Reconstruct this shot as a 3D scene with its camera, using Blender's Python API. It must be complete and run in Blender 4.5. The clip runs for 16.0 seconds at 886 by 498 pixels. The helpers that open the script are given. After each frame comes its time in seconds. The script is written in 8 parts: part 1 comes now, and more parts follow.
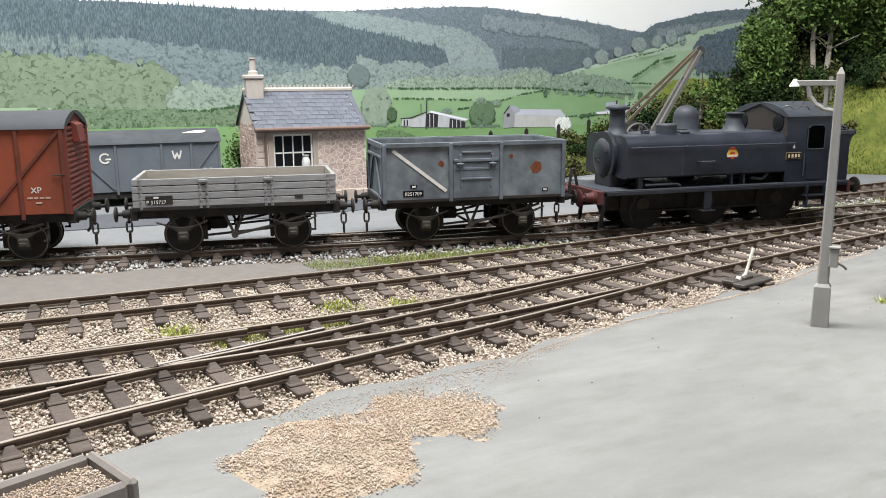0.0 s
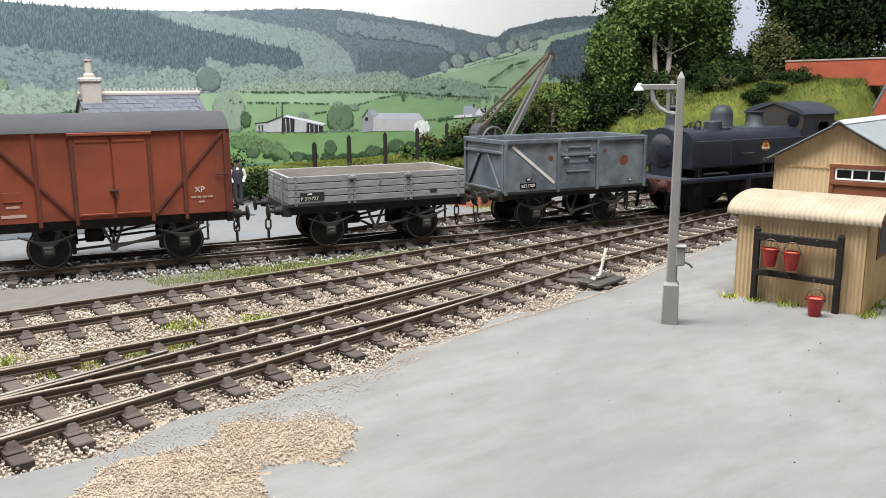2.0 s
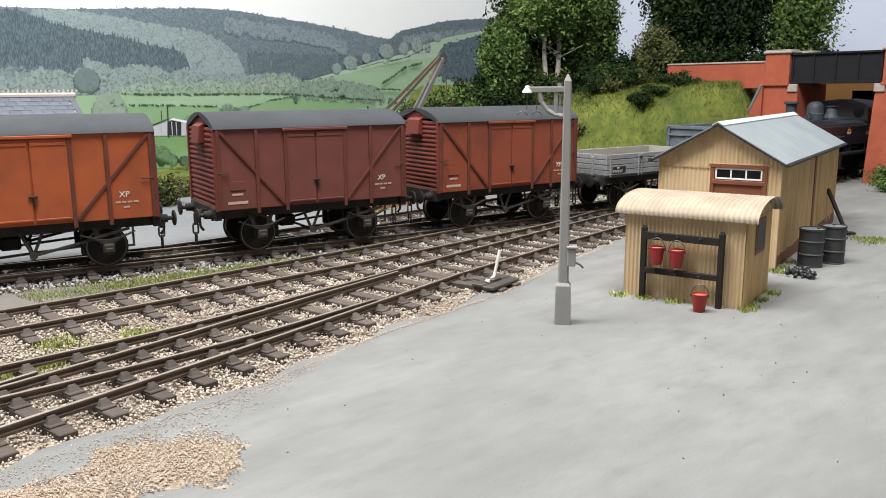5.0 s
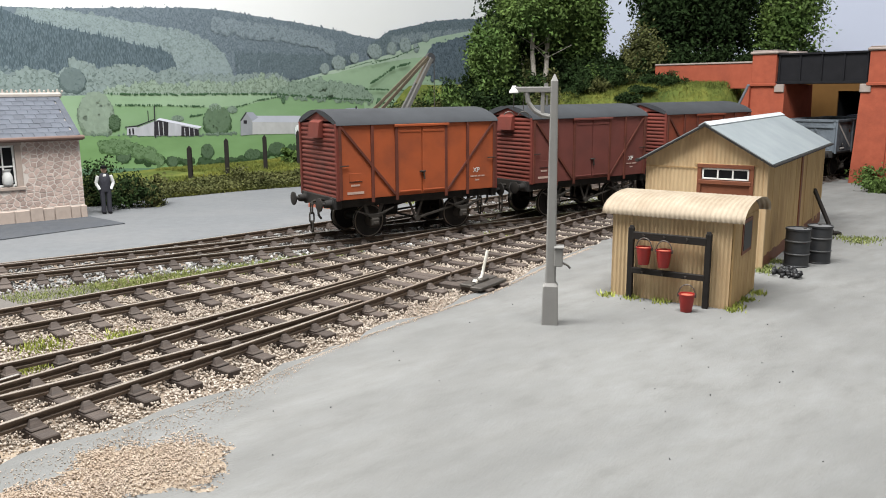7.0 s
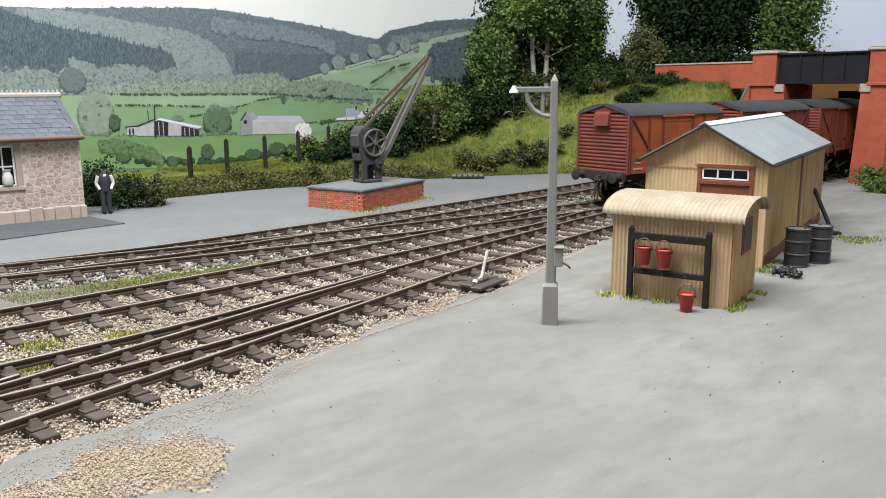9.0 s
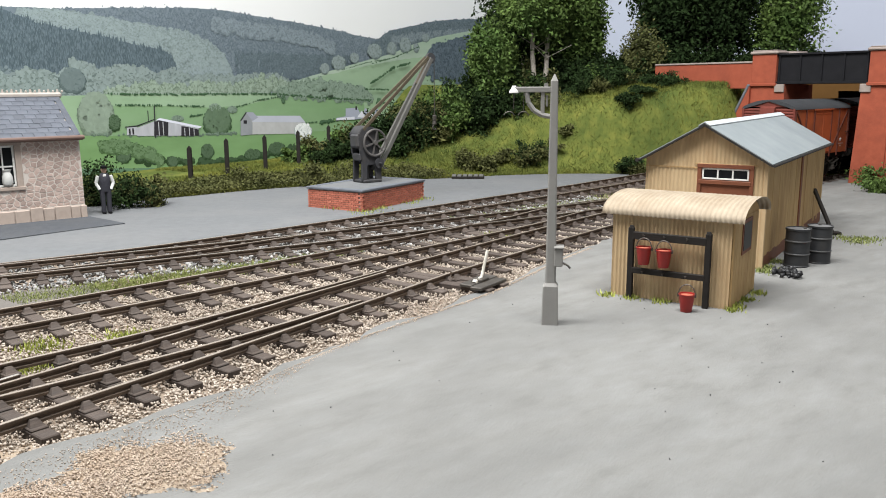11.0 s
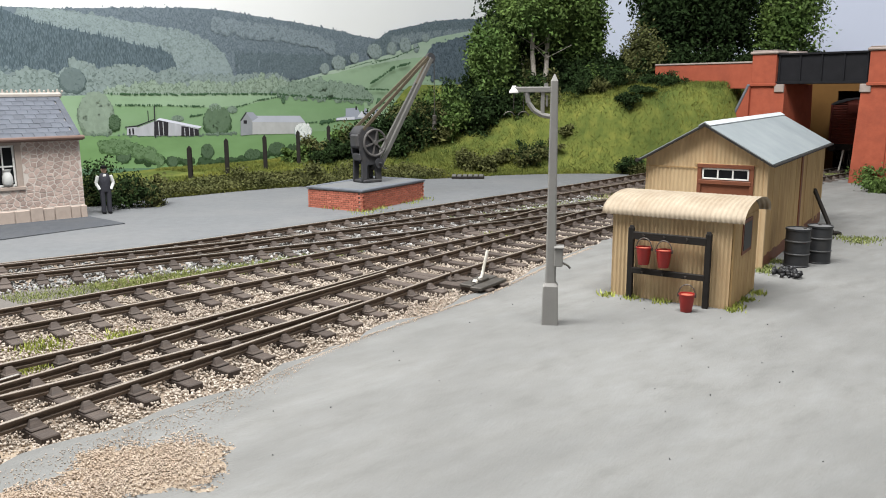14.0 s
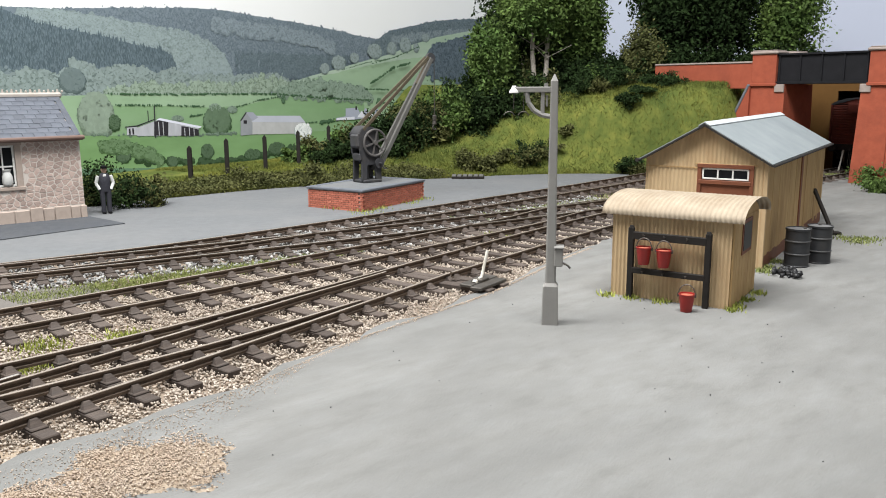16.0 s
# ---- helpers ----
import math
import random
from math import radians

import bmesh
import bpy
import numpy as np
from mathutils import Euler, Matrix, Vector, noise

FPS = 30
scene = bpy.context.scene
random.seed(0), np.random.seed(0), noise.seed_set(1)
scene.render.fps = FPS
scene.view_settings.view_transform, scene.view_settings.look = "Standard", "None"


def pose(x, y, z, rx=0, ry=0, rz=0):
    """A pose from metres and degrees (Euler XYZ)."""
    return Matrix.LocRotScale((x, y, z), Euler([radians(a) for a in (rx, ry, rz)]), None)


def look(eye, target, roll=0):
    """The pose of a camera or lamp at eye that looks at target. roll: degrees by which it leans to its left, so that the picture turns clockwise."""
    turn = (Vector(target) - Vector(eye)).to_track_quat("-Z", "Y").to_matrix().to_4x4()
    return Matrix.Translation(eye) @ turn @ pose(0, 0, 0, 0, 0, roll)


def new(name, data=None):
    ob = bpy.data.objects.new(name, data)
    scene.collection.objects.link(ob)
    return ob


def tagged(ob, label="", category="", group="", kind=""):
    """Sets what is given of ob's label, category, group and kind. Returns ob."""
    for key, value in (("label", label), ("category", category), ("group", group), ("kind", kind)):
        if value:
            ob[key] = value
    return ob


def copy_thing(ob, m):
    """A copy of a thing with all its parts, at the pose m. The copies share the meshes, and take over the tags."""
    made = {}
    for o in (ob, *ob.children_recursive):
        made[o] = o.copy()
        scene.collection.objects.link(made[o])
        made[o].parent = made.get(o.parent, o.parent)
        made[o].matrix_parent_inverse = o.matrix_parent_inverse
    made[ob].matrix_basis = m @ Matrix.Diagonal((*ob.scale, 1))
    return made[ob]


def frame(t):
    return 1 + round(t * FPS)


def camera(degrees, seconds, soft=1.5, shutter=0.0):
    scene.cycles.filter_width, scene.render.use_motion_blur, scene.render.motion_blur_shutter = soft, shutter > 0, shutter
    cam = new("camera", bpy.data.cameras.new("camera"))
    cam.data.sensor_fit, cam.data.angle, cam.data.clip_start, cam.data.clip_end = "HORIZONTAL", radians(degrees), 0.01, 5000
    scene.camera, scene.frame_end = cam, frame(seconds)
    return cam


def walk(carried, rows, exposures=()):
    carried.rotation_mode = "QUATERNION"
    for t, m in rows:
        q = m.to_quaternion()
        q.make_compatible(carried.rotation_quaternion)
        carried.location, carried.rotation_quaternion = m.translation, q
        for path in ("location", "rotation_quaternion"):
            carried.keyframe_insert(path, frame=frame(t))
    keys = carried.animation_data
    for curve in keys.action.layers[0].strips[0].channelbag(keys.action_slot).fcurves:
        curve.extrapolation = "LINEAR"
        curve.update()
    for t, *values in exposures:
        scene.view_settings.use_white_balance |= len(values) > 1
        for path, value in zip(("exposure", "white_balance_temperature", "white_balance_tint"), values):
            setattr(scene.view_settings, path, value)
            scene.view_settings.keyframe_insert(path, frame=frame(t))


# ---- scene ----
from mathutils import geometry

S = 1 / 43.5          # seven millimetres to the foot: all sizes below are full-size metres, built at this scale

# ---- camera ----
cam = camera(57.0, 16.0, 1.0)
EYE_Z = 4.37
CAM = [(0, -.21, -.854, 17.53, -11.38, .44), (.5, -.185, -.696, 14.9, -11.29, .4), (1, -.168, -.529, 11.53, -11.27, .44),
       (1.5, -.16, -.421, 9.51, -11.24, .4), (2, -.146, -.323, 7.94, -11.2, .4), (2.5, -.113, -.232, 5.99, -11.16, .42),
       (3, -.085, -.175, 4.87, -11.12, .45), (3.5, -.075, -.125, 3.92, -11.11, .43), (4, -.075, -.1, 2.39, -11.11, .4),
       (4.5, -.064, -.076, 1.57, -11.1, .39), (4.7, -.055, -.061, 1.21, -11.1, .36), (5.2, -.039, -.039, .52, -11.1, .33),
       (5.8, -.013, -.013, .13, -11.1, .3), (6.5, 0, 0, 0, -11.1, .3), (16, 0, 0, 0, -11.1, .3)]
walk(cam, [(t, pose(x * S, y * S, EYE_Z * S, 90 + p, r, w)) for t, x, y, w, p, r in CAM],
     [(0, .13), (4.5, .07), (7, 0), (9, -.05), (16, -.06)])

# ---- light ----
world = bpy.data.worlds.new("world")
scene.world = world
world.use_nodes = True
bg = world.node_tree.nodes["Background"]
bg.inputs[0].default_value = (.93, .97, 1.0, 1)
bg.inputs[1].default_value = .215


def area_lamp(name, eye, target, sx, sy, watts, colour):
    d = bpy.data.lights.new(name, "AREA")
    d.shape, d.size, d.size_y, d.energy, d.color = "RECTANGLE", sx * S, sy * S, watts, colour
    ob = new(name, d)
    ob.matrix_basis = look([c * S for c in eye], [c * S for c in target])
    return ob


# the layout's overhead lighting strip
area_lamp("layout_light", (-7, 10, 46), (-5, 27, 0), 44, 14, 37, (.985, .99, .98))

# ---- materials ----
MAT = {}


def mat(name, rough=.7, metal=0.0, ramp=((0, (.5, .5, .5)), (1, (.6, .6, .6))), scale=3.0, detail=6.0, mix=0.0, scale2=.4, dark=(0, 0, 0),
        bump=0.0, bscale=40.0, island=0.0, obj=0.0, stretch=(1, 1, 1), spec=.5, mixlo=.45, mixhi=.7, turn=0.0):
    """Base colour from noise through a ramp, a second larger noise that stains towards 'dark', bump, and variation per piece."""
    if name in MAT:
        return MAT[name]
    m = bpy.data.materials.new(name)
    m.use_nodes = True
    nt = m.node_tree
    N, L = nt.nodes, nt.links
    b = N["Principled BSDF"]
    b.inputs["Roughness"].default_value = rough
    b.inputs["Metallic"].default_value = metal
    b.inputs["Specular IOR Level"].default_value = spec
    tc, mp = N.new("ShaderNodeTexCoord"), N.new("ShaderNodeMapping")
    mp.vector_type = "TEXTURE"
    mp.inputs["Scale"].default_value = [S / k for k in stretch]
    mp.inputs["Rotation"].default_value = (0, 0, radians(turn))
    L.new(tc.outputs["Object"], mp.inputs[0])

    def noise_tex(sc, de):
        n = N.new("ShaderNodeTexNoise")
        n.inputs["Scale"].default_value, n.inputs["Detail"].default_value = sc, de
        n.inputs["Roughness"].default_value = .6
        L.new(mp.outputs[0], n.inputs["Vector"])
        return n
    n1 = noise_tex(scale, detail)
    r = N.new("ShaderNodeValToRGB")
    el = r.color_ramp.elements
    while len(el) < len(ramp):
        el.new(.5)
    for e, (p, c) in zip(el, ramp):
        e.position, e.color = .25 + .5 * p, (*c, 1)
    L.new(n1.outputs["Fac"], r.inputs[0])
    col = r.outputs[0]
    if mix:
        n2 = noise_tex(scale2, 8)
        mr = N.new("ShaderNodeMapRange")
        mr.inputs[1].default_value, mr.inputs[2].default_value, mr.inputs[4].default_value = mixlo, mixhi, mix
        L.new(n2.outputs["Fac"], mr.inputs[0])
        mx = N.new("ShaderNodeMix")
        mx.data_type = "RGBA"
        L.new(mr.outputs[0], mx.inputs[0])
        L.new(col, mx.inputs[6])
        mx.inputs[7].default_value = (*dark, 1)
        col = mx.outputs[2]
    if island or obj:
        src = N.new("ShaderNodeNewGeometry").outputs["Random Per Island"] if island else N.new("ShaderNodeObjectInfo").outputs["Random"]
        mr = N.new("ShaderNodeMapRange")
        k = island or obj
        mr.inputs[3].default_value, mr.inputs[4].default_value = 1 - k, 1 + k
        L.new(src, mr.inputs[0])
        hs = N.new("ShaderNodeHueSaturation")
        L.new(mr.outputs[0], hs.inputs["Value"])
        L.new(col, hs.inputs["Color"])
        col = hs.outputs[0]
    L.new(col, b.inputs["Base Color"])
    if bump:
        n3 = noise_tex(bscale, 5)
        bp = N.new("ShaderNodeBump")
        bp.inputs["Strength"].default_value, bp.inputs["Distance"].default_value = bump, .02 * S
        L.new(n3.outputs["Fac"], bp.inputs["Height"])
        L.new(bp.outputs[0], b.inputs["Normal"])
    MAT[name] = m
    return m


def flat(c, k=.12):
    return ((0, tuple(x * (1 - k) for x in c)), (1, tuple(x * (1 + k) for x in c)))


M_CONCRETE = mat("concrete", .92, ramp=((0, (.158, .156, .149)), (.4, (.194, .192, .184)), (1, (.224, .225, .22))), scale=2.0, detail=14, mix=.6, scale2=.45, dark=(.148, .147, .142), bump=.7, bscale=22, spec=.15, stretch=(.5, 1.15, 1), turn=43, mixlo=.42, mixhi=.64)
M_ASPHALT = mat("asphalt", .95, ramp=flat((.155, .16, .166), .1), scale=3, mix=.6, scale2=.3, dark=(.19, .19, .19), bump=.3, bscale=40, spec=.15)
M_TAR = mat("tar", .9, ramp=flat((.075, .08, .09), .1), scale=4, mix=.4, scale2=1, dark=(.1, .1, .1), bump=.2, spec=.2)
M_BALLASTBED = mat("ballast_bed", .95, ramp=((0, (.13, .1, .078)), (.5, (.26, .205, .16)), (1, (.4, .335, .275))), scale=14, mix=.5, scale2=.7, dark=(.13, .11, .085), bump=.9, bscale=30, spec=.1)
M_STONE = mat("ballast_stone", .9, ramp=((0, (.36, .3, .25)), (1, (.54, .47, .4))), scale=2.2, mix=.6, scale2=.4, dark=(.2, .16, .125), island=.3, spec=.15)
M_GRAVEL = mat("gravel_stone", .92, ramp=((0, (.35, .275, .215)), (1, (.49, .41, .34))), scale=2.5, mix=.5, scale2=.8, dark=(.36, .26, .18), island=.28, spec=.12)
M_GREYSTONE = mat("grey_chippings", .9, ramp=((0, (.2, .195, .19)), (1, (.42, .41, .4))), scale=3, island=.5, spec=.15)
M_SLEEPER = mat("sleeper_wood", .85, ramp=((0, (.06, .046, .04)), (1, (.125, .1, .085))), scale=6, stretch=(1, 6, 1), mix=.5, scale2=2, dark=(.085, .078, .074), bump=.35, bscale=30, obj=.25, spec=.2)
M_RAIL = mat("rusty_rail", .6, .3, ramp=((0, (.075, .05, .036)), (1, (.14, .1, .072))), scale=5, mix=.4, scale2=1, dark=(.06, .045, .034))
M_RAILHEAD = mat("worn_railhead", .38, .5, ramp=flat((.36, .31, .26), .15), scale=4, mix=.6, scale2=.6, dark=(.2, .15, .11))
M_SILVER = mat("bright_railhead", .3, .7, ramp=flat((.52, .49, .45), .1), scale=3, mix=.4, scale2=.6, dark=(.2, .15, .11))
M_VANRED = mat("bauxite_red", .62, ramp=flat((.26, .064, .034), .09), scale=2, mix=.8, scale2=.7, dark=(.115, .04, .027), bump=.1, spec=.25)
M_VANRED2 = mat("faded_bauxite", .68, ramp=flat((.165, .052, .042), .1), scale=2, mix=.55, scale2=.9, dark=(.105, .042, .036), bump=.1, spec=.25)
M_VANRED3 = mat("orange_bauxite", .58, ramp=flat((.38, .09, .032), .08), scale=2, mix=.75, scale2=.8, dark=(.2, .058, .03), bump=.1, spec=.25)
M_VANRIB = mat("grimy_rib", .75, ramp=flat((.135, .042, .028), .15), scale=4, mix=.6, scale2=1.4, dark=(.07, .032, .025), spec=.2)
M_FADEDLETTER = mat("faded_lettering", .85, ramp=flat((.5, .36, .3), .1), scale=8, mix=.5, scale2=6, dark=(.34, .2, .16), spec=.15)
M_VANEND = mat("end_red", .7, ramp=flat((.15, .035, .025), .12), scale=2, mix=.6, scale2=1.2, dark=(.07, .03, .025), spec=.25)
M_ROOF = mat("grey_roof", .8, ramp=flat((.045, .048, .053), .12), scale=1.5, mix=.7, scale2=.8, dark=(.03, .031, .034), bump=.12, bscale=20, spec=.3)
# dirty black ironwork; on the engine's wheel rims it also stands for shade
M_FRAME = mat("dirty_and_shaded_black", .75, ramp=flat((.022, .02, .019), .25), scale=5, mix=.5, scale2=2, dark=(.055, .045, .036), spec=.25)
M_RUSTFRAME = mat("dusty_underframe", .85, ramp=flat((.05, .044, .038), .2), scale=6, mix=.6, scale2=2, dark=(.03, .027, .024), spec=.2)
M_WHEELRIM = mat("wheel_tread", .4, .7, ramp=flat((.19, .16, .135), .25), scale=5)
M_PLANK = mat("weathered_grey_plank", .8, ramp=((0, (.2, .2, .205)), (1, (.3, .3, .305))), scale=4, stretch=(1, 6, 6), mix=.45, scale2=1.5, dark=(.13, .125, .12), bump=.15, obj=.08, spec=.25)
M_PLANKIN = mat("inner_plank", .85, ramp=((0, (.25, .23, .2)), (1, (.33, .31, .28))), scale=4, stretch=(1, 6, 6), mix=.5, scale2=1, dark=(.18, .16, .14), spec=.2)
M_STEELGREY = mat("weathered_grey_steel", .62, ramp=((0, (.09, .105, .125)), (1, (.15, .175, .2))), scale=1.8, mix=.85, scale2=1.3, dark=(.05, .055, .062), bump=.12, spec=.35)
M_STEELLIGHT = mat("patchy_grey_steel", .62, ramp=((0, (.085, .1, .118)), (1, (.22, .245, .265))), scale=1.7, mix=.9, scale2=1.2, dark=(.06, .07, .082), bump=.12, spec=.35)
M_LOCO = mat("weathered_black_paint", .36, ramp=((0, (.008, .01, .016)), (1, (.02, .024, .036))), scale=1.6, mix=.6, scale2=1.2, dark=(.006, .007, .01), bump=.06, spec=.6)
M_LOCOTOP = mat("ash_dusted_black", .6, ramp=((0, (.022, .026, .034)), (1, (.04, .046, .057))), scale=2, mix=.5, scale2=1.5, dark=(.015, .018, .023), spec=.4)
# black paint, and the dark of gaps and closed-in spaces put into colour
M_DARK = mat("painted_and_unlit_black", .9, ramp=flat((.008, .008, .009), .2), spec=.1)
M_COAL = mat("coal", .45, ramp=((0, (.008, .008, .009)), (1, (.03, .03, .032))), scale=12, bump=.8, bscale=20, island=.3)
M_BEAM = mat("buffer_beam_red", .6, ramp=flat((.075, .024, .024), .15), scale=3, mix=.6, scale2=2, dark=(.05, .03, .03), spec=.3)
M_WHITE = mat("white_lettering", .8, ramp=flat((.68, .66, .62), .08), scale=6, mix=.5, scale2=4, dark=(.45, .42, .38), spec=.2)
M_YELLOW = mat("crest_yellow", .7, ramp=flat((.62, .36, .05), .1), spec=.3)
M_CRESTRED = mat("crest_red", .7, ramp=flat((.4, .06, .03), .1), spec=.3)
M_RUSTPATCH = mat("rust_patch", .9, ramp=((0, (.1, .035, .022)), (1, (.2, .07, .035))), scale=9, spec=.1)
M_GWGREY = mat("old_wagon_grey", .7, ramp=((0, (.095, .11, .13)), (1, (.14, .155, .175))), scale=2, mix=.6, scale2=1, dark=(.075, .085, .1), bump=.1, spec=.25)
M_TAN = mat("buff_corrugated_paint", .72, ramp=((0, (.46, .325, .185)), (1, (.58, .43, .255))), scale=2, mix=.6, scale2=1.2, dark=(.35, .22, .11), stretch=(1, 1, .35), bump=.1, spec=.25)
M_TANSIDE = mat("buff_boarding", .75, ramp=((0, (.42, .27, .12)), (1, (.55, .38, .19))), scale=3, mix=.6, scale2=1.6, dark=(.28, .16, .065), stretch=(1, 1, .3), bump=.15, spec=.2)
M_CREAMROOF = mat("cream_corrugated_roof", .7, ramp=((0, (.31, .25, .185)), (1, (.42, .355, .27))), scale=2.5, mix=.65, scale2=1.1, dark=(.28, .21, .14), bump=.1, spec=.25)
M_GREYROOF = mat("pale_grey_sheet_roof", .6, ramp=((0, (.2, .225, .235)), (1, (.27, .297, .305))), scale=.8, mix=.5, scale2=.5, dark=(.16, .185, .195), bump=.06, spec=.35)
M_BROWNDOOR = mat("brown_paint", .6, ramp=flat((.19, .065, .032), .1), scale=3, mix=.5, scale2=2, dark=(.12, .04, .022), spec=.35)
M_TIMBERDARK = mat("creosoted_timber", .8, ramp=flat((.018, .015, .013), .25), scale=6, spec=.25)
M_BUCKET = mat("red_bucket", .45, ramp=flat((.33, .02, .016), .1), scale=4, mix=.4, scale2=3, dark=(.2, .02, .016))
M_SAND = mat("bucket_sand", .95, ramp=flat((.42, .14, .09), .2), scale=20, spec=.1)
M_LAMPPOST = mat("cast_concrete", .85, ramp=flat((.29, .28, .265), .08), scale=3, mix=.5, scale2=1.2, dark=(.24, .23, .22), bump=.2, spec=.2)
M_STONEWALL = mat("pink_rubble_stone", .9, ramp=((0, (.38, .28, .24)), (1, (.54, .43, .38))), scale=5, bump=.5, bscale=18, obj=.22, spec=.15)
M_MORTAR = mat("pale_mortar", .95, ramp=flat((.62, .56, .51), .08), scale=8, bump=.3, spec=.1)
M_DRESSED = mat("dressed_stone", .88, ramp=flat((.44, .36, .31), .1), scale=5, bump=.3, obj=.1, spec=.15)
M_SLATE = mat("blue_slate", .62, ramp=((0, (.068, .076, .094)), (1, (.11, .12, .145))), scale=2.5, obj=.13, bump=.15, spec=.4)
M_RIDGE = mat("clay_ridge", .85, ramp=flat((.42, .38, .345), .12), scale=6, mix=.5, scale2=3, dark=(.36, .28, .23), spec=.15)
M_GUTTER = mat("brown_gutter", .55, ramp=flat((.16, .1, .08), .1), scale=4, spec=.4)
M_WINWHITE = mat("white_window_paint", .5, ramp=flat((.78, .77, .74), .04), scale=5)
M_BRICKRED = mat("red_brick", .88, ramp=((0, (.34, .105, .07)), (1, (.47, .17, .115))), scale=6, obj=.22, bump=.3, spec=.15)
M_BRICKMORTAR = mat("brick_mortar", .95, ramp=flat((.42, .33, .29), .1), scale=8, spec=.1)
M_COPING = mat("engineering_blue", .8, ramp=flat((.13, .14, .16), .15), scale=4, spec=.25)
M_BRIDGERED = mat("orange_brickwork", .9, ramp=((0, (.265, .066, .038)), (1, (.35, .092, .052))), scale=3, mix=.5, scale2=.9, dark=(.2, .055, .036), bump=.3, bscale=14, spec=.12)
M_BRIDGECAP = mat("bridge_coping", .85, ramp=flat((.3, .25, .225), .12), scale=4, spec=.2)
M_GIRDER = mat("girder_black", .7, ramp=flat((.011, .011, .013), .25), scale=3, spec=.15)
M_OCHRE = mat("ochre_board", .9, ramp=flat((.125, .064, .02), .08), scale=2, spec=.15)
M_CRANE = mat("crane_iron", .65, .2, ramp=flat((.05, .05, .055), .2), scale=5, mix=.5, scale2=2, dark=(.085, .075, .065), spec=.4)
M_JIBWOOD = mat("jib_timber", .8, ramp=flat((.13, .127, .118), .12), scale=5, stretch=(1, 1, 1), mix=.4, scale2=1.5, dark=(.085, .08, .075), spec=.2)
M_JIBRUST = mat("jib_rust", .85, ramp=flat((.095, .08, .055), .25), scale=6, mix=.5, scale2=2, dark=(.1, .07, .05), spec=.2)
M_DRUM = mat("oil_drum_black", .5, .1, ramp=flat((.03, .031, .034), .2), scale=5, mix=.5, scale2=3, dark=(.06, .055, .05))
M_EARTH = mat("grassy_bank", .95, ramp=((0, (.075, .1, .025)), (.5, (.125, .145, .034)), (1, (.19, .19, .045))), scale=2, mix=.85, scale2=.3, dark=(.05, .075, .02), bump=.7, bscale=20, spec=.1)
M_BLADE = mat("meadow_grass", .9, ramp=((0, (.085, .115, .028)), (1, (.22, .21, .042))), scale=.5, mix=.8, scale2=.28, dark=(.06, .09, .024), island=.15, spec=.15)
M_TUFT = mat("bright_tuft", .9, ramp=((0, (.2, .25, .045)), (1, (.42, .44, .12))), scale=1, island=.3, spec=.15)
M_VERGE = mat("short_verge_grass", .9, ramp=((0, (.17, .2, .06)), (1, (.3, .33, .13))), scale=1, island=.3, spec=.12)
M_LEAF = mat("leaf_dark", .85, ramp=((0, (.009, .021, .006)), (1, (.027, .047, .013))), scale=.35, island=.45, spec=.15)
M_LEAFB = mat("leaf_bright", .7, ramp=((0, (.042, .085, .02)), (1, (.125, .18, .045))), scale=.35, island=.45, spec=.2)
M_LEAFBR = mat("bramble_leaf", .8, ramp=((0, (.05, .06, .02)), (1, (.12, .12, .04))), scale=.5, island=.45, spec=.2)
M_BARK = mat("pale_bark", .9, ramp=flat((.33, .3, .26), .3), scale=8, bump=.5, spec=.15)
M_IRON = mat("dull_iron", .55, .6, ramp=flat((.1, .09, .08), .2), scale=6)
M_GLASS = mat("dark_pane", .35, ramp=flat((.008, .009, .011), .2), scale=2, spec=.15)
M_NET = mat("net_curtain", .9, ramp=flat((.6, .6, .58), .1), scale=6, spec=.1)
M_CLOTH = mat("figure_charcoal", .85, ramp=flat((.045, .045, .055), .2), scale=10, spec=.2)
M_SHIRT = mat("figure_white", .85, ramp=flat((.7, .7, .68), .06), scale=10, spec=.2)
M_SKIN = mat("figure_paint", .8, ramp=flat((.45, .3, .22), .08), scale=10, spec=.2)
M_WHITELEVER = mat("lever_white", .6, ramp=flat((.7, .67, .6), .08), scale=8, mix=.5, scale2=5, dark=(.45, .38, .3))

# ---- mesh building ----


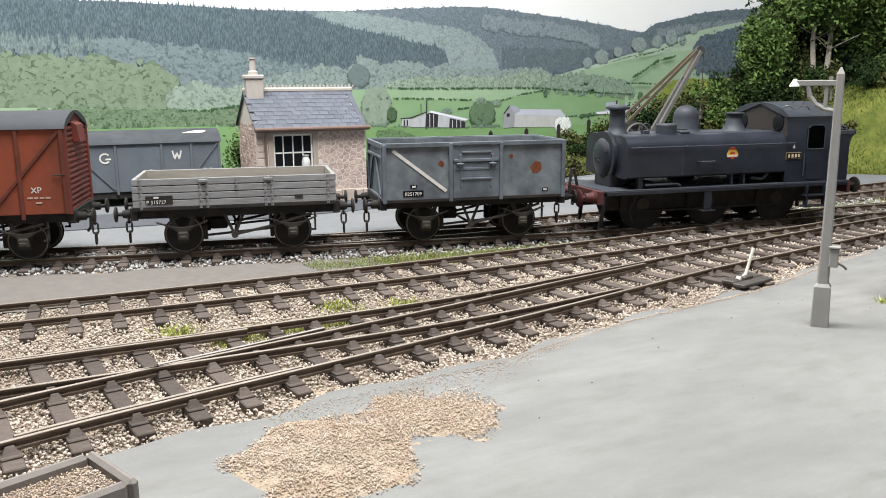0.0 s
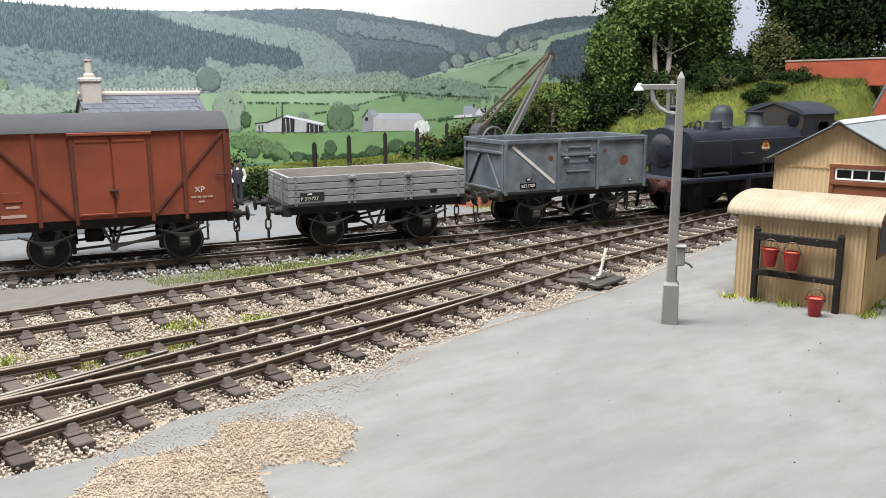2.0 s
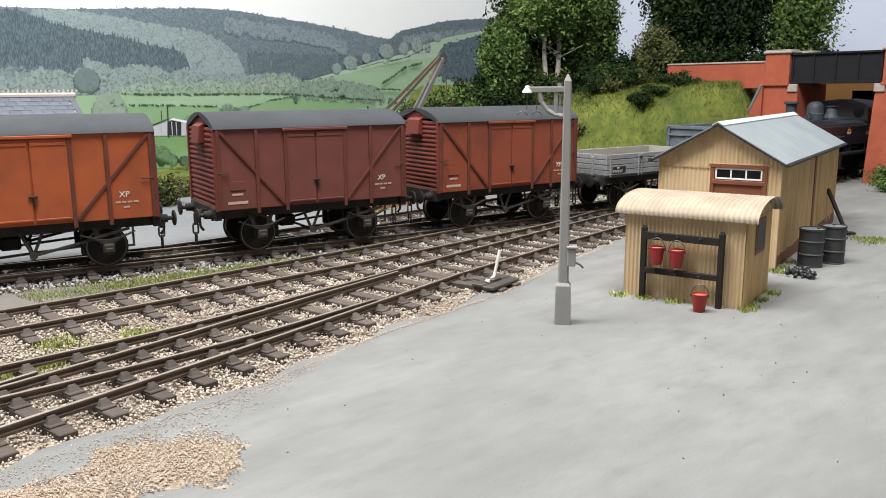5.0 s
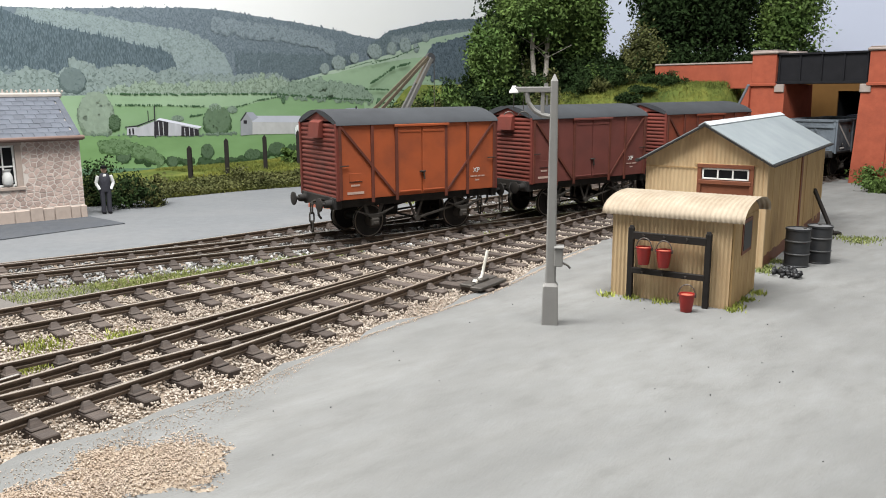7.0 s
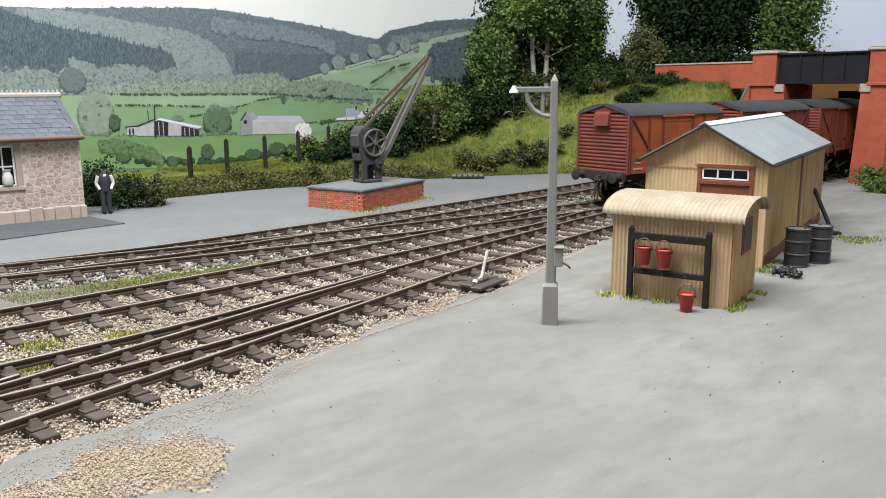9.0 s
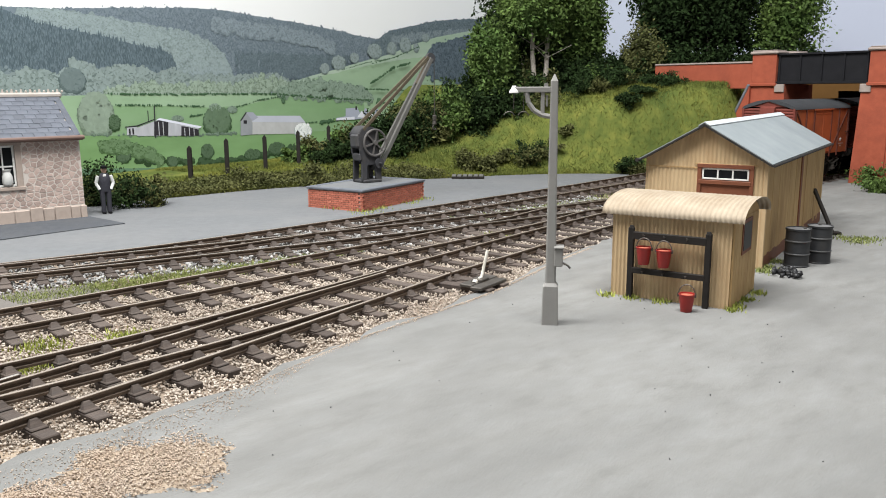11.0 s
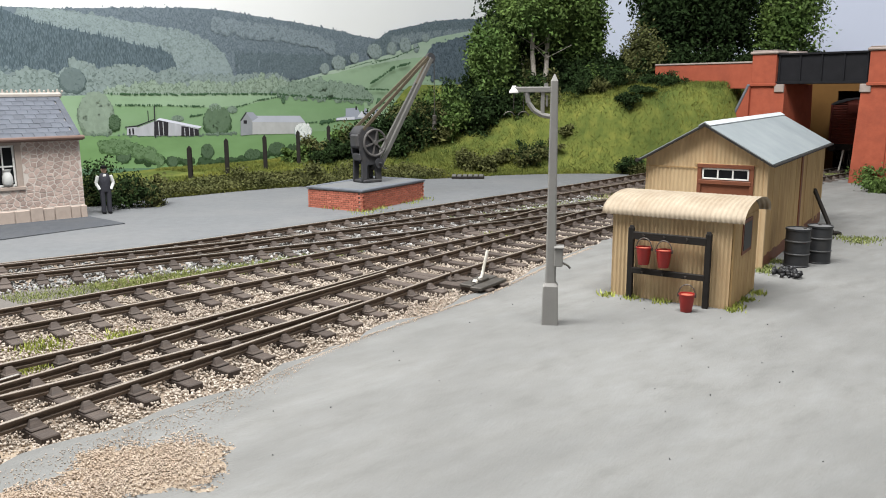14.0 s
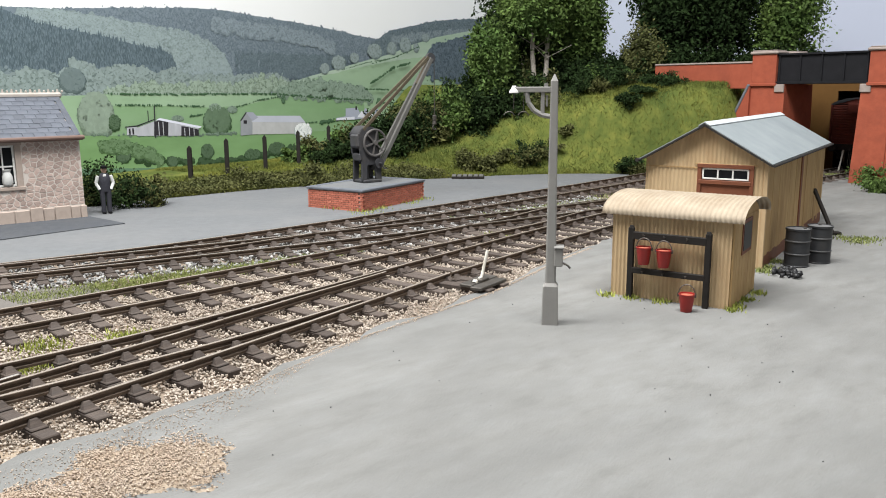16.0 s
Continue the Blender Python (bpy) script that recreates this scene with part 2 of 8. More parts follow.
class Mesh:
    """Collects vertices, faces and material slots, in full-size metres."""

    def __init__(self):
        self.v, self.f, self.mi, self.mats = [], [], [], []

    def slot(self, m):
        if m not in self.mats:
            self.mats.append(m)
        return self.mats.index(m)

    def add(self, verts, faces, m=None, M=None):
        k, s = len(self.v), self.slot(m) if m else 0
        self.v += [tuple(M @ Vector(p)) if M else tuple(p) for p in verts]
        for f in faces:
            self.f.append([i + k for i in f])
            self.mi.append(s)
        return self

    def box(self, x0, x1, y0, y1, z0, z1, c=0.0, m=None, M=None):
        if c <= 0:
            v = [(x, y, z) for z in (z0, z1) for y in (y0, y1) for x in (x0, x1)]
            return self.add(v, [(0, 2, 3, 1), (4, 5, 7, 6), (0, 1, 5, 4), (2, 6, 7, 3), (0, 4, 6, 2), (1, 3, 7, 5)], m, M)
        c = min(c, .45 * min(x1 - x0, y1 - y0, z1 - z0))
        v, ix = [], {}
        for i in (0, 1):
            for j in (0, 1):
                for k in (0, 1):
                    p = ((x0, x1)[i], (y0, y1)[j], (z0, z1)[k])
                    q = ((1, -1)[i] * c, (1, -1)[j] * c, (1, -1)[k] * c)
                    for a in range(3):
                        ix[i, j, k, a] = len(v)
                        v.append(tuple(p[b] + (q[b] if b != a else 0) for b in range(3)))
        f = []
        for a in range(3):
            b, d = (a + 1) % 3, (a + 2) % 3
            for s in (0, 1):
                def key(sb, sd):
                    t = [0, 0, 0]
                    t[a], t[b], t[d] = s, sb, sd
                    return ix[(*t, a)]
                q = [key(0, 0), key(1, 0), key(1, 1), key(0, 1)]
                f.append(q if s else q[::-1])
            for sb in (0, 1):
                for sd in (0, 1):
                    def e(sa, ax):
                        t = [0, 0, 0]
                        t[a], t[b], t[d] = sa, sb, sd
                        return ix[(*t, ax)]
                    q = [e(0, b), e(1, b), e(1, d), e(0, d)]
                    f.append(q if sb == sd else q[::-1])
        for i in (0, 1):
            for j in (0, 1):
                for k in (0, 1):
                    q = [ix[i, j, k, 0], ix[i, j, k, 1], ix[i, j, k, 2]]
                    f.append(q if (i + j + k) % 2 else q[::-1])
        return self.add(v, f, m, M)

    def tube(self, p0, p1, r0, r1=None, n=10, m=None, caps=True):
        r1 = r0 if r1 is None else r1
        p0, p1 = Vector(p0), Vector(p1)
        q = (p1 - p0).to_track_quat("Z", "Y")
        v = []
        for p, r in ((p0, r0), (p1, r1)):
            v += [p + q @ Vector((r * math.cos(2 * math.pi * i / n), r * math.sin(2 * math.pi * i / n), 0)) for i in range(n)]
        f = [(i, (i + 1) % n, n + (i + 1) % n, n + i) for i in range(n)]
        if caps:
            f += [tuple(range(n))[::-1], tuple(range(n, 2 * n))]
        return self.add(v, f, m)

    def pipe(self, pts, r, n=6, m=None):
        for a, b in zip(pts, pts[1:]):
            self.tube(a, b, r, r, n, m)
        return self

    def lathe(self, prof, n=20, m=None, M=None):
        """prof: (radius, height) from the bottom up, round z."""
        v = [(r * math.cos(2 * math.pi * i / n), r * math.sin(2 * math.pi * i / n), z) for r, z in prof for i in range(n)]
        f = [(k * n + i, k * n + (i + 1) % n, (k + 1) * n + (i + 1) % n, (k + 1) * n + i) for k in range(len(prof) - 1) for i in range(n)]
        f += [tuple(range(n))[::-1], tuple(range((len(prof) - 1) * n, len(prof) * n))]
        return self.add(v, f, m, M)

    def prism(self, poly, y0, y1, m=None, M=None):
        """poly: (x, z) anticlockwise seen from -y; pushed from y0 to y1."""
        n = len(poly)
        v = [(x, y0, z) for x, z in poly] + [(x, y1, z) for x, z in poly]
        f = [tuple(range(n)), tuple(range(n, 2 * n))[::-1]] + [(i, i + n, (i + 1) % n + n, (i + 1) % n) for i in range(n)]
        return self.add(v, f, m, M)

    def slab(self, poly, z0, z1, m=None):
        """poly: (x, y) anticlockwise from above."""
        n = len(poly)
        v = [(x, y, z0) for x, y in poly] + [(x, y, z1) for x, y in poly]
        f = [tuple(range(n))[::-1], tuple(range(n, 2 * n))] + [(i, (i + 1) % n, (i + 1) % n + n, i + n) for i in range(n)]
        return self.add(v, f, m)

    def beam(self, p0, p1, w, h, m=None, c=0.0):
        """A bar of section w by h from p0 to p1, h towards the vertical."""
        p0, p1 = Vector(p0), Vector(p1)
        d = p1 - p0
        x = d.normalized()
        y = Vector((0, 0, 1)).cross(x)
        y = Vector((0, 1, 0)) if y.length < 1e-4 else y.normalized()
        M = Matrix((x, y, x.cross(y))).transposed().to_4x4()
        M.translation = p0
        return self.box(0, d.length, -w / 2, w / 2, -h / 2, h / 2, c, m, M)

    def data(self, name, smooth=35):
        me = bpy.data.meshes.new(name)
        me.from_pydata([(a * S, b * S, c * S) for a, b, c in self.v], [], self.f)
        for m in self.mats:
            me.materials.append(m)
        if len(self.mats) > 1:
            me.polygons.foreach_set("material_index", self.mi)
        if smooth:
            me.polygons.foreach_set("use_smooth", [True] * len(me.polygons))
            me.set_sharp_from_angle(angle=radians(smooth))
        me.update()
        return me


def at(x, y, z, rz=0.0, rx=0.0, ry=0.0):
    return pose(x * S, y * S, z * S, rx, ry, rz)


def thing(name, m, label, category, group="", kind=""):
    ob = new(name)
    ob.empty_display_size = .01
    ob.matrix_basis = m
    return tagged(ob, label, category, group, kind)


def part(name, mesh, material, parent, label="", m=None, smooth=35):
    data = mesh
    if isinstance(mesh, Mesh):
        data = mesh.data(name, smooth)
        if not data.materials:
            data.materials.append(material)
    ob = new(name, data)
    ob.parent = parent
    if m is not None:
        ob.matrix_basis = m
    return tagged(ob, label)


def solo(name, mesh, material, m, label, category, group="", kind="", smooth=35):
    ob = part(name, mesh, material, None, label, m, smooth)
    return tagged(ob, label, category, group, kind)


def cloud(name, verts, faces, material, parent=None, smooth=False):
    """A large joined mesh from arrays: verts n x 3, faces n x 3 or n x 4."""
    me = bpy.data.meshes.new(name)
    verts, faces = np.asarray(verts, float) * S, np.asarray(faces, int)
    k = faces.shape[1]
    me.vertices.add(len(verts))
    me.vertices.foreach_set("co", verts.ravel())
    me.loops.add(faces.size)
    me.loops.foreach_set("vertex_index", faces.ravel())
    me.polygons.add(len(faces))
    me.polygons.foreach_set("loop_start", np.arange(0, faces.size, k))
    me.polygons.foreach_set("loop_total", np.full(len(faces), k))
    me.materials.append(material)
    me.update(calc_edges=True)
    ob = new(name, me)
    ob.parent = parent
    return ob


def spin(n, rng):
    """n random turns as matrices."""
    q = rng.normal(size=(n, 4))
    q /= np.linalg.norm(q, axis=1)[:, None]
    w, x, y, z = q.T
    return np.stack([np.stack([1 - 2 * (y * y + z * z), 2 * (x * y - z * w), 2 * (x * z + y * w)], 1),
                     np.stack([2 * (x * y + z * w), 1 - 2 * (x * x + z * z), 2 * (y * z - x * w)], 1),
                     np.stack([2 * (x * z - y * w), 2 * (y * z + x * w), 1 - 2 * (x * x + y * y)], 1)], 1)


def stones(pts, lo, hi, rng):
    """Angular stones at pts."""
    n = len(pts)
    base = np.array([(1, 0, 0), (-1, 0, 0), (0, 1, 0), (0, -1, 0), (0, 0, 1), (0, 0, -1)], float)
    fc = np.array([(0, 2, 4), (2, 1, 4), (1, 3, 4), (3, 0, 4), (2, 0, 5), (1, 2, 5), (3, 1, 5), (0, 3, 5)])
    k = base[None] * (rng.uniform(.55, 1.1, (n, 6, 1))) + rng.uniform(-.25, .25, (n, 6, 3))
    k *= rng.uniform(lo, hi, (n, 1, 1)) * np.array([1, 1, .75])
    k = np.einsum("nij,nkj->nki", spin(n, rng), k)
    return (k + np.asarray(pts)[:, None]).reshape(-1, 3), (fc[None] + 6 * np.arange(n)[:, None, None]).reshape(-1, 3)


def leaves(pts, size, rng, flatten=0.0):
    """Small folded leaves at pts: two triangles each."""
    n = len(pts)
    base = np.array([(-1, 0, 0), (0, -.45, .12), (1, 0, 0), (0, .45, .12)])
    k = base[None] * rng.uniform(.6, 1.3, (n, 1, 1)) * size
    k = np.einsum("nij,nkj->nki", spin(n, rng), k)
    k[:, :, 2] *= 1 - flatten
    f = np.array([(0, 1, 2), (0, 2, 3)])
    return (k + np.asarray(pts)[:, None]).reshape(-1, 3), (f[None] + 4 * np.arange(n)[:, None, None]).reshape(-1, 3)


def blades(pts, h, w, rng, lean=.35):
    n = len(pts)
    a = rng.uniform(0, 2 * math.pi, n)
    hh = rng.uniform(.5, 1.2, n) * h
    d = np.stack([np.cos(a), np.sin(a), np.zeros(n)], 1)
    tip = np.asarray(pts) + np.stack([rng.normal(0, lean, n) * hh, rng.normal(0, lean, n) * hh, hh], 1)
    v = np.stack([np.asarray(pts) - d * w, np.asarray(pts) + d * w, tip], 1)
    return v.reshape(-1, 3), np.arange(3 * n).reshape(-1, 3)


# ---- plan: u runs along the line, v away from the camera ----
E1, N1 = Vector((.6198, .7848)), Vector((-.7848, .6198))
HEAD = math.degrees(math.atan2(E1.y, E1.x))


def uv(u, v):
    return (u * E1.x + v * N1.x, u * E1.y + v * N1.y)


def uvs(u, v):
    u, v = np.asarray(u, float), np.asarray(v, float)
    return np.stack([u * E1.x + v * N1.x, u * E1.y + v * N1.y], -1)


US = np.arange(-60, 110, .1)
SLOPE_A = np.interp(US, [-2, 12, 28, 44], [-.42, -.3771, -.2625, -.1654])
V_A = np.cumsum(SLOPE_A) * .1
V_A += 18.67 - np.interp(12, US, V_A)


def v_a(u):
    return np.interp(u, US, V_A)


def ease(x, xs, ys):
    """Monotone smooth curve through a few knots."""
    xs, ys = np.array(xs, float), np.array(ys, float)
    d = np.diff(ys) / np.diff(xs)
    m = np.r_[d[0], (d[1:] + d[:-1]) / 2, d[-1]]
    x = np.asarray(x, float)
    i = np.clip(np.searchsorted(xs, x) - 1, 0, len(xs) - 2)
    h = xs[i + 1] - xs[i]
    t = (x - xs[i]) / h
    t1 = np.clip(t, 0, 1)
    y = (2 * t1**3 - 3 * t1**2 + 1) * ys[i] + (t1**3 - 2 * t1**2 + t1) * h * m[i] + (-2 * t1**3 + 3 * t1**2) * ys[i + 1] + (t1**3 - t1**2) * h * m[i + 1]
    return y + np.where(t < 0, t * h * m[0], 0) + np.where(t > 1, (t - 1) * h * m[-1], 0)


def v_d(u):
    return v_a(u) + ease(u, [0, 6, 12, 15, 20, 25, 30, 37, 44], [0, .05, .55, 1.2, 2.3, 3.35, 4.2, 5.3, 6.3])


def v_b(u):
    return ease(u, [-26, -8, 0, 5, 10, 18, 22, 26, 31, 38], [24, 18.8, 16.84, 15.92, 15.2, 14.45, 14.2, v_a(26) + .15, v_a(31), v_a(38)])


def v_c(u):
    return ease(u, [-26, -8, 0, 4, 8, 12, 16, 23, 30, 38, 46], [17.8, 14.2, 12.97, 12.4, 11.97, 11.98, 12.1, 12.16, 11.9, v_a(38) + .1, v_a(46)])


def v_c2(u):
    return ease(u, [-26, -8, 0, 4, 8, 12, 14.5], [4.5, 9.4, 10.98, 11.27, 11.5, 11.84, 12.06])


RAIL_Z = .19
GAUGE = 1.392

# ---- ground ----


def ground_sheet():
    g = Mesh()
    n = 48
    for i in range(n):
        for j in range(n):
            u0, u1 = -140 + i * 300 / n, -140 + (i + 1) * 300 / n
            v0, v1 = -90 + j * 190 / n, -90 + (j + 1) * 190 / n
            k = len(g.v)
            g.v += [(*uv(u, v), -.12) for u, v in ((u0, v0), (u1, v0), (u1, v1), (u0, v1))]
            g.f.append([k, k + 1, k + 2, k + 3])
            g.mi.append(0)
    solo("ground", g, M_BALLASTBED, at(0, 0, 0), "brown ballast-coloured baseboard under the railway yard", "ground", kind="structure")


def strip(name, us, lo, hi, z, material, label, rng, kind="structure", thick=.1, rough=.0, steps=10):
    """A sheet between two edges v = lo(u) and v = hi(u), with a wavering edge and a side."""
    vs, fs = [], []
    m = steps
    for i, u in enumerate(us):
        a, b = lo(u) + rough * noise.noise((u * 1.3, 3.1, z)), hi(u) + rough * noise.noise((u * 1.3, 9.4, z))
        row = [a - .06, *[a + (b - a) * k / m for k in range(m + 1)], b + .06]
        for k, v in enumerate(row):
            zz = z - thick if k in (0, m + 2) else z + .012 * noise.noise((u * .5, v * .5, 0))
            vs.append((*uv(u, v), zz))
    w = m + 3
    for i in range(len(us) - 1):
        for k in range(w - 1):
            fs.append((i * w + k, (i + 1) * w + k, (i + 1) * w + k + 1, i * w + k + 1))
    ob = cloud(name, vs, fs, material)
    ob.data.polygons.foreach_set("use_smooth", [True] * len(ob.data.polygons))
    return tagged(ob, label, "ground", kind=kind)


def grounds():
    rng = np.random.default_rng(3)
    ground_sheet()
    us = np.arange(-40, 75, .35)
    edge = lambda u: float(ease(u, [-40, -6, 0, 3.8, 7, 10, 14, 19, 24, 30, 40, 48, 75], [9.0, 9.3, 9.5, 9.74, 9.65, 10.0, 10.05, 10.7, 10.8, 10.2, 9.6, 8.7, 8.0]))
    strip("yard", us, lambda u: -70.0, edge, 0.0, M_CONCRETE, "pale grey concrete yard with faint stains", rng, rough=.3, steps=60)
    plat = lambda u: float(v_d(u) + 1.52)
    strip("goods_yard", np.arange(-40, 47, .35), plat, lambda u: 60.0, .02, M_ASPHALT, "dark grey tarmac goods yard beyond the running line", rng, rough=.1, steps=40)
    # grey cinder path between the running line and the siding
    strip("cinder_path", np.arange(-30, 9.5, .3), lambda u: v_b(u) + 1.25, lambda u: v_a(u) - 1.75, -.04, mat("cinder_grey", .95, ramp=flat((.15, .137, .126), .12), scale=4, bump=.3, spec=.1),
          "grey-brown cinder path between the tracks", rng, rough=.25, thick=.05)
    # dark tar patch in front of the weigh house
    p = Mesh()
    p.slab([(-30.0, 10.5), (-13.5, 23.5), (-10.6, 26.8), (-12.4, 28.3), (-16, 25.4), (-33, 12)], .02, .05, M_TAR)
    solo("tar_patch", p, M_TAR, at(0, 0, 0), "dark tar patch laid on the tarmac beside the weigh house", "ground", kind="structure", smooth=0)


def scatter(us, lo, hi, per, rng, keep=None):
    """Points over a strip, about 'per' to the square metre."""
    out = []
    for u in us:
        a, b = lo(u), hi(u)
        n = rng.poisson(max(0, (b - a)) * per * (us[1] - us[0]))
        if n:
            v = rng.uniform(a, b, n)
            out.append(np.stack([rng.uniform(u, u + us[1] - us[0], n), v], 1))
    q = np.concatenate(out)
    if keep is not None:
        q = q[keep(q)]
    return q


def mound():
    """The heap's own low body under the loose stones."""
    vs, fs, n = [], [], 90
    for i in range(n + 1):
        for j in range(n + 1):
            x, y = -5.7 + 3.5 * i / n, 6.0 + 4.4 * j / n
            d = math.hypot((x + 4.35) / 1.05, (y - 7.55) / 1.25) + .3 * noise.noise((x * 1.1, y * 1.1, 0))
            d += max(0, y - 8.3) * 1.5
            e = math.hypot((x + 3.55) / 1.15, (y - 8.9) / 1.1) + .5 * noise.noise((x * 1.1, y * 1.1, 0)) + .25 * noise.noise((x * 3.1, y * 3.1, 5))
            e += 2 * max(0, math.hypot((x + 3.55) / 1.15, (y - 8.9) / 1.1) - .95) + 2 * max(0, y - 9.5)
            vs.append((x, y, max(.11 * (1 - max(0, d)**1.6), .03 * (.92 - e)) + .012 * noise.noise((x * 9, y * 9, 0)) - .006))
    fs = [(i * (n + 1) + j, (i + 1) * (n + 1) + j, (i + 1) * (n + 1) + j + 1, i * (n + 1) + j + 1) for i in range(n) for j in range(n)]
    ob = cloud("gravel_mound", vs, fs, mat("gravel_body", .95, ramp=((0, (.2, .15, .11)), (.45, (.31, .25, .19)), (1, (.38, .32, .26))), scale=9, mix=.55, scale2=1.0, dark=(.3, .215, .145), bump=1, bscale=26, spec=.1))
    ob.data.polygons.foreach_set("use_smooth", [True] * len(fs))
    tagged(ob, "flattened heap of fine orange-tan gravel on the concrete", "gravel")


def ballast():
    rng = np.random.default_rng(5)
    edge = lambda u: float(ease(u, [-40, -6, 0, 3.8, 7, 10, 14, 19, 24, 30, 40, 48], [9.0, 9.3, 9.5, 9.74, 9.65, 10.0, 10.05, 10.7, 10.8, 10.2, 9.6, 8.7])) - .12
    tan = scatter(np.arange(-4, 27, .25), edge, lambda u: float(max(v_b(u) + .9, v_c(u) + 1)), 380, rng)
    z = -.075 + rng.uniform(-.02, .05, len(tan))
    ob = cloud("ballast", *stones(np.column_stack([uvs(tan[:, 0], tan[:, 1]), z]), .018, .046, rng), M_STONE)
    tagged(ob, "tan and pinkish loose stone ballast between the sleepers", "ballast", kind="stuff")
    grey = scatter(np.arange(-4, 30, .25), lambda u: float(v_a(u) - 1.75), lambda u: float(v_d(u) + 1.5), 90, rng)
    z = -.075 + rng.uniform(-.02, .05, len(grey))
    ob = cloud("grey_ballast", *stones(np.column_stack([uvs(grey[:, 0], grey[:, 1]), z]), .03, .08, rng), M_GREYSTONE)
    tagged(ob, "grey stone chippings under the running line", "ballast", kind="stuff")
    # spilt stones and the loading heap on the yard
    mound()
    n = 24000
    x, y = rng.uniform(-5.7, -2.3, n), rng.uniform(6.0, 10.2, n)
    wob = np.array([noise.noise((p * 1.1, q * 1.1, 0)) + .5 * noise.noise((p * 3.1, q * 3.1, 5)) for p, q in zip(x, y)])
    d1 = np.hypot((x + 4.35) / 1.05, (y - 7.55) / 1.25)
    d2 = np.hypot((x + 3.55) / 1.15, (y - 8.9) / 1.1)
    ok = (d1 + .45 * wob < rng.uniform(.86, 1.04, n)) | (d2 + .5 * wob < rng.uniform(.35, .9, n))
    h = np.maximum(.11 * (1 - np.maximum(d1 + .3 * wob, 0)**1.6), 0) - rng.uniform(0, .012, n)
    h = np.where(d2 + .5 * wob < .8, np.maximum(h, .02), h)
    ob = cloud("gravel_heap", *stones(np.column_stack([x, y, h + .01])[ok], .01, .024, rng), M_GRAVEL)
    tagged(ob, "low heap of orange-tan gravel spilt on the concrete", "gravel", kind="stuff")
    grit = np.column_stack([rng.uniform(-3, 9, 60), rng.uniform(9, 20, 60), np.full(60, .008)])
    tagged(cloud("yard_grit", *stones(grit, .008, .02, rng), M_COAL), "dark specks of grit on the concrete yard", "grit", kind="stuff")
    n = 5000
    u, v = rng.uniform(3.0, 20.0, n), rng.normal(0, 1, n)
    v = np.array([float(edge(k)) for k in u]) - np.abs(v) * (.05 + .5 * np.clip((8.8 - u) / 4.5, 0, 1))
    ob = cloud("gravel_fringe", *stones(np.column_stack([uvs(u, v), np.full(n, .006)]), .005, .016, rng), M_GRAVEL)
    tagged(ob, "fine tan gravel fringe along the edge of the concrete", "gravel", kind="stuff")


# ---- track ----


def chair(s, y):
    """A cast rail chair: a broad foot and two tapered jaws gripping the rail at y."""
    s.box(-.12, .12, y - .23, y + .23, .015, .05, .012)
    for j in (-1, 1):
        a, b = y + j * .03, y + j * .165
        w0, w1 = .1, .05
        v = [(-w0, a, .045), (w0, a, .045), (w0, b, .045), (-w0, b, .045), (-w1, a, .135), (w1, a, .135), (w1, y + j * .075, .135), (-w1, y + j * .075, .135)]
        f = [(0, 1, 5, 4), (1, 2, 6, 5), (2, 3, 7, 6), (3, 0, 4, 7), (4, 5, 6, 7)]
        s.add(v, f if j > 0 else [q[::-1] for q in f])


def sleeper_mesh(half):
    s = Mesh()
    s.box(-.125, .125, -half, half, -.13, .02, .015)
    for k in (-1, 1):
        chair(s, k * (GAUGE / 2 + .035))
    return s.data("sleeper", 0)


def rail(name, us, f, off, parent, top, z=RAIL_Z):
    """A bullhead rail at distance off from the centre line v = f(u)."""
    prof = [(-.035, 0), (-.035, .04), (-.011, .055), (-.011, .095), (-.036, .11), (-.036, .14), (-.03, .147), (.03, .147), (.036, .14), (.036, .11), (.011, .095), (.011, .055), (.035, .04), (.035, 0)]
    c = np.array([uv(u, float(f(u))) for u in us])
    d = np.gradient(c, axis=0)
    d /= np.linalg.norm(d, axis=1)[:, None]
    nrm = np.stack([-d[:, 1], d[:, 0]], 1)
    g, k = Mesh(), len(prof)
    for p, q in zip(c, nrm):
        g.v += [(p[0] + q[0] * (off + a), p[1] + q[1] * (off + a), z - .147 + b) for a, b in prof]
    head = g.slot(M_RAIL), g.slot(top)
    for i in range(len(c) - 1):
        for j in range(k):
            a, b = i * k + j, i * k + (j + 1) % k
            g.f.append([a, b, b + k, a + k])
            g.mi.append(head[1] if 6 <= j <= 6 else head[0])
    g.f += [list(range(k)), list(range((len(c) - 1) * k, len(c) * k))[::-1]]
    g.mi += [0, 0]
    return part(name, g, None, parent, "", None, 40)


SLEEPER = None


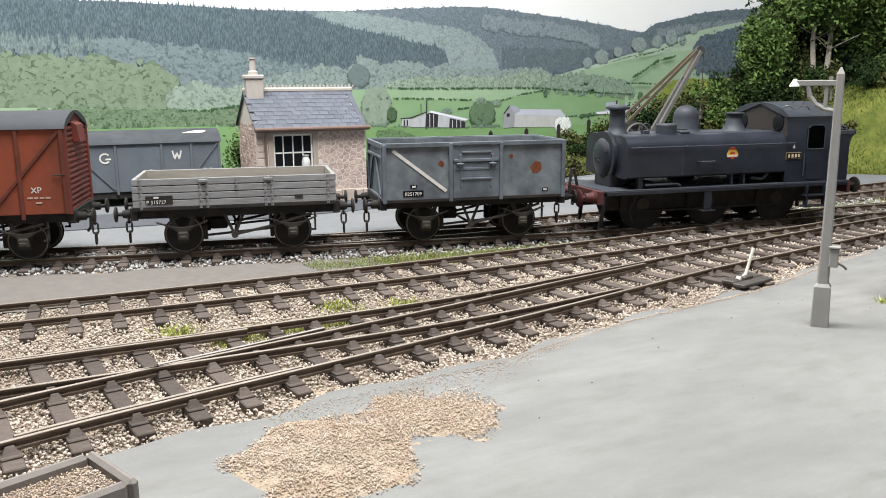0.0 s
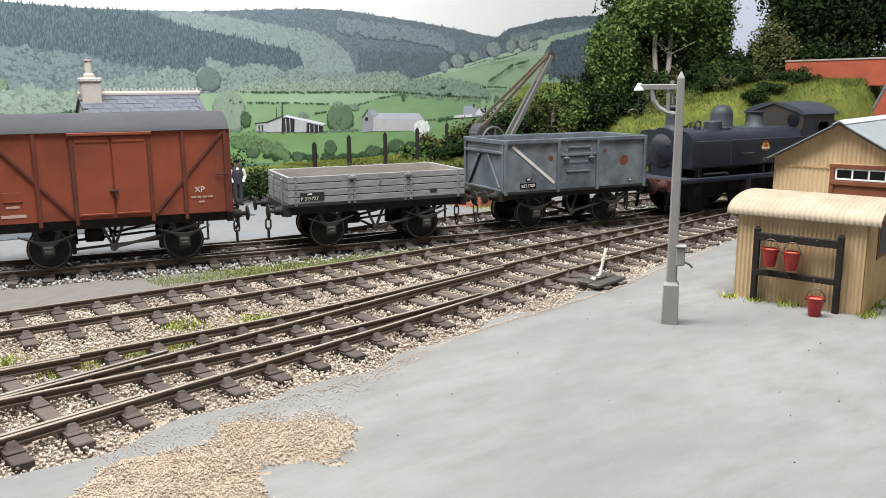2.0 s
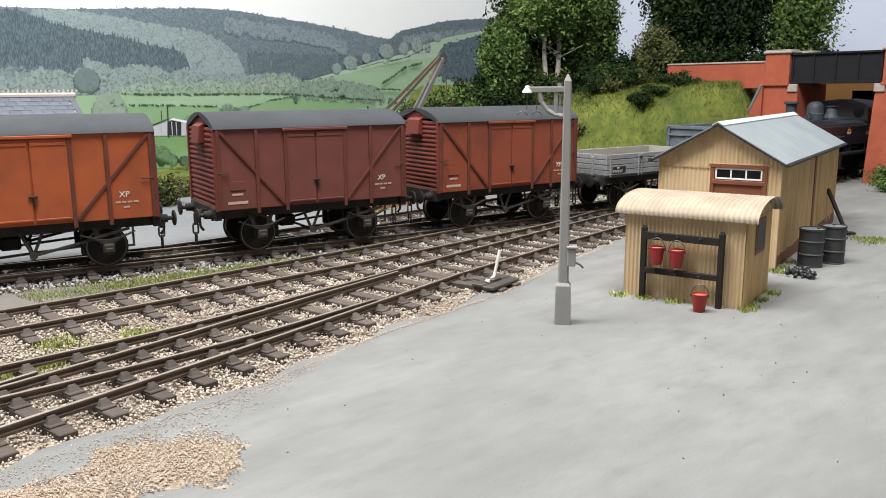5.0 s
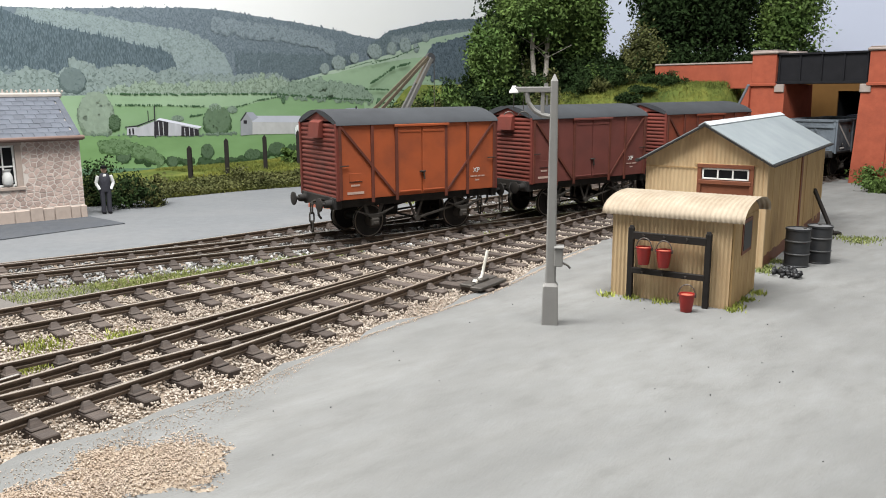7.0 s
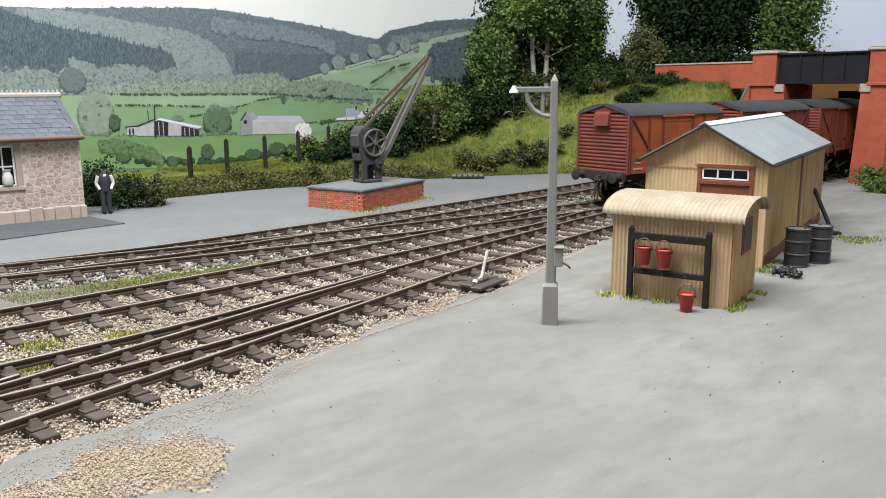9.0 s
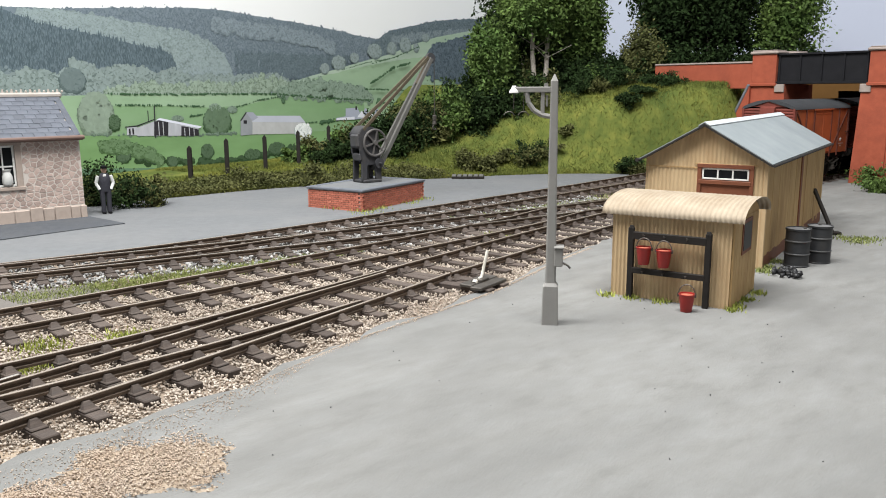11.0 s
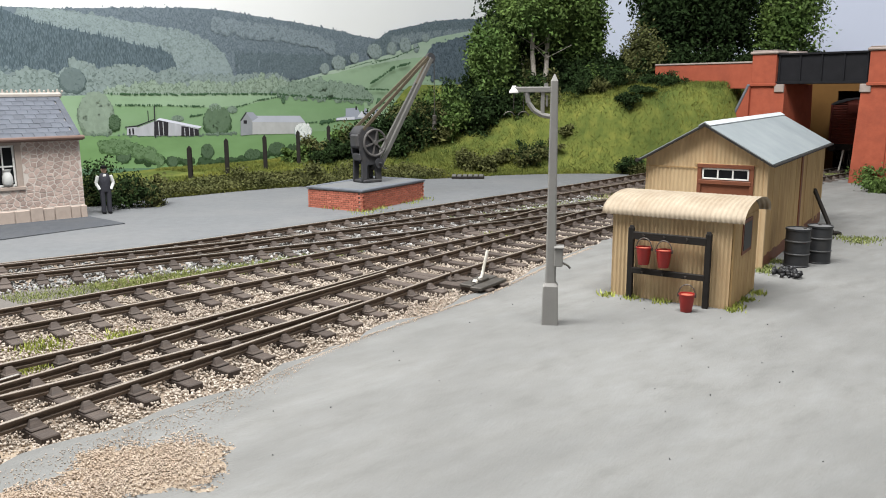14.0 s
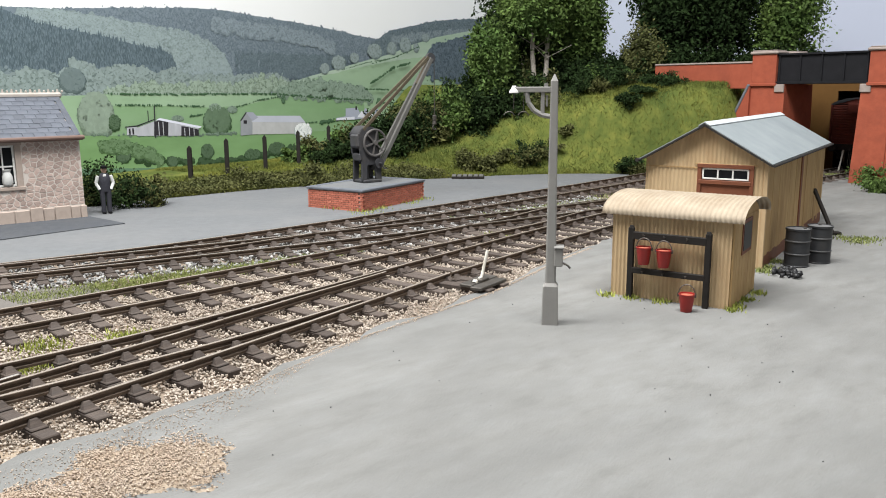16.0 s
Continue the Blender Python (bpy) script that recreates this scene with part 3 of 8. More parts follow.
def track(u0, u1, f, label, top, sleep=None, rails=None, half=1.32, sp=.76):
    global SLEEPER
    SLEEPER = SLEEPER or sleeper_mesh(1.32)
    data = SLEEPER if half == 1.32 else sleeper_mesh(half)
    if not SLEEPER.materials:
        SLEEPER.materials.append(M_SLEEPER)
    if not data.materials:
        data.materials.append(M_SLEEPER)
    t = thing("railway_track", at(0, 0, 0), label, "railway track", "tracks in the yard", "structure")
    for off, a, b in rails or ((GAUGE / 2 + .035, u0, u1), (-GAUGE / 2 - .035, u0, u1)):
        rail("rail", np.arange(a, b + .01, .5), f, off, t, top)
    lo, hi = sleep or (u0, u1)
    u, k = lo, 0
    while u < hi:
        v = float(f(u))
        du = float(f(u + .2) - f(u - .2)) / .4
        x, y = uv(u, v)
        part("sleeper", data, None, t, "", at(x, y, random.uniform(-.006, .006), HEAD + math.degrees(math.atan(du)) + random.uniform(-1.2, 1.2)))
        u += sp / math.hypot(1, du)
    return t


def tracks():
    track(-26, 74, v_a, "dark weathered bullhead track of the running line with rusty chairs", M_SILVER)
    track(7, 45, v_d, "rusty bullhead siding track beside the tarmac yard", M_RAILHEAD, sleep=(12.8, 45))
    track(-26, 30, v_b, "rusty bullhead siding track on pale stone ballast", M_RAILHEAD, sleep=(-26, 25.5))
    g = GAUGE / 2 + .035
    track(-26, 40, v_c, "rusty bullhead track with a turnout on pale stone ballast", M_RAILHEAD, sleep=(14.7, 33), rails=((g, -26, 40), (-g, -26, 11.8), (-g, 14.6, 40)))
    t = track(-26, 12, v_c2, "rusty bullhead turnout road on pale stone ballast", M_RAILHEAD, sleep=(-26, -8), rails=((g, -26, 9), (-g, -26, 14.6)))
    for f, k, a, b in ((v_c, 1, 0, 4.4), (v_c2, -1, 0, 4.4)):
        rail("check_rail", np.arange(a, b, .4), f, k * (g - .11), t, M_RAILHEAD)
    rail("wing_rail", np.arange(2.3, 5.6, .3), lambda u: v_c2(u) + .1 + .012 * (u - 2.3) ** 2, g, t, M_SILVER, RAIL_Z + .003)
    rail("switch_blade", np.arange(9, 14.2, .4), lambda u: v_c(u) - np.interp(u, [9, 11, 14.2], [v_c(9) - v_c2(9), .24, .15]), g, t, M_RAILHEAD, RAIL_Z + .002)
    # long timbers under the points
    u = -7.6
    while u < 14.5:
        lo, hi = float(v_c2(u)) - 1.25, float(v_c(u)) + 1.25
        m = Mesh().box(-.125, .125, lo, hi, -.13, .02, .015)
        for c in (v_c(u) + g, v_c(u) - g, v_c2(u) + g, v_c2(u) - g):
            if u < 9 or abs(c - v_c(u) - g) < .01 or abs(c - v_c2(u) + g) < .01:
                chair(m, float(c))
        x, y = uv(u, 0)
        part("timber", m.data("timber", 0), None, t, "", at(x, y, random.uniform(-.004, .004), HEAD + random.uniform(-.15, .15))).data.materials.append(M_SLEEPER)
        u += .76


def lever_stand():
    x, y = uv(14.55, 10.45)
    t = thing("point_lever", at(x, y, 0, HEAD + 4), "white hand point lever on two dark timbers beside the turnout", "lever")
    for dy in (-.3, .3):
        b = Mesh().box(-.13 + dy, .13 + dy, -.5, 1.3, -.06, .06, .015)
        part("timber", b, M_SLEEPER, t)
    part("base_plate", Mesh().box(-.62, .5, -.4, -.12, .06, .13, .012).box(-.5, .62, -.08, .24, .06, .13, .012).box(-.16, .16, -.14, .14, .09, .2, .02), M_IRON, t)
    part("lever", Mesh().pipe([(-.2, 0, .14), (.05, 0, .2), (.1, 0, .3), (.22, -.05, .79)], .035, 8).tube((-.25, 0, .12), (-.2, 0, .16), .06), M_WHITELEVER, t, "white painted lever arm")


# the running line's length
P_A = uvs(US, V_A)
S_A = np.r_[0, np.cumsum(np.linalg.norm(np.diff(P_A, axis=0), axis=1))]
S_A -= np.interp(12, US, S_A) - 13.18


def on_line(s):
    x, y = np.interp(s, S_A, P_A[:, 0]), np.interp(s, S_A, P_A[:, 1])
    a, b = s - 1.4, s + 1.4
    h = math.atan2(np.interp(b, S_A, P_A[:, 1]) - np.interp(a, S_A, P_A[:, 1]), np.interp(b, S_A, P_A[:, 0]) - np.interp(a, S_A, P_A[:, 0]))
    return float(x), float(y), math.degrees(h)

# ---- rolling stock: x forward, y away from the camera, z from the rail top ----
WHEELS = []           # (part, the thing's place in the train, its own x, radius)


def wheel_mesh(r, solid=True, spokes=0, rim=None):
    rim = rim or M_WHEELRIM
    g = Mesh()
    R = Matrix.Rotation(radians(90), 4, "X")
    for y in (-.69, .69):
        M = Matrix.Translation((0, y, 0)) @ R
        k = 1 if y > 0 else -1
        g.lathe([(r * .99, -.06), (r, .0), (r + .0, .05)] if k < 0 else [(r, -.05), (r, 0), (r * .99, .06)], 28, rim, M)
        g.lathe([(r + .03, -.06), (r + .03, -.035)] if k > 0 else [(r + .03, .035), (r + .03, .06)], 28, M_FRAME, M)
        g.lathe([(r * .86, -.07), (r * .86, .07)], 24, M_FRAME, M)
        if spokes:
            for i in range(spokes):
                a = 2 * math.pi * i / spokes
                g.beam((0, y - k * .075, 0), (r * .86 * math.cos(a), y - k * .075, r * .86 * math.sin(a)), .03, .07, M_LOCO)
        g.pipe([(r * .965 * math.cos(a), y + k * .055, r * .965 * math.sin(a)) for a in np.linspace(0, 2 * math.pi, 29)], .02, 6, rim)
        g.lathe([(r * .3, -.1), (r * .3, .1)], 14, M_RUSTFRAME, M)
    g.tube((0, -.7, 0), (0, .7, 0), .07, .07, 10, M_FRAME)
    return g.data("wheelset", 35)


WAGON_WHEEL = None


def underframe(t, length, wb, place, fitted=True):
    """Solebars, headstocks, buffers, couplings, wheels, axleguards and brake gear of a four-wheeled wagon."""
    global WAGON_WHEEL
    WAGON_WHEEL = WAGON_WHEEL or wheel_mesh(.47)
    h = length / 2
    for y in (-.98, .98):
        part("solebar", Mesh().box(-h + .1, h - .1, y - .05, y + .05, .94, 1.24, .012), M_FRAME, t)
    for x in (-h, h):
        k = 1 if x > 0 else -1
        part("headstock", Mesh().box(x - .09, x + .09, -1.15, 1.15, .92, 1.24, .015), M_FRAME, t)
        for y in (-.87, .87):
            b = Mesh()
            R = Matrix.Translation((x, y, 1.06)) @ Matrix.Rotation(radians(90 * k), 4, "Y")
            b.lathe([(.17, .05), (.17, .1), (.12, .12), (.1, .3), (.055, .31), (.05, .42), (.19, .44), (.2, .48), (.14, .5)], 18, None, R)
            part("buffer", b, M_FRAME, t)
        c = Mesh()
        c.pipe([(x + k * .1, 0, 1.06), (x + k * .25, 0, 1.06), (x + k * .3, 0, .99), (x + k * .25, 0, .94)], .035, 6)
        for z, a in ((1.0, 0), (.74, 1), (.48, 0)):
            d, e = (.065, 0) if a else (0, .065)
            c.pipe([(x + k * .3 + d * p, e * p, z - q) for p, q in ((-1, .04), (-1, .24), (-.5, .29), (.5, .29), (1, .24), (1, .04), (.5, 0), (-.5, 0), (-1, .04))], .026, 6)
        part("coupling", c, M_RUSTFRAME, t)
        if fitted:
            part("brake_hose", Mesh().pipe([(x + k * .05, -.4, 1.1), (x + k * .2, -.42, 1.16), (x + k * .3, -.43, 1.0), (x + k * .28, -.43, .7), (x + k * .2, -.42, .6)], .035, 8), M_FRAME, t)
    part("floor", Mesh().box(-h + .05, h - .05, -1.1, 1.1, 1.2, 1.25), M_FRAME, t)
    for x in (-wb / 2, wb / 2):
        w = part("wheelset", WAGON_WHEEL, None, t, "", at(x, 0, .47))
        WHEELS.append((w, place, x, .47))
        for y in (-1.03, 1.03):
            k = 1 if y > 0 else -1
            g = Mesh()
            g.prism([(x - .34, .98), (x - .13, .42), (x - .13, .3), (x + .13, .3), (x + .13, .42), (x + .34, .98), (x + .22, .98), (x + .1, .62), (x - .1, .62), (x - .22, .98)][::-1], min(y, y + .02 * k), max(y, y + .02 * k))
            g.box(x - .12, x + .12, y - .02, y + .02, .34, .62)
            part("axleguard", g, M_RUSTFRAME, t)
            a = Mesh().box(x - .13, x + .13, min(y, y + k * .16), max(y, y + k * .16), .36, .6, .04).box(x - .09, x + .09, min(y, y + k * .19), max(y, y + k * .19), .4, .5, .02)
            part("axlebox", a, M_RUSTFRAME, t)
            sp = Mesh()
            for i in range(5):
                l = .62 - .1 * i
                sp.prism([(x - l, .84 - .03 * i), (x - l / 2, .71 - .03 * i), (x, .67 - .025 * i), (x + l / 2, .71 - .03 * i), (x + l, .84 - .03 * i), (x + l, .865 - .03 * i), (x + l / 2, .735 - .03 * i), (x, .7 - .025 * i), (x - l / 2, .735 - .03 * i), (x - l, .865 - .03 * i)], min(y + k * .03, y + k * .12), max(y + k * .03, y + k * .12))
            part("leaf_spring", sp, M_RUSTFRAME, t)
    for y in (-1.08, 1.08):
        k = 1 if y > 0 else -1
        l = Mesh()
        l.beam((-.1, y, .46), (.9, y, .66), .035, .07, None, .008).beam((.9, y, .66), (wb / 2 + .5, y, .93), .03, .07, None, .008)
        l.tube((-.1, y - .04, .46), (-.1, y + .04, .46), .09, .09, 10)
        part("brake_lever", l, M_RUSTFRAME, t)
        part("lever_guard", Mesh().box(wb / 2 + .55, wb / 2 + .6, y - .02, y + .02, .48, .98).box(wb / 2 + .45, wb / 2 + .6, y - .02, y + .02, .48, .53), M_RUSTFRAME, t)
        part("v_hanger", Mesh().beam((-.1, y + k * -.06, .44), (-.34, y - k * .06, 1.0), .03, .07).beam((-.1, y - k * .06, .44), (.14, y - k * .06, 1.0), .03, .07), M_RUSTFRAME, t)
        for x in (-wb / 2, wb / 2):
            d = 1 if x < 0 else -1
            part("brake_block", Mesh().box(x + d * .53 - .05, x + d * .53 + .05, y * .64 - .06, y * .64 + .06, .3, .68, .02).beam((x + d * .53, y * .64, .6), (x + d * .56, y * .64, .95), .03, .05), M_FRAME, t)
        part("push_rod", Mesh().beam((-wb / 2 + .5, y * .62, .4), (wb / 2 - .5, y * .62, .52), .03, .06), M_RUSTFRAME, t)
    part("cross_shaft", Mesh().tube((-.1, -1.08, .46), (-.1, 1.08, .46), .035, .035, 8).box(-.75, -.3, -.35, .1, .5, .8, .04), M_FRAME, t)


def text(body, size, m, parent, material, name="lettering"):
    c = bpy.data.curves.new(name, "FONT")
    c.body, c.size, c.extrude, c.align_x = body, size * S, .004 * S, "LEFT"
    c.materials.append(material)
    ob = new(name, c)
    ob.parent = parent
    ob.matrix_basis = m
    return ob


def side_text(body, size, x, y, z, parent, material=None):
    return text(body, size, at(x, y, z, 0, 90), parent, material or M_WHITE)


def bars(parent, rows, y, material, name="lettering"):
    """Unreadable writing: short bars (x0, x1, z0, z1) on the side at y."""
    g = Mesh()
    for x0, x1, z0, z1 in rows:
        g.box(x0, x1, y - .006, y, z0, z1)
    return part(name, g, material, parent)


def van(place, red, label, rust=0):
    L, H0, H1, W = 5.33, 1.18, 3.24, 1.2
    h = L / 2
    t = thing("covered_van", at(0, 0, 0), label, "railway van", "vans in the train")
    underframe(t, L, 3.05, place)
    for k in (-1, 1):
        y = k * W
        lo, hi = min(y, y - k * .06), max(y, y - k * .06)
        part("side", Mesh().box(-h + .02, h - .02, lo, hi, H0, H1, .008), red, t)
        for x in (-h + .05, -1.62, -.84, .84, 1.62, h - .05):
            z0 = H0 - (.12 if abs(x) < 2 else 0)
            part("stanchion", Mesh().box(x - .045, x + .045, min(y, y + k * .05), max(y, y + k * .05), z0, H1 - .01, .008), M_VANRIB, t)
        for s in (-1, 1):
            g = Mesh()
            g.beam((s * (h - .08), y + k * .025, H1 - .05), (s * .9, y + k * .025, H0 + .06), .035, .075, None, .006)
            part("diagonal_brace", g, M_VANRIB, t)
        for s in (-1, 1):
            d = Mesh().box(min(.02 * s, .8 * s), max(.02 * s, .8 * s), min(y, y + k * .035), max(y, y + k * .035), H0 + .06, H1 - .12, .01)
            d.box(min(.04 * s, .76 * s), max(.04 * s, .76 * s), min(y, y + k * .05), max(y, y + k * .05), H1 - .26, H1 - .2, .006)
            d.box(min(.04 * s, .76 * s), max(.04 * s, .76 * s), min(y, y + k * .05), max(y, y + k * .05), H0 + .1, H0 + .14, .006)
            door = part("door", d, red, t)
        part("door_rail", Mesh().box(-.92, .92, min(y, y + k * .085), max(y, y + k * .085), H1 - .1, H1 - .03, .01), red, t)
        part("door_latch", Mesh().box(-.09, .1, min(y, y + k * .09), max(y, y + k * .09), 1.82, 1.86, .006).beam((.03, y + k * .07, 1.84), (.06, y + k * .07, 1.62), .03, .04), M_RUSTFRAME, t)
        part("handrail", Mesh().pipe([(h - .3, y + k * .04, 2.12), (h - .02, y + k * .05, 2.12)], .016, 6), M_RUSTFRAME, t)
        part("handrail", Mesh().pipe([(-h + .02, y + k * .05, 2.12), (-h + .3, y + k * .04, 2.12)], .016, 6), M_RUSTFRAME, t)
        if k < 0:
            part("number_panel", Mesh().box(-2.35, -1.95, y - .01, y, 1.68, 1.9, .004).box(-2.34, -1.96, y - .014, y - .009, 1.68, 1.7), red, t)
            part("panel_edge", Mesh().box(-2.35, -1.95, y - .013, y - .002, 1.66, 1.68), M_FRAME, t)
            bars(t, [(-2.3, -2.02, 1.54, 1.59), (-2.42, -1.9, 1.32, 1.39)], y - .003, M_FADEDLETTER)
            side_text("XP", .2, 1.83, y - .008, 1.7, t)
            bars(t, [(1.74, 1.86, 1.56, 1.6), (1.89, 1.98, 1.56, 1.6), (2.02, 2.12, 1.56, 1.6), (2.15, 2.26, 1.56, 1.6), (1.92, 2.06, 1.44, 1.48)], y - .003, M_FADEDLETTER)
    prof = [(-W - .06, H1 - .02), (-W, H1 + .08), (-.95, H1 + .21), (-.6, H1 + .32), (-.3, H1 + .375), (0, H1 + .395), (.3, H1 + .375), (.6, H1 + .32), (.95, H1 + .21), (W, H1 + .08), (W + .06, H1 - .02)]
    R = Matrix.Rotation(radians(90), 4, "Z")
    part("roof", Mesh().prism([*prof, (W + .03, H1 - .03), (0, H1 + .33), (-W - .03, H1 - .03)][::-1], -h - .06, h + .06, None, R), M_ROOF, t, "dark grey curved roof", None, 50)
    for k in (-1, 1):
        # corrugated pressed steel end
        n, pts = 16, []
        for i in range(n * 4 + 1):
            z = H0 + (H1 + .02 - H0) * i / (n * 4)
            pts.append((h + .035 * (0, .8, 1, .8)[i % 4], z))
        g = Mesh()
        m = len(pts)
        g.v += [(k * x, y, z) for y in (-W + .02, W - .02) for x, z in pts]
        for i in range(m - 1):
            q = [i, i + m, i + m + 1, i + 1]
            g.f.append(q if k < 0 else q[::-1])
            g.mi.append(0)
        g.add([(k * (h + .01), y, z) for y, z in prof[1:-1]], [tuple(range(9)) if k < 0 else tuple(range(9))[::-1]])
        g.box(min(k * (h - .05), k * h), max(k * (h - .05), k * h), -W, W, H0, H1, .006)
        part("corrugated_end", g, M_VANEND, t, "ribbed pressed-steel end")
        for y in (-W + .02, W - .02):
            part("corner_post", Mesh().box(min(k * (h - .04), k * (h + .07)), max(k * (h - .04), k * (h + .07)), y - .05, y + .05, H0 - .02, H1 + .02, .01), M_VANEND if k else red, t)
        part("ventilator_hood", Mesh().prism([(h, 2.86), (h + .2, 2.86), (h + .14, 3.28), (h, 3.36)], -.34, .34, None, Matrix.Rotation(radians(180 if k < 0 else 0), 4, "Z")), M_VANEND, t)
    return t


def plank_wagon(place):
    L, W, H0, H1 = 5.0, 1.2, 1.25, 1.97
    h = L / 2
    t = thing("open_wagon", at(0, 0, 0), "weathered grey five-plank open wagon with iron strapping", "railway wagon", "wagons in the train")
    underframe(t, L, 2.74, place, False)
    n = 4
    for k in (-1, 1):
        for i in range(n):
            z0, z1 = H0 + (H1 - H0) * i / n, H0 + (H1 - H0) * (i + 1) / n - .022
            y = k * W
            part("plank", Mesh().box(-h, h, min(y, y - k * .07), max(y, y - k * .07), z0, z1, .008), M_PLANK, t)
            part("end_plank", Mesh().box(min(k * h, k * (h - .07)), max(k * h, k * (h - .07)), -W + .07, W - .07, z0, z1, .008), M_PLANK, t)
        y = k * W
        part("plank_joint", Mesh().box(-h + .01, h - .01, min(y - k * .065, y - k * .03), max(y - k * .065, y - k * .03), H0, H1 - .03), M_DARK, t)
        part("lining", Mesh().box(-h + .07, h - .07, min(y - k * .07, y - k * .09), max(y - k * .07, y - k * .09), H0, H1 - .03), M_PLANKIN, t)
        part("end_lining", Mesh().box(min(k * (h - .07), k * (h - .09)), max(k * (h - .07), k * (h - .09)), -W + .09, W - .09, H0, H1 - .03), M_PLANKIN, t)
        for x in (-h + .2, -.88, -.72, 0, .72, .88, h - .2):
            z1 = H1 if abs(x) > .5 else H1 - .2
            z0 = H0 - .06 if abs(x) > .5 else H0 + .42
            g = Mesh().box(x - .035, x + .035, min(y, y + k * .025), max(y, y + k * .025), z0, z1, .006)
            for i in range(n):
                zz = H0 + (H1 - H0) * (i + .5) / n
                if zz > z0:
                    for dz in (-.055, .055):
                        g.tube((x, y + k * .02, zz + dz), (x, y + k * .05, zz + dz), .022, .018, 6)
            part("strap", g, M_PLANK, t)
        for x in (-.8, .8):
            part("door_hinge", Mesh().box(x - .12, x + .12, min(y, y + k * .06), max(y, y + k * .06), H1 - .13, H1 - .05, .012), M_PLANK, t)
        for x in (-.55, .55):
            g = Mesh().box(k * h - .04, k * h + .04, x - .06, x + .06, H0 - .1, H1 - .1, .015)
            part("end_stanchion", g, M_PLANK, t)
        part("curb_rail", Mesh().box(-h, h, min(y, y - k * .07), max(y, y - k * .07), H0 - .09, H0 - .01, .008), M_FRAME, t)
    part("deck", Mesh().box(-h + .09, h - .09, -W + .09, W - .09, H0 - .02, H0 + .03), M_PLANKIN, t)
    y = -W
    part("number_panel", Mesh().box(-h + .3, -h + .95, y - .012, y, H0 + .06, H0 + .28), M_FRAME, t)
    side_text("P 315727", .125, -h + .32, y - .016, H0 + .08, t)
    bars(t, [(-h + .5, -h + .62, H0 + .22, H0 + .26)], y - .013, M_WHITE)
    part("number_panel", Mesh().box(1.45, 1.65, y - .012, y, H0 + .1, H0 + .2), M_FRAME, t)
    return t


def mineral_wagon(place):
    L, W, H0, H1 = 5.03, 1.2, 1.17, 2.66
    h = L / 2
    t = thing("mineral_wagon", at(0, 0, 0), "weathered grey steel mineral wagon with a white diagonal stripe", "railway wagon", "wagons in the train")
    underframe(t, L, 2.74, place, False)
    for k in (-1, 1):
        y = k * W
        f = lambda a: (min(y, y + k * a), max(y, y + k * a))
        part("side_sheet", Mesh().box(-h, h, min(y, y - k * .03), max(y, y - k * .03), H0, H1, .005), M_STEELLIGHT, t)
        for a, b in ((-h - .05, -.62), (.62, h + .05)):
            part("top_rail", Mesh().box(a, b, *f(.07), H1 - .09, H1 + .03, .012), M_STEELGREY, t)
        for x in (-h + .02, -.7, .7, h - .02):
            part("stanchion", Mesh().box(x - .05, x + .05, *f(.08), H0 - .06, H1, .012), M_STEELGREY, t)
        d = Mesh().box(-.64, .64, *f(.045), H0 + .02, H1 - .52, .01).box(-.58, .58, *f(.06), H1 - .72, H1 - .66, .006).box(-.44, .44, *f(.075), H1 - .98, H1 - .93, .008)
        d.box(-.44, -.39, *f(.06), H0 + .3, H1 - .7, .006).box(.39, .44, *f(.06), H0 + .3, H1 - .7, .006)
        part("side_door", d, M_STEELGREY, t, "side door with raised ribs")
        fl = Mesh().box(-.66, .66, *f(.05), H1 - .46, H1 + .02, .01).box(-.62, .62, *f(.08), H1 - .5, H1 - .42, .01)
        fl.box(-.4, .4, *f(.085), H1 - .27, H1 - .22, .008).box(-.66, .66, *f(.09), H1 - .05, H1 + .03, .01)
        part("top_flap", fl, M_STEELGREY, t)
        for x in (-.45, .45):
            part("flap_hinge", Mesh().box(x - .1, x + .1, *f(.12), H1 - .58, H1 - .53, .012).box(x - .03, x + .03, *f(.1), H1 - .64, H1 - .3, .01).tube((x, y, H1 - .02), (x, y + k * .1, H1 - .02), .06, .05, 8), M_STEELGREY, t)
        part("curb_angle", Mesh().box(-h, h, *f(.04), H0 - .05, H0 + .03, .006), M_FRAME, t)
        x = k * h
        g = lambda a: (min(x, x + k * a), max(x, x + k * a))
        part("end_sheet", Mesh().box(min(x, x - k * .03), max(x, x - k * .03), -W, W, H0, H1, .005), M_STEELGREY, t)
        part("end_rail", Mesh().box(*g(.06), -W - .05, W + .05, H1 - .1, H1 + .03, .012).box(*g(.07), -W, W, H1 - .38, H1 - .3, .012), M_STEELGREY, t)
        part("end_frame", Mesh().box(*g(.06), -W + .03, W - .03, H0 + .02, H0 + .1, .01).box(*g(.06), -W, -W + .1, H0, H1, .01).box(*g(.06), W - .1, W, H0, H1, .01), M_STEELGREY, t)
        for s in (-1, 1):
            part("end_brace", Mesh().beam((x + k * .04, s * .95, H0 + .12), (x + k * .04, s * .25, H1 - .42), .05, .09, None, .01), M_STEELGREY, t)
    part("inside_floor", Mesh().box(-h + .04, h - .04, -W + .04, W - .04, H0 + .02, H0 + .1), M_FRAME, t)
    y = -W
    part("stripe", Mesh().beam((-h + .25, y - .008, H1 - .16), (-.82, y - .008, H0 + .22), .012, .085), M_WHITE, t, "white diagonal end-door stripe")
    part("number_panel", Mesh().box(-2.0, -1.45, y - .012, y, H0 + .1, H0 + .26), M_DARK, t)
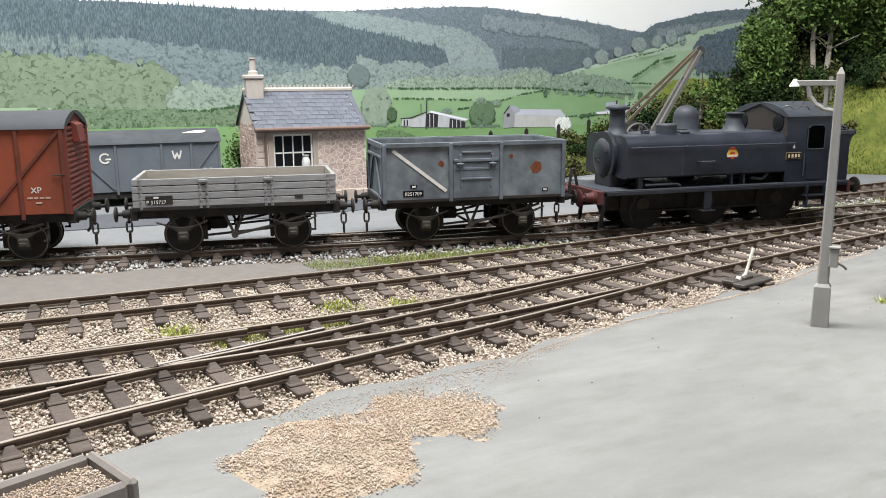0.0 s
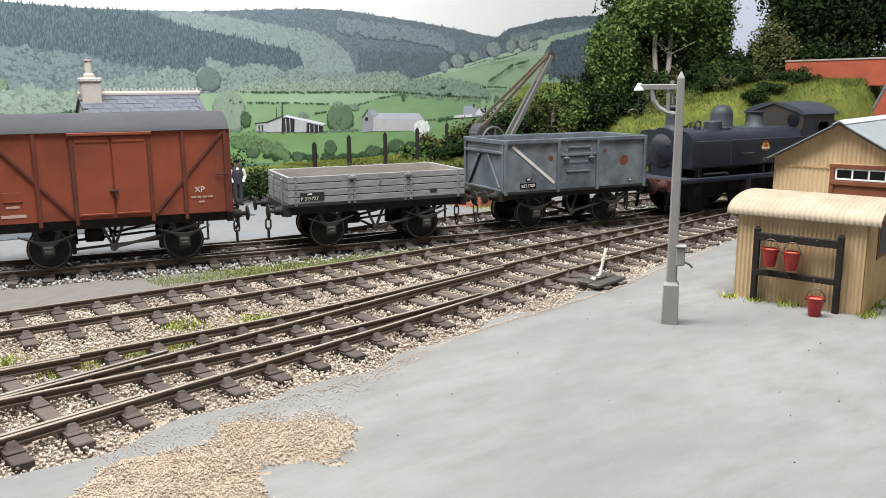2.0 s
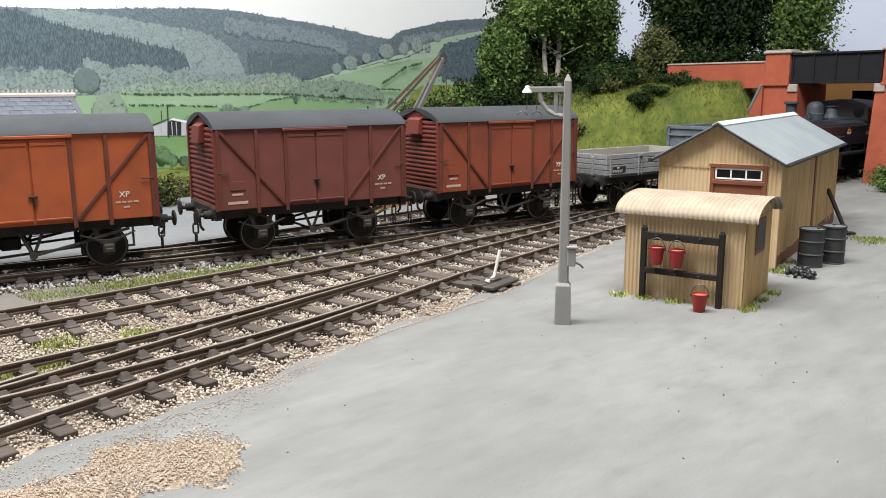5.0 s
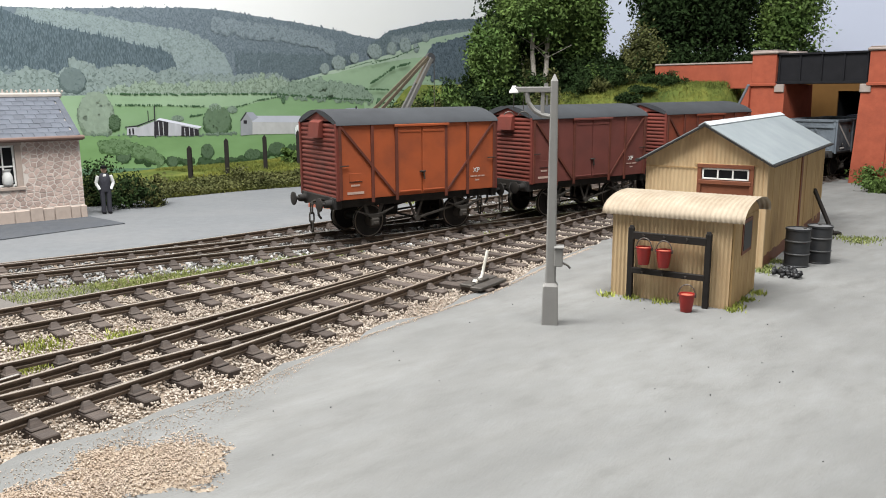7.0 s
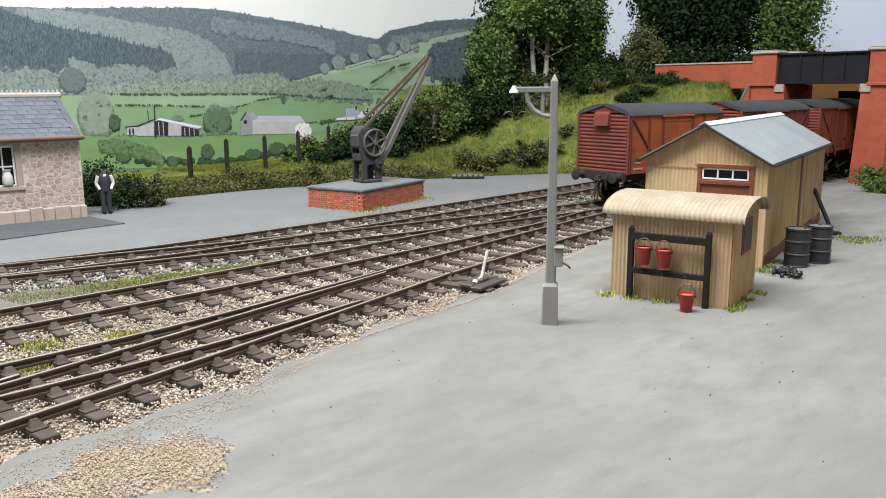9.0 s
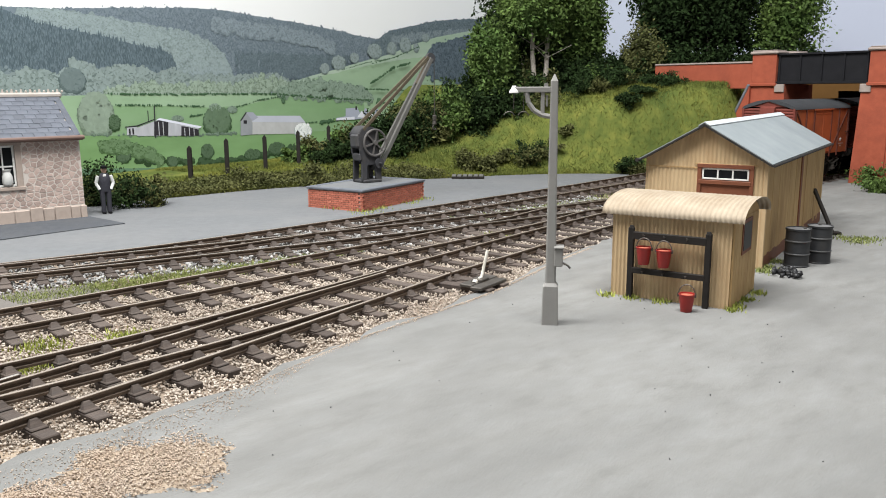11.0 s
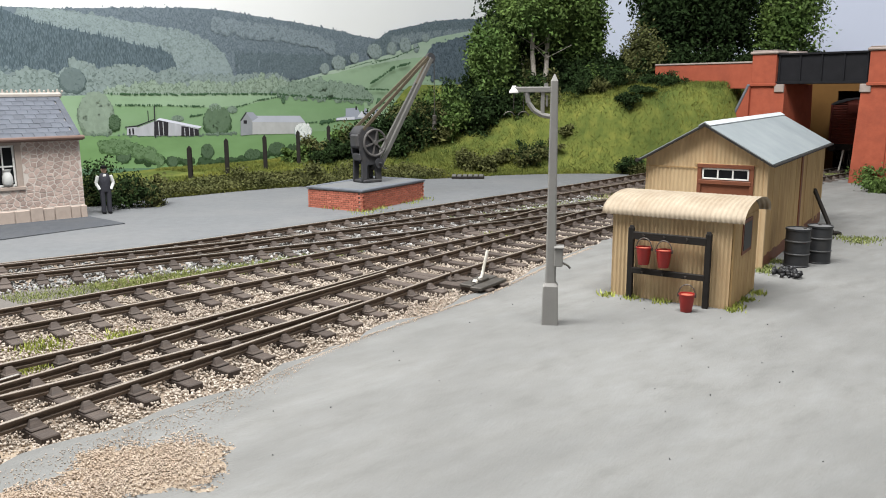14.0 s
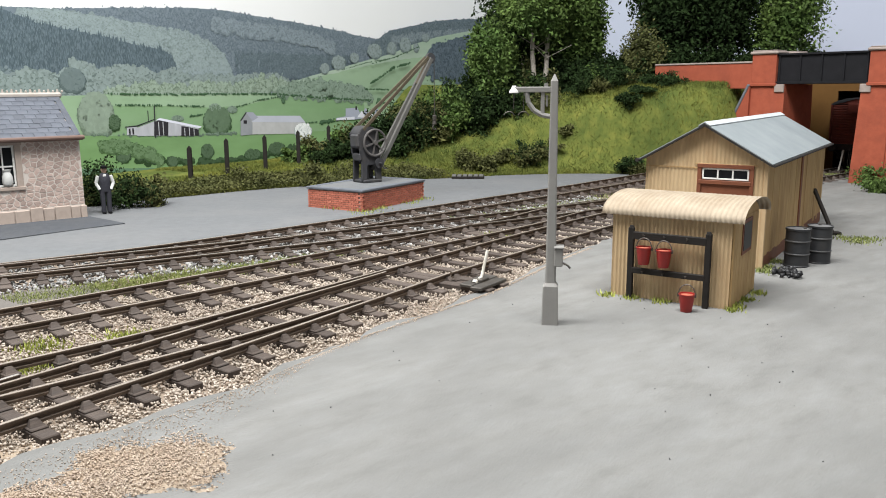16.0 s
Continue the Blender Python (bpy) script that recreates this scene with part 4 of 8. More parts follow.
    side_text("B251709", .13, -1.96, y - .016, H0 + .13, t)
    part("number_panel", Mesh().box(-1.8, -1.62, y - .012, y, H0 + .32, H0 + .41), M_DARK, t)
    bars(t, [(-1.76, -1.66, H0 + .34, H0 + .39)], y - .013, M_WHITE)
    part("number_panel", Mesh().box(1.9, 2.06, y - .012, y, H0 + .12, H0 + .21), M_DARK, t)
    bars(t, [(1.93, 1.97, H0 + .14, H0 + .19), (1.99, 2.03, H0 + .14, H0 + .19)], y - .013, M_WHITE)
    rng = np.random.default_rng(8)
    for cx, cz, r in ((1.72, H0 + .78, .17), (-.95, H0 + .95, .08), (1.0, H0 + 1.1, .06)):
        g = Mesh()
        pts = [(cx + r * rng.uniform(.75, 1.15) * math.cos(a), cz + r * rng.uniform(.8, 1.3) * math.sin(a)) for a in np.linspace(0, 2 * math.pi, 14, endpoint=False)]
        g.prism(pts, y - .006, y)
        part("rust_patch", g, M_RUSTPATCH, t, "brown rust patch")
    return t


def loco(place):
    """A pannier tank engine, chimney towards -x; x = 0 at the front buffer beam, 8.5 at the rear one."""
    t = thing("tank_locomotive", at(0, 0, 0), "weathered black pannier tank steam locomotive running bunker first", "locomotive")
    W = 1.32
    part("footplate", Mesh().box(.05, 8.35, -W, W, 1.16, 1.22, .01), M_LOCOTOP, t)
    for y in (-W, W):
        part("valance", Mesh().box(.1, 8.3, y - .02, y + .02, 1.08, 1.18, .008), M_LOCO, t)
        part("frame_plate", Mesh().box(.2, 8.2, y * .5 - .02, y * .5 + .02, .55, 1.16), M_FRAME, t)
    for x, k in ((0, -1), (8.42, 1)):
        part("buffer_beam", Mesh().box(x - .06, x + .06, -1.25, 1.25, .82, 1.2, .012), M_BEAM, t, "dirty dark red buffer beam")
        for y in (-.87, .87):
            b = Mesh().lathe([(.2, .05), (.2, .09), (.15, .12), (.12, .36), (.07, .37), (.07, .5), (.24, .52), (.25, .56), (.18, .59)], 20, None, Matrix.Translation((x, y, 1.0)) @ Matrix.Rotation(radians(90 * k), 4, "Y"))
            part("buffer", b, M_FRAME if k > 0 else M_BEAM, t)
        c = Mesh().pipe([(x + k * .06, 0, 1), (x + k * .28, 0, 1), (x + k * .33, 0, .92)], .035, 6).pipe([(x + k * .3, -.06, .96), (x + k * .33, -.06, .7), (x + k * .33, .06, .7), (x + k * .3, .06, .96)], .025, 6)
        part("coupling", c, M_RUSTFRAME, t)
        part("vacuum_pipe", Mesh().pipe([(x, .35, 1.1), (x + k * .12, .36, 1.7 if k < 0 else 1.5), (x + k * .2, .37, 1.68 if k < 0 else 1.5), (x + k * .26, .37, 1.2), (x + k * .22, .37, .8)], .045, 8), M_FRAME, t)
    # smokebox and boiler
    R = lambda x: Matrix.Translation((x, 0, 2.08)) @ Matrix.Rotation(radians(90), 4, "Y")
    part("boiler", Mesh().lathe([(.62, 0), (.66, .02), (.66, 5.6)], 32, None, R(.62)), M_LOCO, t)
    part("smokebox_saddle", Mesh().box(.62, 1.6, -.5, .5, 1.2, 1.7, .03), M_LOCO, t)
    d = Mesh().lathe([(.56, 0), (.56, .03), (.48, .08), (.3, .12), (.1, .14)], 28, None, Matrix.Translation((.62, 0, 2.05)) @ Matrix.Rotation(radians(-90), 4, "Y"))
    door = part("smokebox_door", d, M_LOCO, t)
    part("dart", Mesh().tube((.5, 0, 2.05), (.38, 0, 2.05), .04, .04, 8).beam((.42, 0, 2.05), (.42, -.18, 1.95), .03, .03).box(.5, .56, -.45, .45, 2.22, 2.26), M_LOCO, door)
    # pannier tanks: a section with a rounded top
    for k in (-1, 1):
        sec = [(.6, 2.72), (.6, 1.55), (.72, 1.52), (1.22, 1.52), (1.28, 1.57), (1.28, 2.34), (1.265, 2.44), (1.22, 2.54), (1.14, 2.63), (1.03, 2.69), (.9, 2.72)]
        sec = [(k * a, z) for a, z in sec]
        g = Mesh()
        n = len(sec)
        g.v += [(x, a, z) for x in (.72, 6.0) for a, z in sec]
        fs = [tuple(range(n)), tuple(range(n, 2 * n))[::-1]] + [(i, i + n, (i + 1) % n + n, (i + 1) % n) for i in range(n)]
        g.f += [list(f) if k > 0 else list(f)[::-1] for f in fs]
        g.mi += [0] * len(fs)
        tank = part("pannier_tank", g, M_LOCO, t, "", None, 40)
        part("handrail", Mesh().pipe([(.8, k * 1.34, 2.4), (6.25, k * 1.34, 2.4)], .022, 6), M_LOCOTOP, tank)
        for x in (1.1, 2.6, 4.2, 5.8):
            part("rail_knob", Mesh().tube((x, k * 1.27, 2.4), (x, k * 1.34, 2.4), .03, .03, 8), M_LOCOTOP, tank)
        part("tank_step", Mesh().pipe([(3.0, k * 1.28, 1.95), (3.0, k * 1.38, 1.95), (3.5, k * 1.38, 1.95), (3.5, k * 1.28, 1.95)], .025, 6), M_LOCOTOP, tank)
        part("tank_seam", Mesh().box(2.48, 2.52, min(k * 1.28, k * 1.285), max(k * 1.28, k * 1.285), 1.57, 2.34), M_LOCOTOP, tank)
        part("tank_bracket", Mesh().box(1.15, 1.32, k * 1.1 - .08, k * 1.1 + .08, 1.22, 1.54, .02), M_LOCO, t)
        part("reach_rod", Mesh().pipe([(1.35, k * 1.2, 1.32), (2.4, k * 1.2, 1.32), (2.5, k * 1.2, 1.26)], .04, 8), M_LOCOTOP, t)
        for a in (4.2, 4.62):
            part("tank_strut", Mesh().box(a, a + .06, k * 1.1 - .1, k * 1.1 + .1, 1.22, 1.56), M_LOCOTOP, t)
        part("clack_pipe", Mesh().pipe([(4.9, k * 1.15, 1.4), (5.3, k * 1.15, 1.35), (5.5, k * 1.15, 1.5)], .05, 8), M_LOCOTOP, t)
        part("front_step", Mesh().box(3.25, 3.5, k * 1.3 - .03, k * 1.3 + .03, .55, 1.16, .015).box(3.15, 3.6, k * 1.3 - .1, k * 1.3 + .12, .5, .54, .01), M_LOCO, t)
        part("cab_step", Mesh().box(6.75, 6.8, k * 1.3 - .12, k * 1.3 + .03, .45, 1.1, .01).box(7.4, 7.45, k * 1.3 - .12, k * 1.3 + .03, .45, 1.1, .01).box(6.7, 7.5, k * 1.3 - .12, k * 1.3 + .1, .45, .5, .01).box(6.7, 7.5, k * 1.3 - .12, k * 1.3 + .1, .78, .83, .01), M_LOCO, t)
        part("guard_iron", Mesh().beam((.35, k * .7, 1.0), (.25, k * .7, .12), .04, .12), M_LOCO, t)
        part("guard_iron", Mesh().beam((8.1, k * .7, 1.0), (8.2, k * .7, .12), .04, .12), M_LOCO, t)
        part("sand_pipe", Mesh().pipe([(1.25, k * .95, 1.0), (1.1, k * .8, .5), (1.32, k * .72, .08)], .025, 6), M_LOCOTOP, t)
    part("tank_top", Mesh().box(.74, 5.98, -.72, .72, 2.62, 2.735, .02), M_LOCOTOP, t)
    part("tank_front", Mesh().prism([(.74 * math.cos(a), 2.08 + .74 * math.sin(a)) for a in np.linspace(radians(-40), radians(220), 24)], .6, .74, None, Matrix.Rotation(radians(90), 4, "Z") @ Matrix.Scale(-1, 4, (1, 0, 0)) @ Matrix.Scale(-1, 4, (0, 1, 0))), M_LOCO, t)
    ch = Mesh().lathe([(.36, 2.68), (.33, 2.74), (.25, 2.84), (.225, 2.95), (.225, 3.4), (.25, 3.42), (.33, 3.45), (.33, 3.5), (.29, 3.54), (.2, 3.55)], 24, None, Matrix.Translation((1.05, 0, 0)))
    part("chimney", ch, M_LOCOTOP, t)
    part("dome", Mesh().lathe([(.47, 2.72), (.43, 2.76), (.38, 2.84), (.375, 3.18), (.35, 3.31), (.28, 3.43), (.16, 3.5), (.02, 3.52)], 26, None, Matrix.Translation((3.35, 0, 0))), M_LOCOTOP, t)
    part("safety_valve_cover", Mesh().lathe([(.4, 2.72), (.33, 2.8), (.26, 2.95), (.23, 3.2), (.3, 3.24), (.3, 3.27), (.1, 3.28)], 24, None, Matrix.Translation((5.05, 0, 0))), M_LOCOTOP, t)
    part("tank_filler", Mesh().lathe([(.3, 2.7), (.3, 2.98), (.26, 3.02), (.05, 3.03)], 20, None, Matrix.Translation((2.35, -.55, 0))), M_LOCOTOP, t)
    part("tank_vent", Mesh().box(2.75, 3.05, -.75, -.45, 2.72, 2.8, .02).box(1.6, 1.8, -.6, -.4, 2.72, 2.84, .02).pipe([(2.7, -.5, 2.84), (3.1, -.5, 2.84)], .025), M_LOCOTOP, t)
    part("lifting_ring", Mesh().pipe([(1.72 + .13 * math.cos(a), -.5, 2.9 + .13 * math.sin(a)) for a in np.linspace(0, 2 * math.pi, 13)], .03, 6), M_LOCOTOP, t)
    # cab
    for k in (-1, 1):
        y = k * 1.28
        lo, hi = min(y, y - k * .03), max(y, y - k * .03)
        g = Mesh()
        g.box(6.0, 6.7, lo, hi, 1.2, 3.2).box(7.36, 7.62, lo, hi, 1.2, 3.2).box(6.7, 7.36, lo, hi, 2.92, 3.2).box(6.7, 7.36, lo, hi, 1.2, 2.18)
        g.prism([(6.7, 2.92), (6.7, 2.8), (6.82, 2.92)], lo, hi).prism([(7.36, 2.92), (7.24, 2.92), (7.36, 2.8)], lo, hi)
        cs = part("cab_side", g, M_LOCO, t)
        part("cab_door", Mesh().box(6.74, 7.3, min(y, y + k * .02), max(y, y + k * .02), 1.3, 2.16, .008).box(6.8, 7.22, min(y, y + k * .03), max(y, y + k * .03), 1.3, 1.34), M_LOCO, cs)
        part("grab_rail", Mesh().pipe([(7.5, y + k * .05, 1.5), (7.5, y + k * .05, 2.1)], .018, 6).pipe([(6.62, y + k * .05, 1.4), (6.62, y + k * .05, 2.1)], .018, 6), M_LOCOTOP, cs)
        part("window_beading", Mesh().pipe([(6.72, y + k * .02, 2.2), (6.72, y + k * .02, 2.82), (6.82, y + k * .02, 2.91), (7.24, y + k * .02, 2.91), (7.34, y + k * .02, 2.82), (7.34, y + k * .02, 2.2), (6.72, y + k * .02, 2.2)], .018, 6), M_LOCOTOP, cs)
    roofp = [(y, z + .11) for y, z in ((-1.34, 3.06), (-1.3, 3.14), (-1.0, 3.3), (-.6, 3.42), (0, 3.48), (.6, 3.42), (1.0, 3.3), (1.3, 3.14), (1.34, 3.06), (1.28, 3.04), (0, 3.42), (-1.28, 3.04))]
    part("cab_roof", Mesh().prism(roofp[::-1], 5.95, 7.8, None, Matrix.Rotation(radians(90), 4, "Z") @ Matrix.Scale(-1, 4, (1, 0, 0)) @ Matrix.Scale(-1, 4, (0, 1, 0)) @ Matrix.Scale(-1, 4, (0, 0, 1)) @ Matrix.Scale(-1, 4, (0, 0, 1))), M_LOCOTOP, t, "", None, 50)
    fr = Mesh().box(6.0, 6.04, -1.27, 1.27, 2.62, 3.19)
    fr.add([(6.0, -1.27, 3.19), (6.0, 1.27, 3.19), (6.0, .9, 3.43), (6.0, 0, 3.55), (6.0, -.9, 3.43)], [(0, 4, 3, 2, 1)])
    part("cab_front", fr, mat("brown_black", .7, ramp=flat((.022, .017, .015), .2), scale=3), t)
    for y in (-.85, .85):
        part("spectacle_window", Mesh().lathe([(.24, 0), (.24, .03), (.2, .04)], 20, None, Matrix.Translation((6.0, y, 2.98)) @ Matrix.Rotation(radians(-90), 4, "Y")), M_GLASS, t)
    part("cab_back", Mesh().box(7.58, 7.62, -1.27, 1.27, 1.2, 3.2), M_LOCO, t)
    part("cab_floor", Mesh().box(6.0, 7.6, -1.25, 1.25, 1.22, 1.6).box(6.05, 6.4, -.6, .6, 1.6, 2.7, .05), M_DARK, t)
    # bunker with a flared top
    sec = [(7.62, 1.2), (8.3, 1.2), (8.3, 2.3), (8.36, 2.5), (8.46, 2.62), (8.46, 2.7), (7.62, 2.7)]
    part("bunker", Mesh().prism(sec, -1.26, 1.26), M_LOCO, t)
    part("bunker_rim", Mesh().box(7.62, 8.5, -1.3, -1.22, 2.6, 2.74, .02).box(7.62, 8.5, 1.22, 1.3, 2.6, 2.74, .02).box(8.4, 8.5, -1.3, 1.3, 2.6, 2.74, .02), M_LOCOTOP, t)
    rng = np.random.default_rng(2)
    pts = np.column_stack([rng.uniform(7.7, 8.38, 260), rng.uniform(-1.1, 1.1, 260), rng.uniform(2.66, 2.84, 260)])
    cl = cloud("coal", *stones(pts, .05, .11, rng), M_COAL, t)
    # number plate, crest, lamp bracket mark
    pl = part("number_plate", Mesh().box(5.98, 6.52, -1.31, -1.285, 1.92, 2.12, .006), mat("plate_brass", .5, .5, ramp=flat((.3, .24, .14), .15)), t, "small brass-edged number plate")
    part("plate_field", Mesh().box(6.0, 6.5, -1.316, -1.31, 1.94, 2.1), M_DARK, pl)
    bars(pl, [(6.06, 6.11, 1.97, 2.07), (6.17, 6.24, 1.97, 2.07), (6.29, 6.36, 1.97, 2.07), (6.4, 6.46, 1.97, 2.07)], -1.316, mat("plate_digit", .6, ramp=flat((.55, .45, .3), .1)), "plate_bar")
    part("axle_load_disc", Mesh().prism([(6.22, 2.24), (6.32, 2.24), (6.27, 2.34)], -1.286, -1.28), M_WHITE, t)
    cr = part("crest", Mesh().prism([(3.98, 2.04), (4.3, 2.04), (4.34, 2.12), (4.26, 2.26), (4.02, 2.26), (3.94, 2.12)], -1.288, -1.28), M_YELLOW, t, "small yellow and red painted crest")
    part("crest_band", Mesh().box(3.96, 4.32, -1.292, -1.288, 2.06, 2.11), M_WHITE, cr)
    part("crest_shield", Mesh().prism([(4.03, 2.05), (4.14, 1.98), (4.25, 2.05)], -1.29, -1.282).prism([(4.05, 2.13), (4.23, 2.13), (4.21, 2.2), (4.07, 2.2)], -1.291, -1.287).prism([(4.02, 2.26), (4.26, 2.26), (4.2, 2.34), (4.06, 2.32)], -1.29, -1.282), M_CRESTRED, cr)
    # wheels and rods
    # rims in black instead of tread steel: the valance's shadow put into the colour
    wd = wheel_mesh(.7, False, 12, M_FRAME)
    for x in (1.55, 3.75, 6.15):
        w = part("wheelset", wd, None, t, "", at(x, 0, .7))
        WHEELS.append((w, place, x, .7))
    for y in (-.86, .86):
        part("coupling_rod", Mesh().box(1.45, 6.25, y - .03, y + .03, .49, .55, .01), M_FRAME, t)
    part("ash_pan", Mesh().box(4.0, 6.0, -.6, .6, .5, 1.16, .03).box(1.8, 3.6, -.5, .5, .62, 1.16, .03), M_FRAME, t)
    return t

# ---- buildings and yard things ----


def corrugated(w, h, pitch, depth, thick=.02):
    """An upright corrugated sheet in the plane y = 0, from x = 0 to w, ribs upright, facing -y."""
    n = int(w / pitch * 4)
    g = Mesh()
    for i in range(n + 1):
        x = w * i / n
        y = -depth * (.5 + .5 * math.cos(2 * math.pi * i / 4))
        g.v += [(x, y, 0), (x, y, h)]
    for i in range(n):
        k = 2 * i
        g.f.append([k, k + 2, k + 3, k + 1])
        g.mi.append(0)
    return g


def hut():
    """The small lamp hut: corrugated walls, curved corrugated roof, a rack with fire buckets before it."""
    ang = math.degrees(math.atan2(15.82 - 17.16, 5.69 - 3.62))
    t = thing("lamp_hut", at(3.62, 17.16, 0, ang), "small buff corrugated-iron lamp hut with a curved cream roof", "hut")
    L, D, H = 2.47, 2.05, 1.78
    part("front_wall", corrugated(L, H, .085, .03), M_TAN, t, "", None, 80)
    part("wall_core", Mesh().box(0, L, .012, D, 0, H), M_TANSIDE, t)
    side = Mesh().box(L, L + .03, .0, D, 0, H, .006)
    n = 8
    for i in range(n):
        part("side_board", Mesh().box(L + .028, L + .04, D * i / n + .008, D * (i + 1) / n - .008, .02, H, .004), M_TANSIDE, t)
    # curved gable above the side wall
    arc = [(D / 2 - (D / 2) * math.cos(a), H + .29 * math.sin(a)) for a in np.linspace(0, math.pi, 15)]
    R = Matrix.Rotation(radians(90), 4, "Z")
    gx = Mesh()
    gx.v += [(x, y, z) for x in (0, L + .03) for y, z in arc]
    m = len(arc)
    gx.f += [list(range(m))[::-1], list(range(m, 2 * m))] + [[i, i + 1, i + 1 + m, i + m] for i in range(m - 1)] + [[m - 1, 0, m, 2 * m - 1]]
    gx.mi += [0] * len(gx.f)
    part("gable", gx, M_TANSIDE, t)
    part("side_wall", side, M_TANSIDE, t)
    w = part("side_window", Mesh().box(L + .04, L + .06, .62, 1.42, 1.0, 1.72, .006), M_BROWNDOOR, t, "small dark window in a brown frame")
    part("pane", Mesh().box(L + .06, L + .066, .7, 1.34, 1.08, 1.64), M_GLASS, w)
    # roof sheet with corrugations running over the curve
    rg = Mesh()
    nx, na = 116, 18
    x0, x1 = -.2, L + .25
    for i in range(nx + 1):
        x = x0 + (x1 - x0) * i / nx
        c = .018 * math.cos(2 * math.pi * i / 4)
        for a in np.linspace(-.14, math.pi + .14, na):
            rr = D / 2 + .14 + c
            rg.v.append((x, D / 2 - rr * math.cos(a), H + .0 + (.33 + c) * math.sin(a) + .03 * (1 if math.sin(a) > 0 else 1)))
    for i in range(nx):
        for j in range(na - 1):
            k = i * na + j
            rg.f.append([k, k + na, k + na + 1, k + 1])
            rg.mi.append(0)
    part("roof", rg, M_CREAMROOF, t, "curved cream corrugated roof", None, 80)
    # bucket rack, standing in front
    f = thing("bucket_rack", at(3.62, 17.16, 0, ang), "dark creosoted timber rack for fire buckets before the hut", "rack")
    for x in (.46, 2.05):
        part("post", Mesh().box(x - .06, x + .06, -.2, -.1, 0, 1.52, .012).tube((x, -.15, 1.5), (x, -.15, 1.56), .06, .04, 8), M_TIMBERDARK, f)
    part("rail", Mesh().box(.5, 2.02, -.21, -.12, 1.28, 1.44, .012), M_TIMBERDARK, f)
    part("rail", Mesh().box(.5, 2.02, -.21, -.12, .56, .68, .012), M_TIMBERDARK, f)
    for x in (.75, 1.18, 1.65):
        part("hook", Mesh().pipe([(x, -.21, 1.38), (x, -.27, 1.38), (x, -.28, 1.42)], .014, 6).pipe([(x, -.21, .62), (x, -.27, .6), (x, -.28, .64)], .014, 6), M_IRON, f)
    for x, z, dy in ((.78, .79, -.27), (1.2, .77, -.27)):
        bucket(Vector((3.62, 17.16, 0)), ang, x, dy, z)
    bx, by = 4.81, 15.69
    bucket(Vector((bx, by, 0)), ang + 10, 0, 0, 0)
    tufts("hut_grass", [(3.5, 17.0, .0), (3.95, 16.75, 0), (4.5, 16.4, 0), (5.75, 15.75, 0), (5.95, 16.0, 0), (6.3, 16.5, 0), (6.75, 17.1, 0)], .1, 75, M_TUFT, "short grass tufts along the foot of the hut", .1)


BUCKET = None


def bucket(o, ang, x, y, z):
    global BUCKET
    r = radians(ang)
    p = (o.x + x * math.cos(r) - y * math.sin(r), o.y + x * math.sin(r) + y * math.cos(r), o.z + z)
    if BUCKET is None:
        b = thing("fire_bucket", at(*p, ang), "red fire bucket filled with sand, with a wire handle", "bucket", "fire buckets at the hut")
        part("pail", Mesh().lathe([(.105, 0), (.11, .01), (.155, .34), (.165, .35), (.165, .365), (.145, .365), (.14, .33)], 20), M_BUCKET, b)
        part("sand", Mesh().lathe([(.14, .31), (.14, .335), (.06, .35)], 16), M_SAND, b)
        part("handle", Mesh().pipe([(.16 * math.cos(a), 0, .35 + .2 * math.sin(a)) for a in np.linspace(0, math.pi, 11)], .012, 5), M_IRON, b)
        part("lug", Mesh().box(-.18, -.14, -.02, .02, .3, .37).box(.14, .18, -.02, .02, .3, .37), M_IRON, b)
        BUCKET = b
    else:
        copy_thing(BUCKET, at(*p, ang))


def tufts(name, spots, r, n, material, label, h=.14):
    rng = np.random.default_rng(len(spots) * 7 + n)
    pts = np.concatenate([np.column_stack([rng.normal(x, r, n), rng.normal(y, r, n), np.full(n, z)]) for x, y, z in spots])
    ob = cloud(name, *blades(pts, h, .018, rng), material)
    return tagged(ob, label, "grass", kind="stuff")


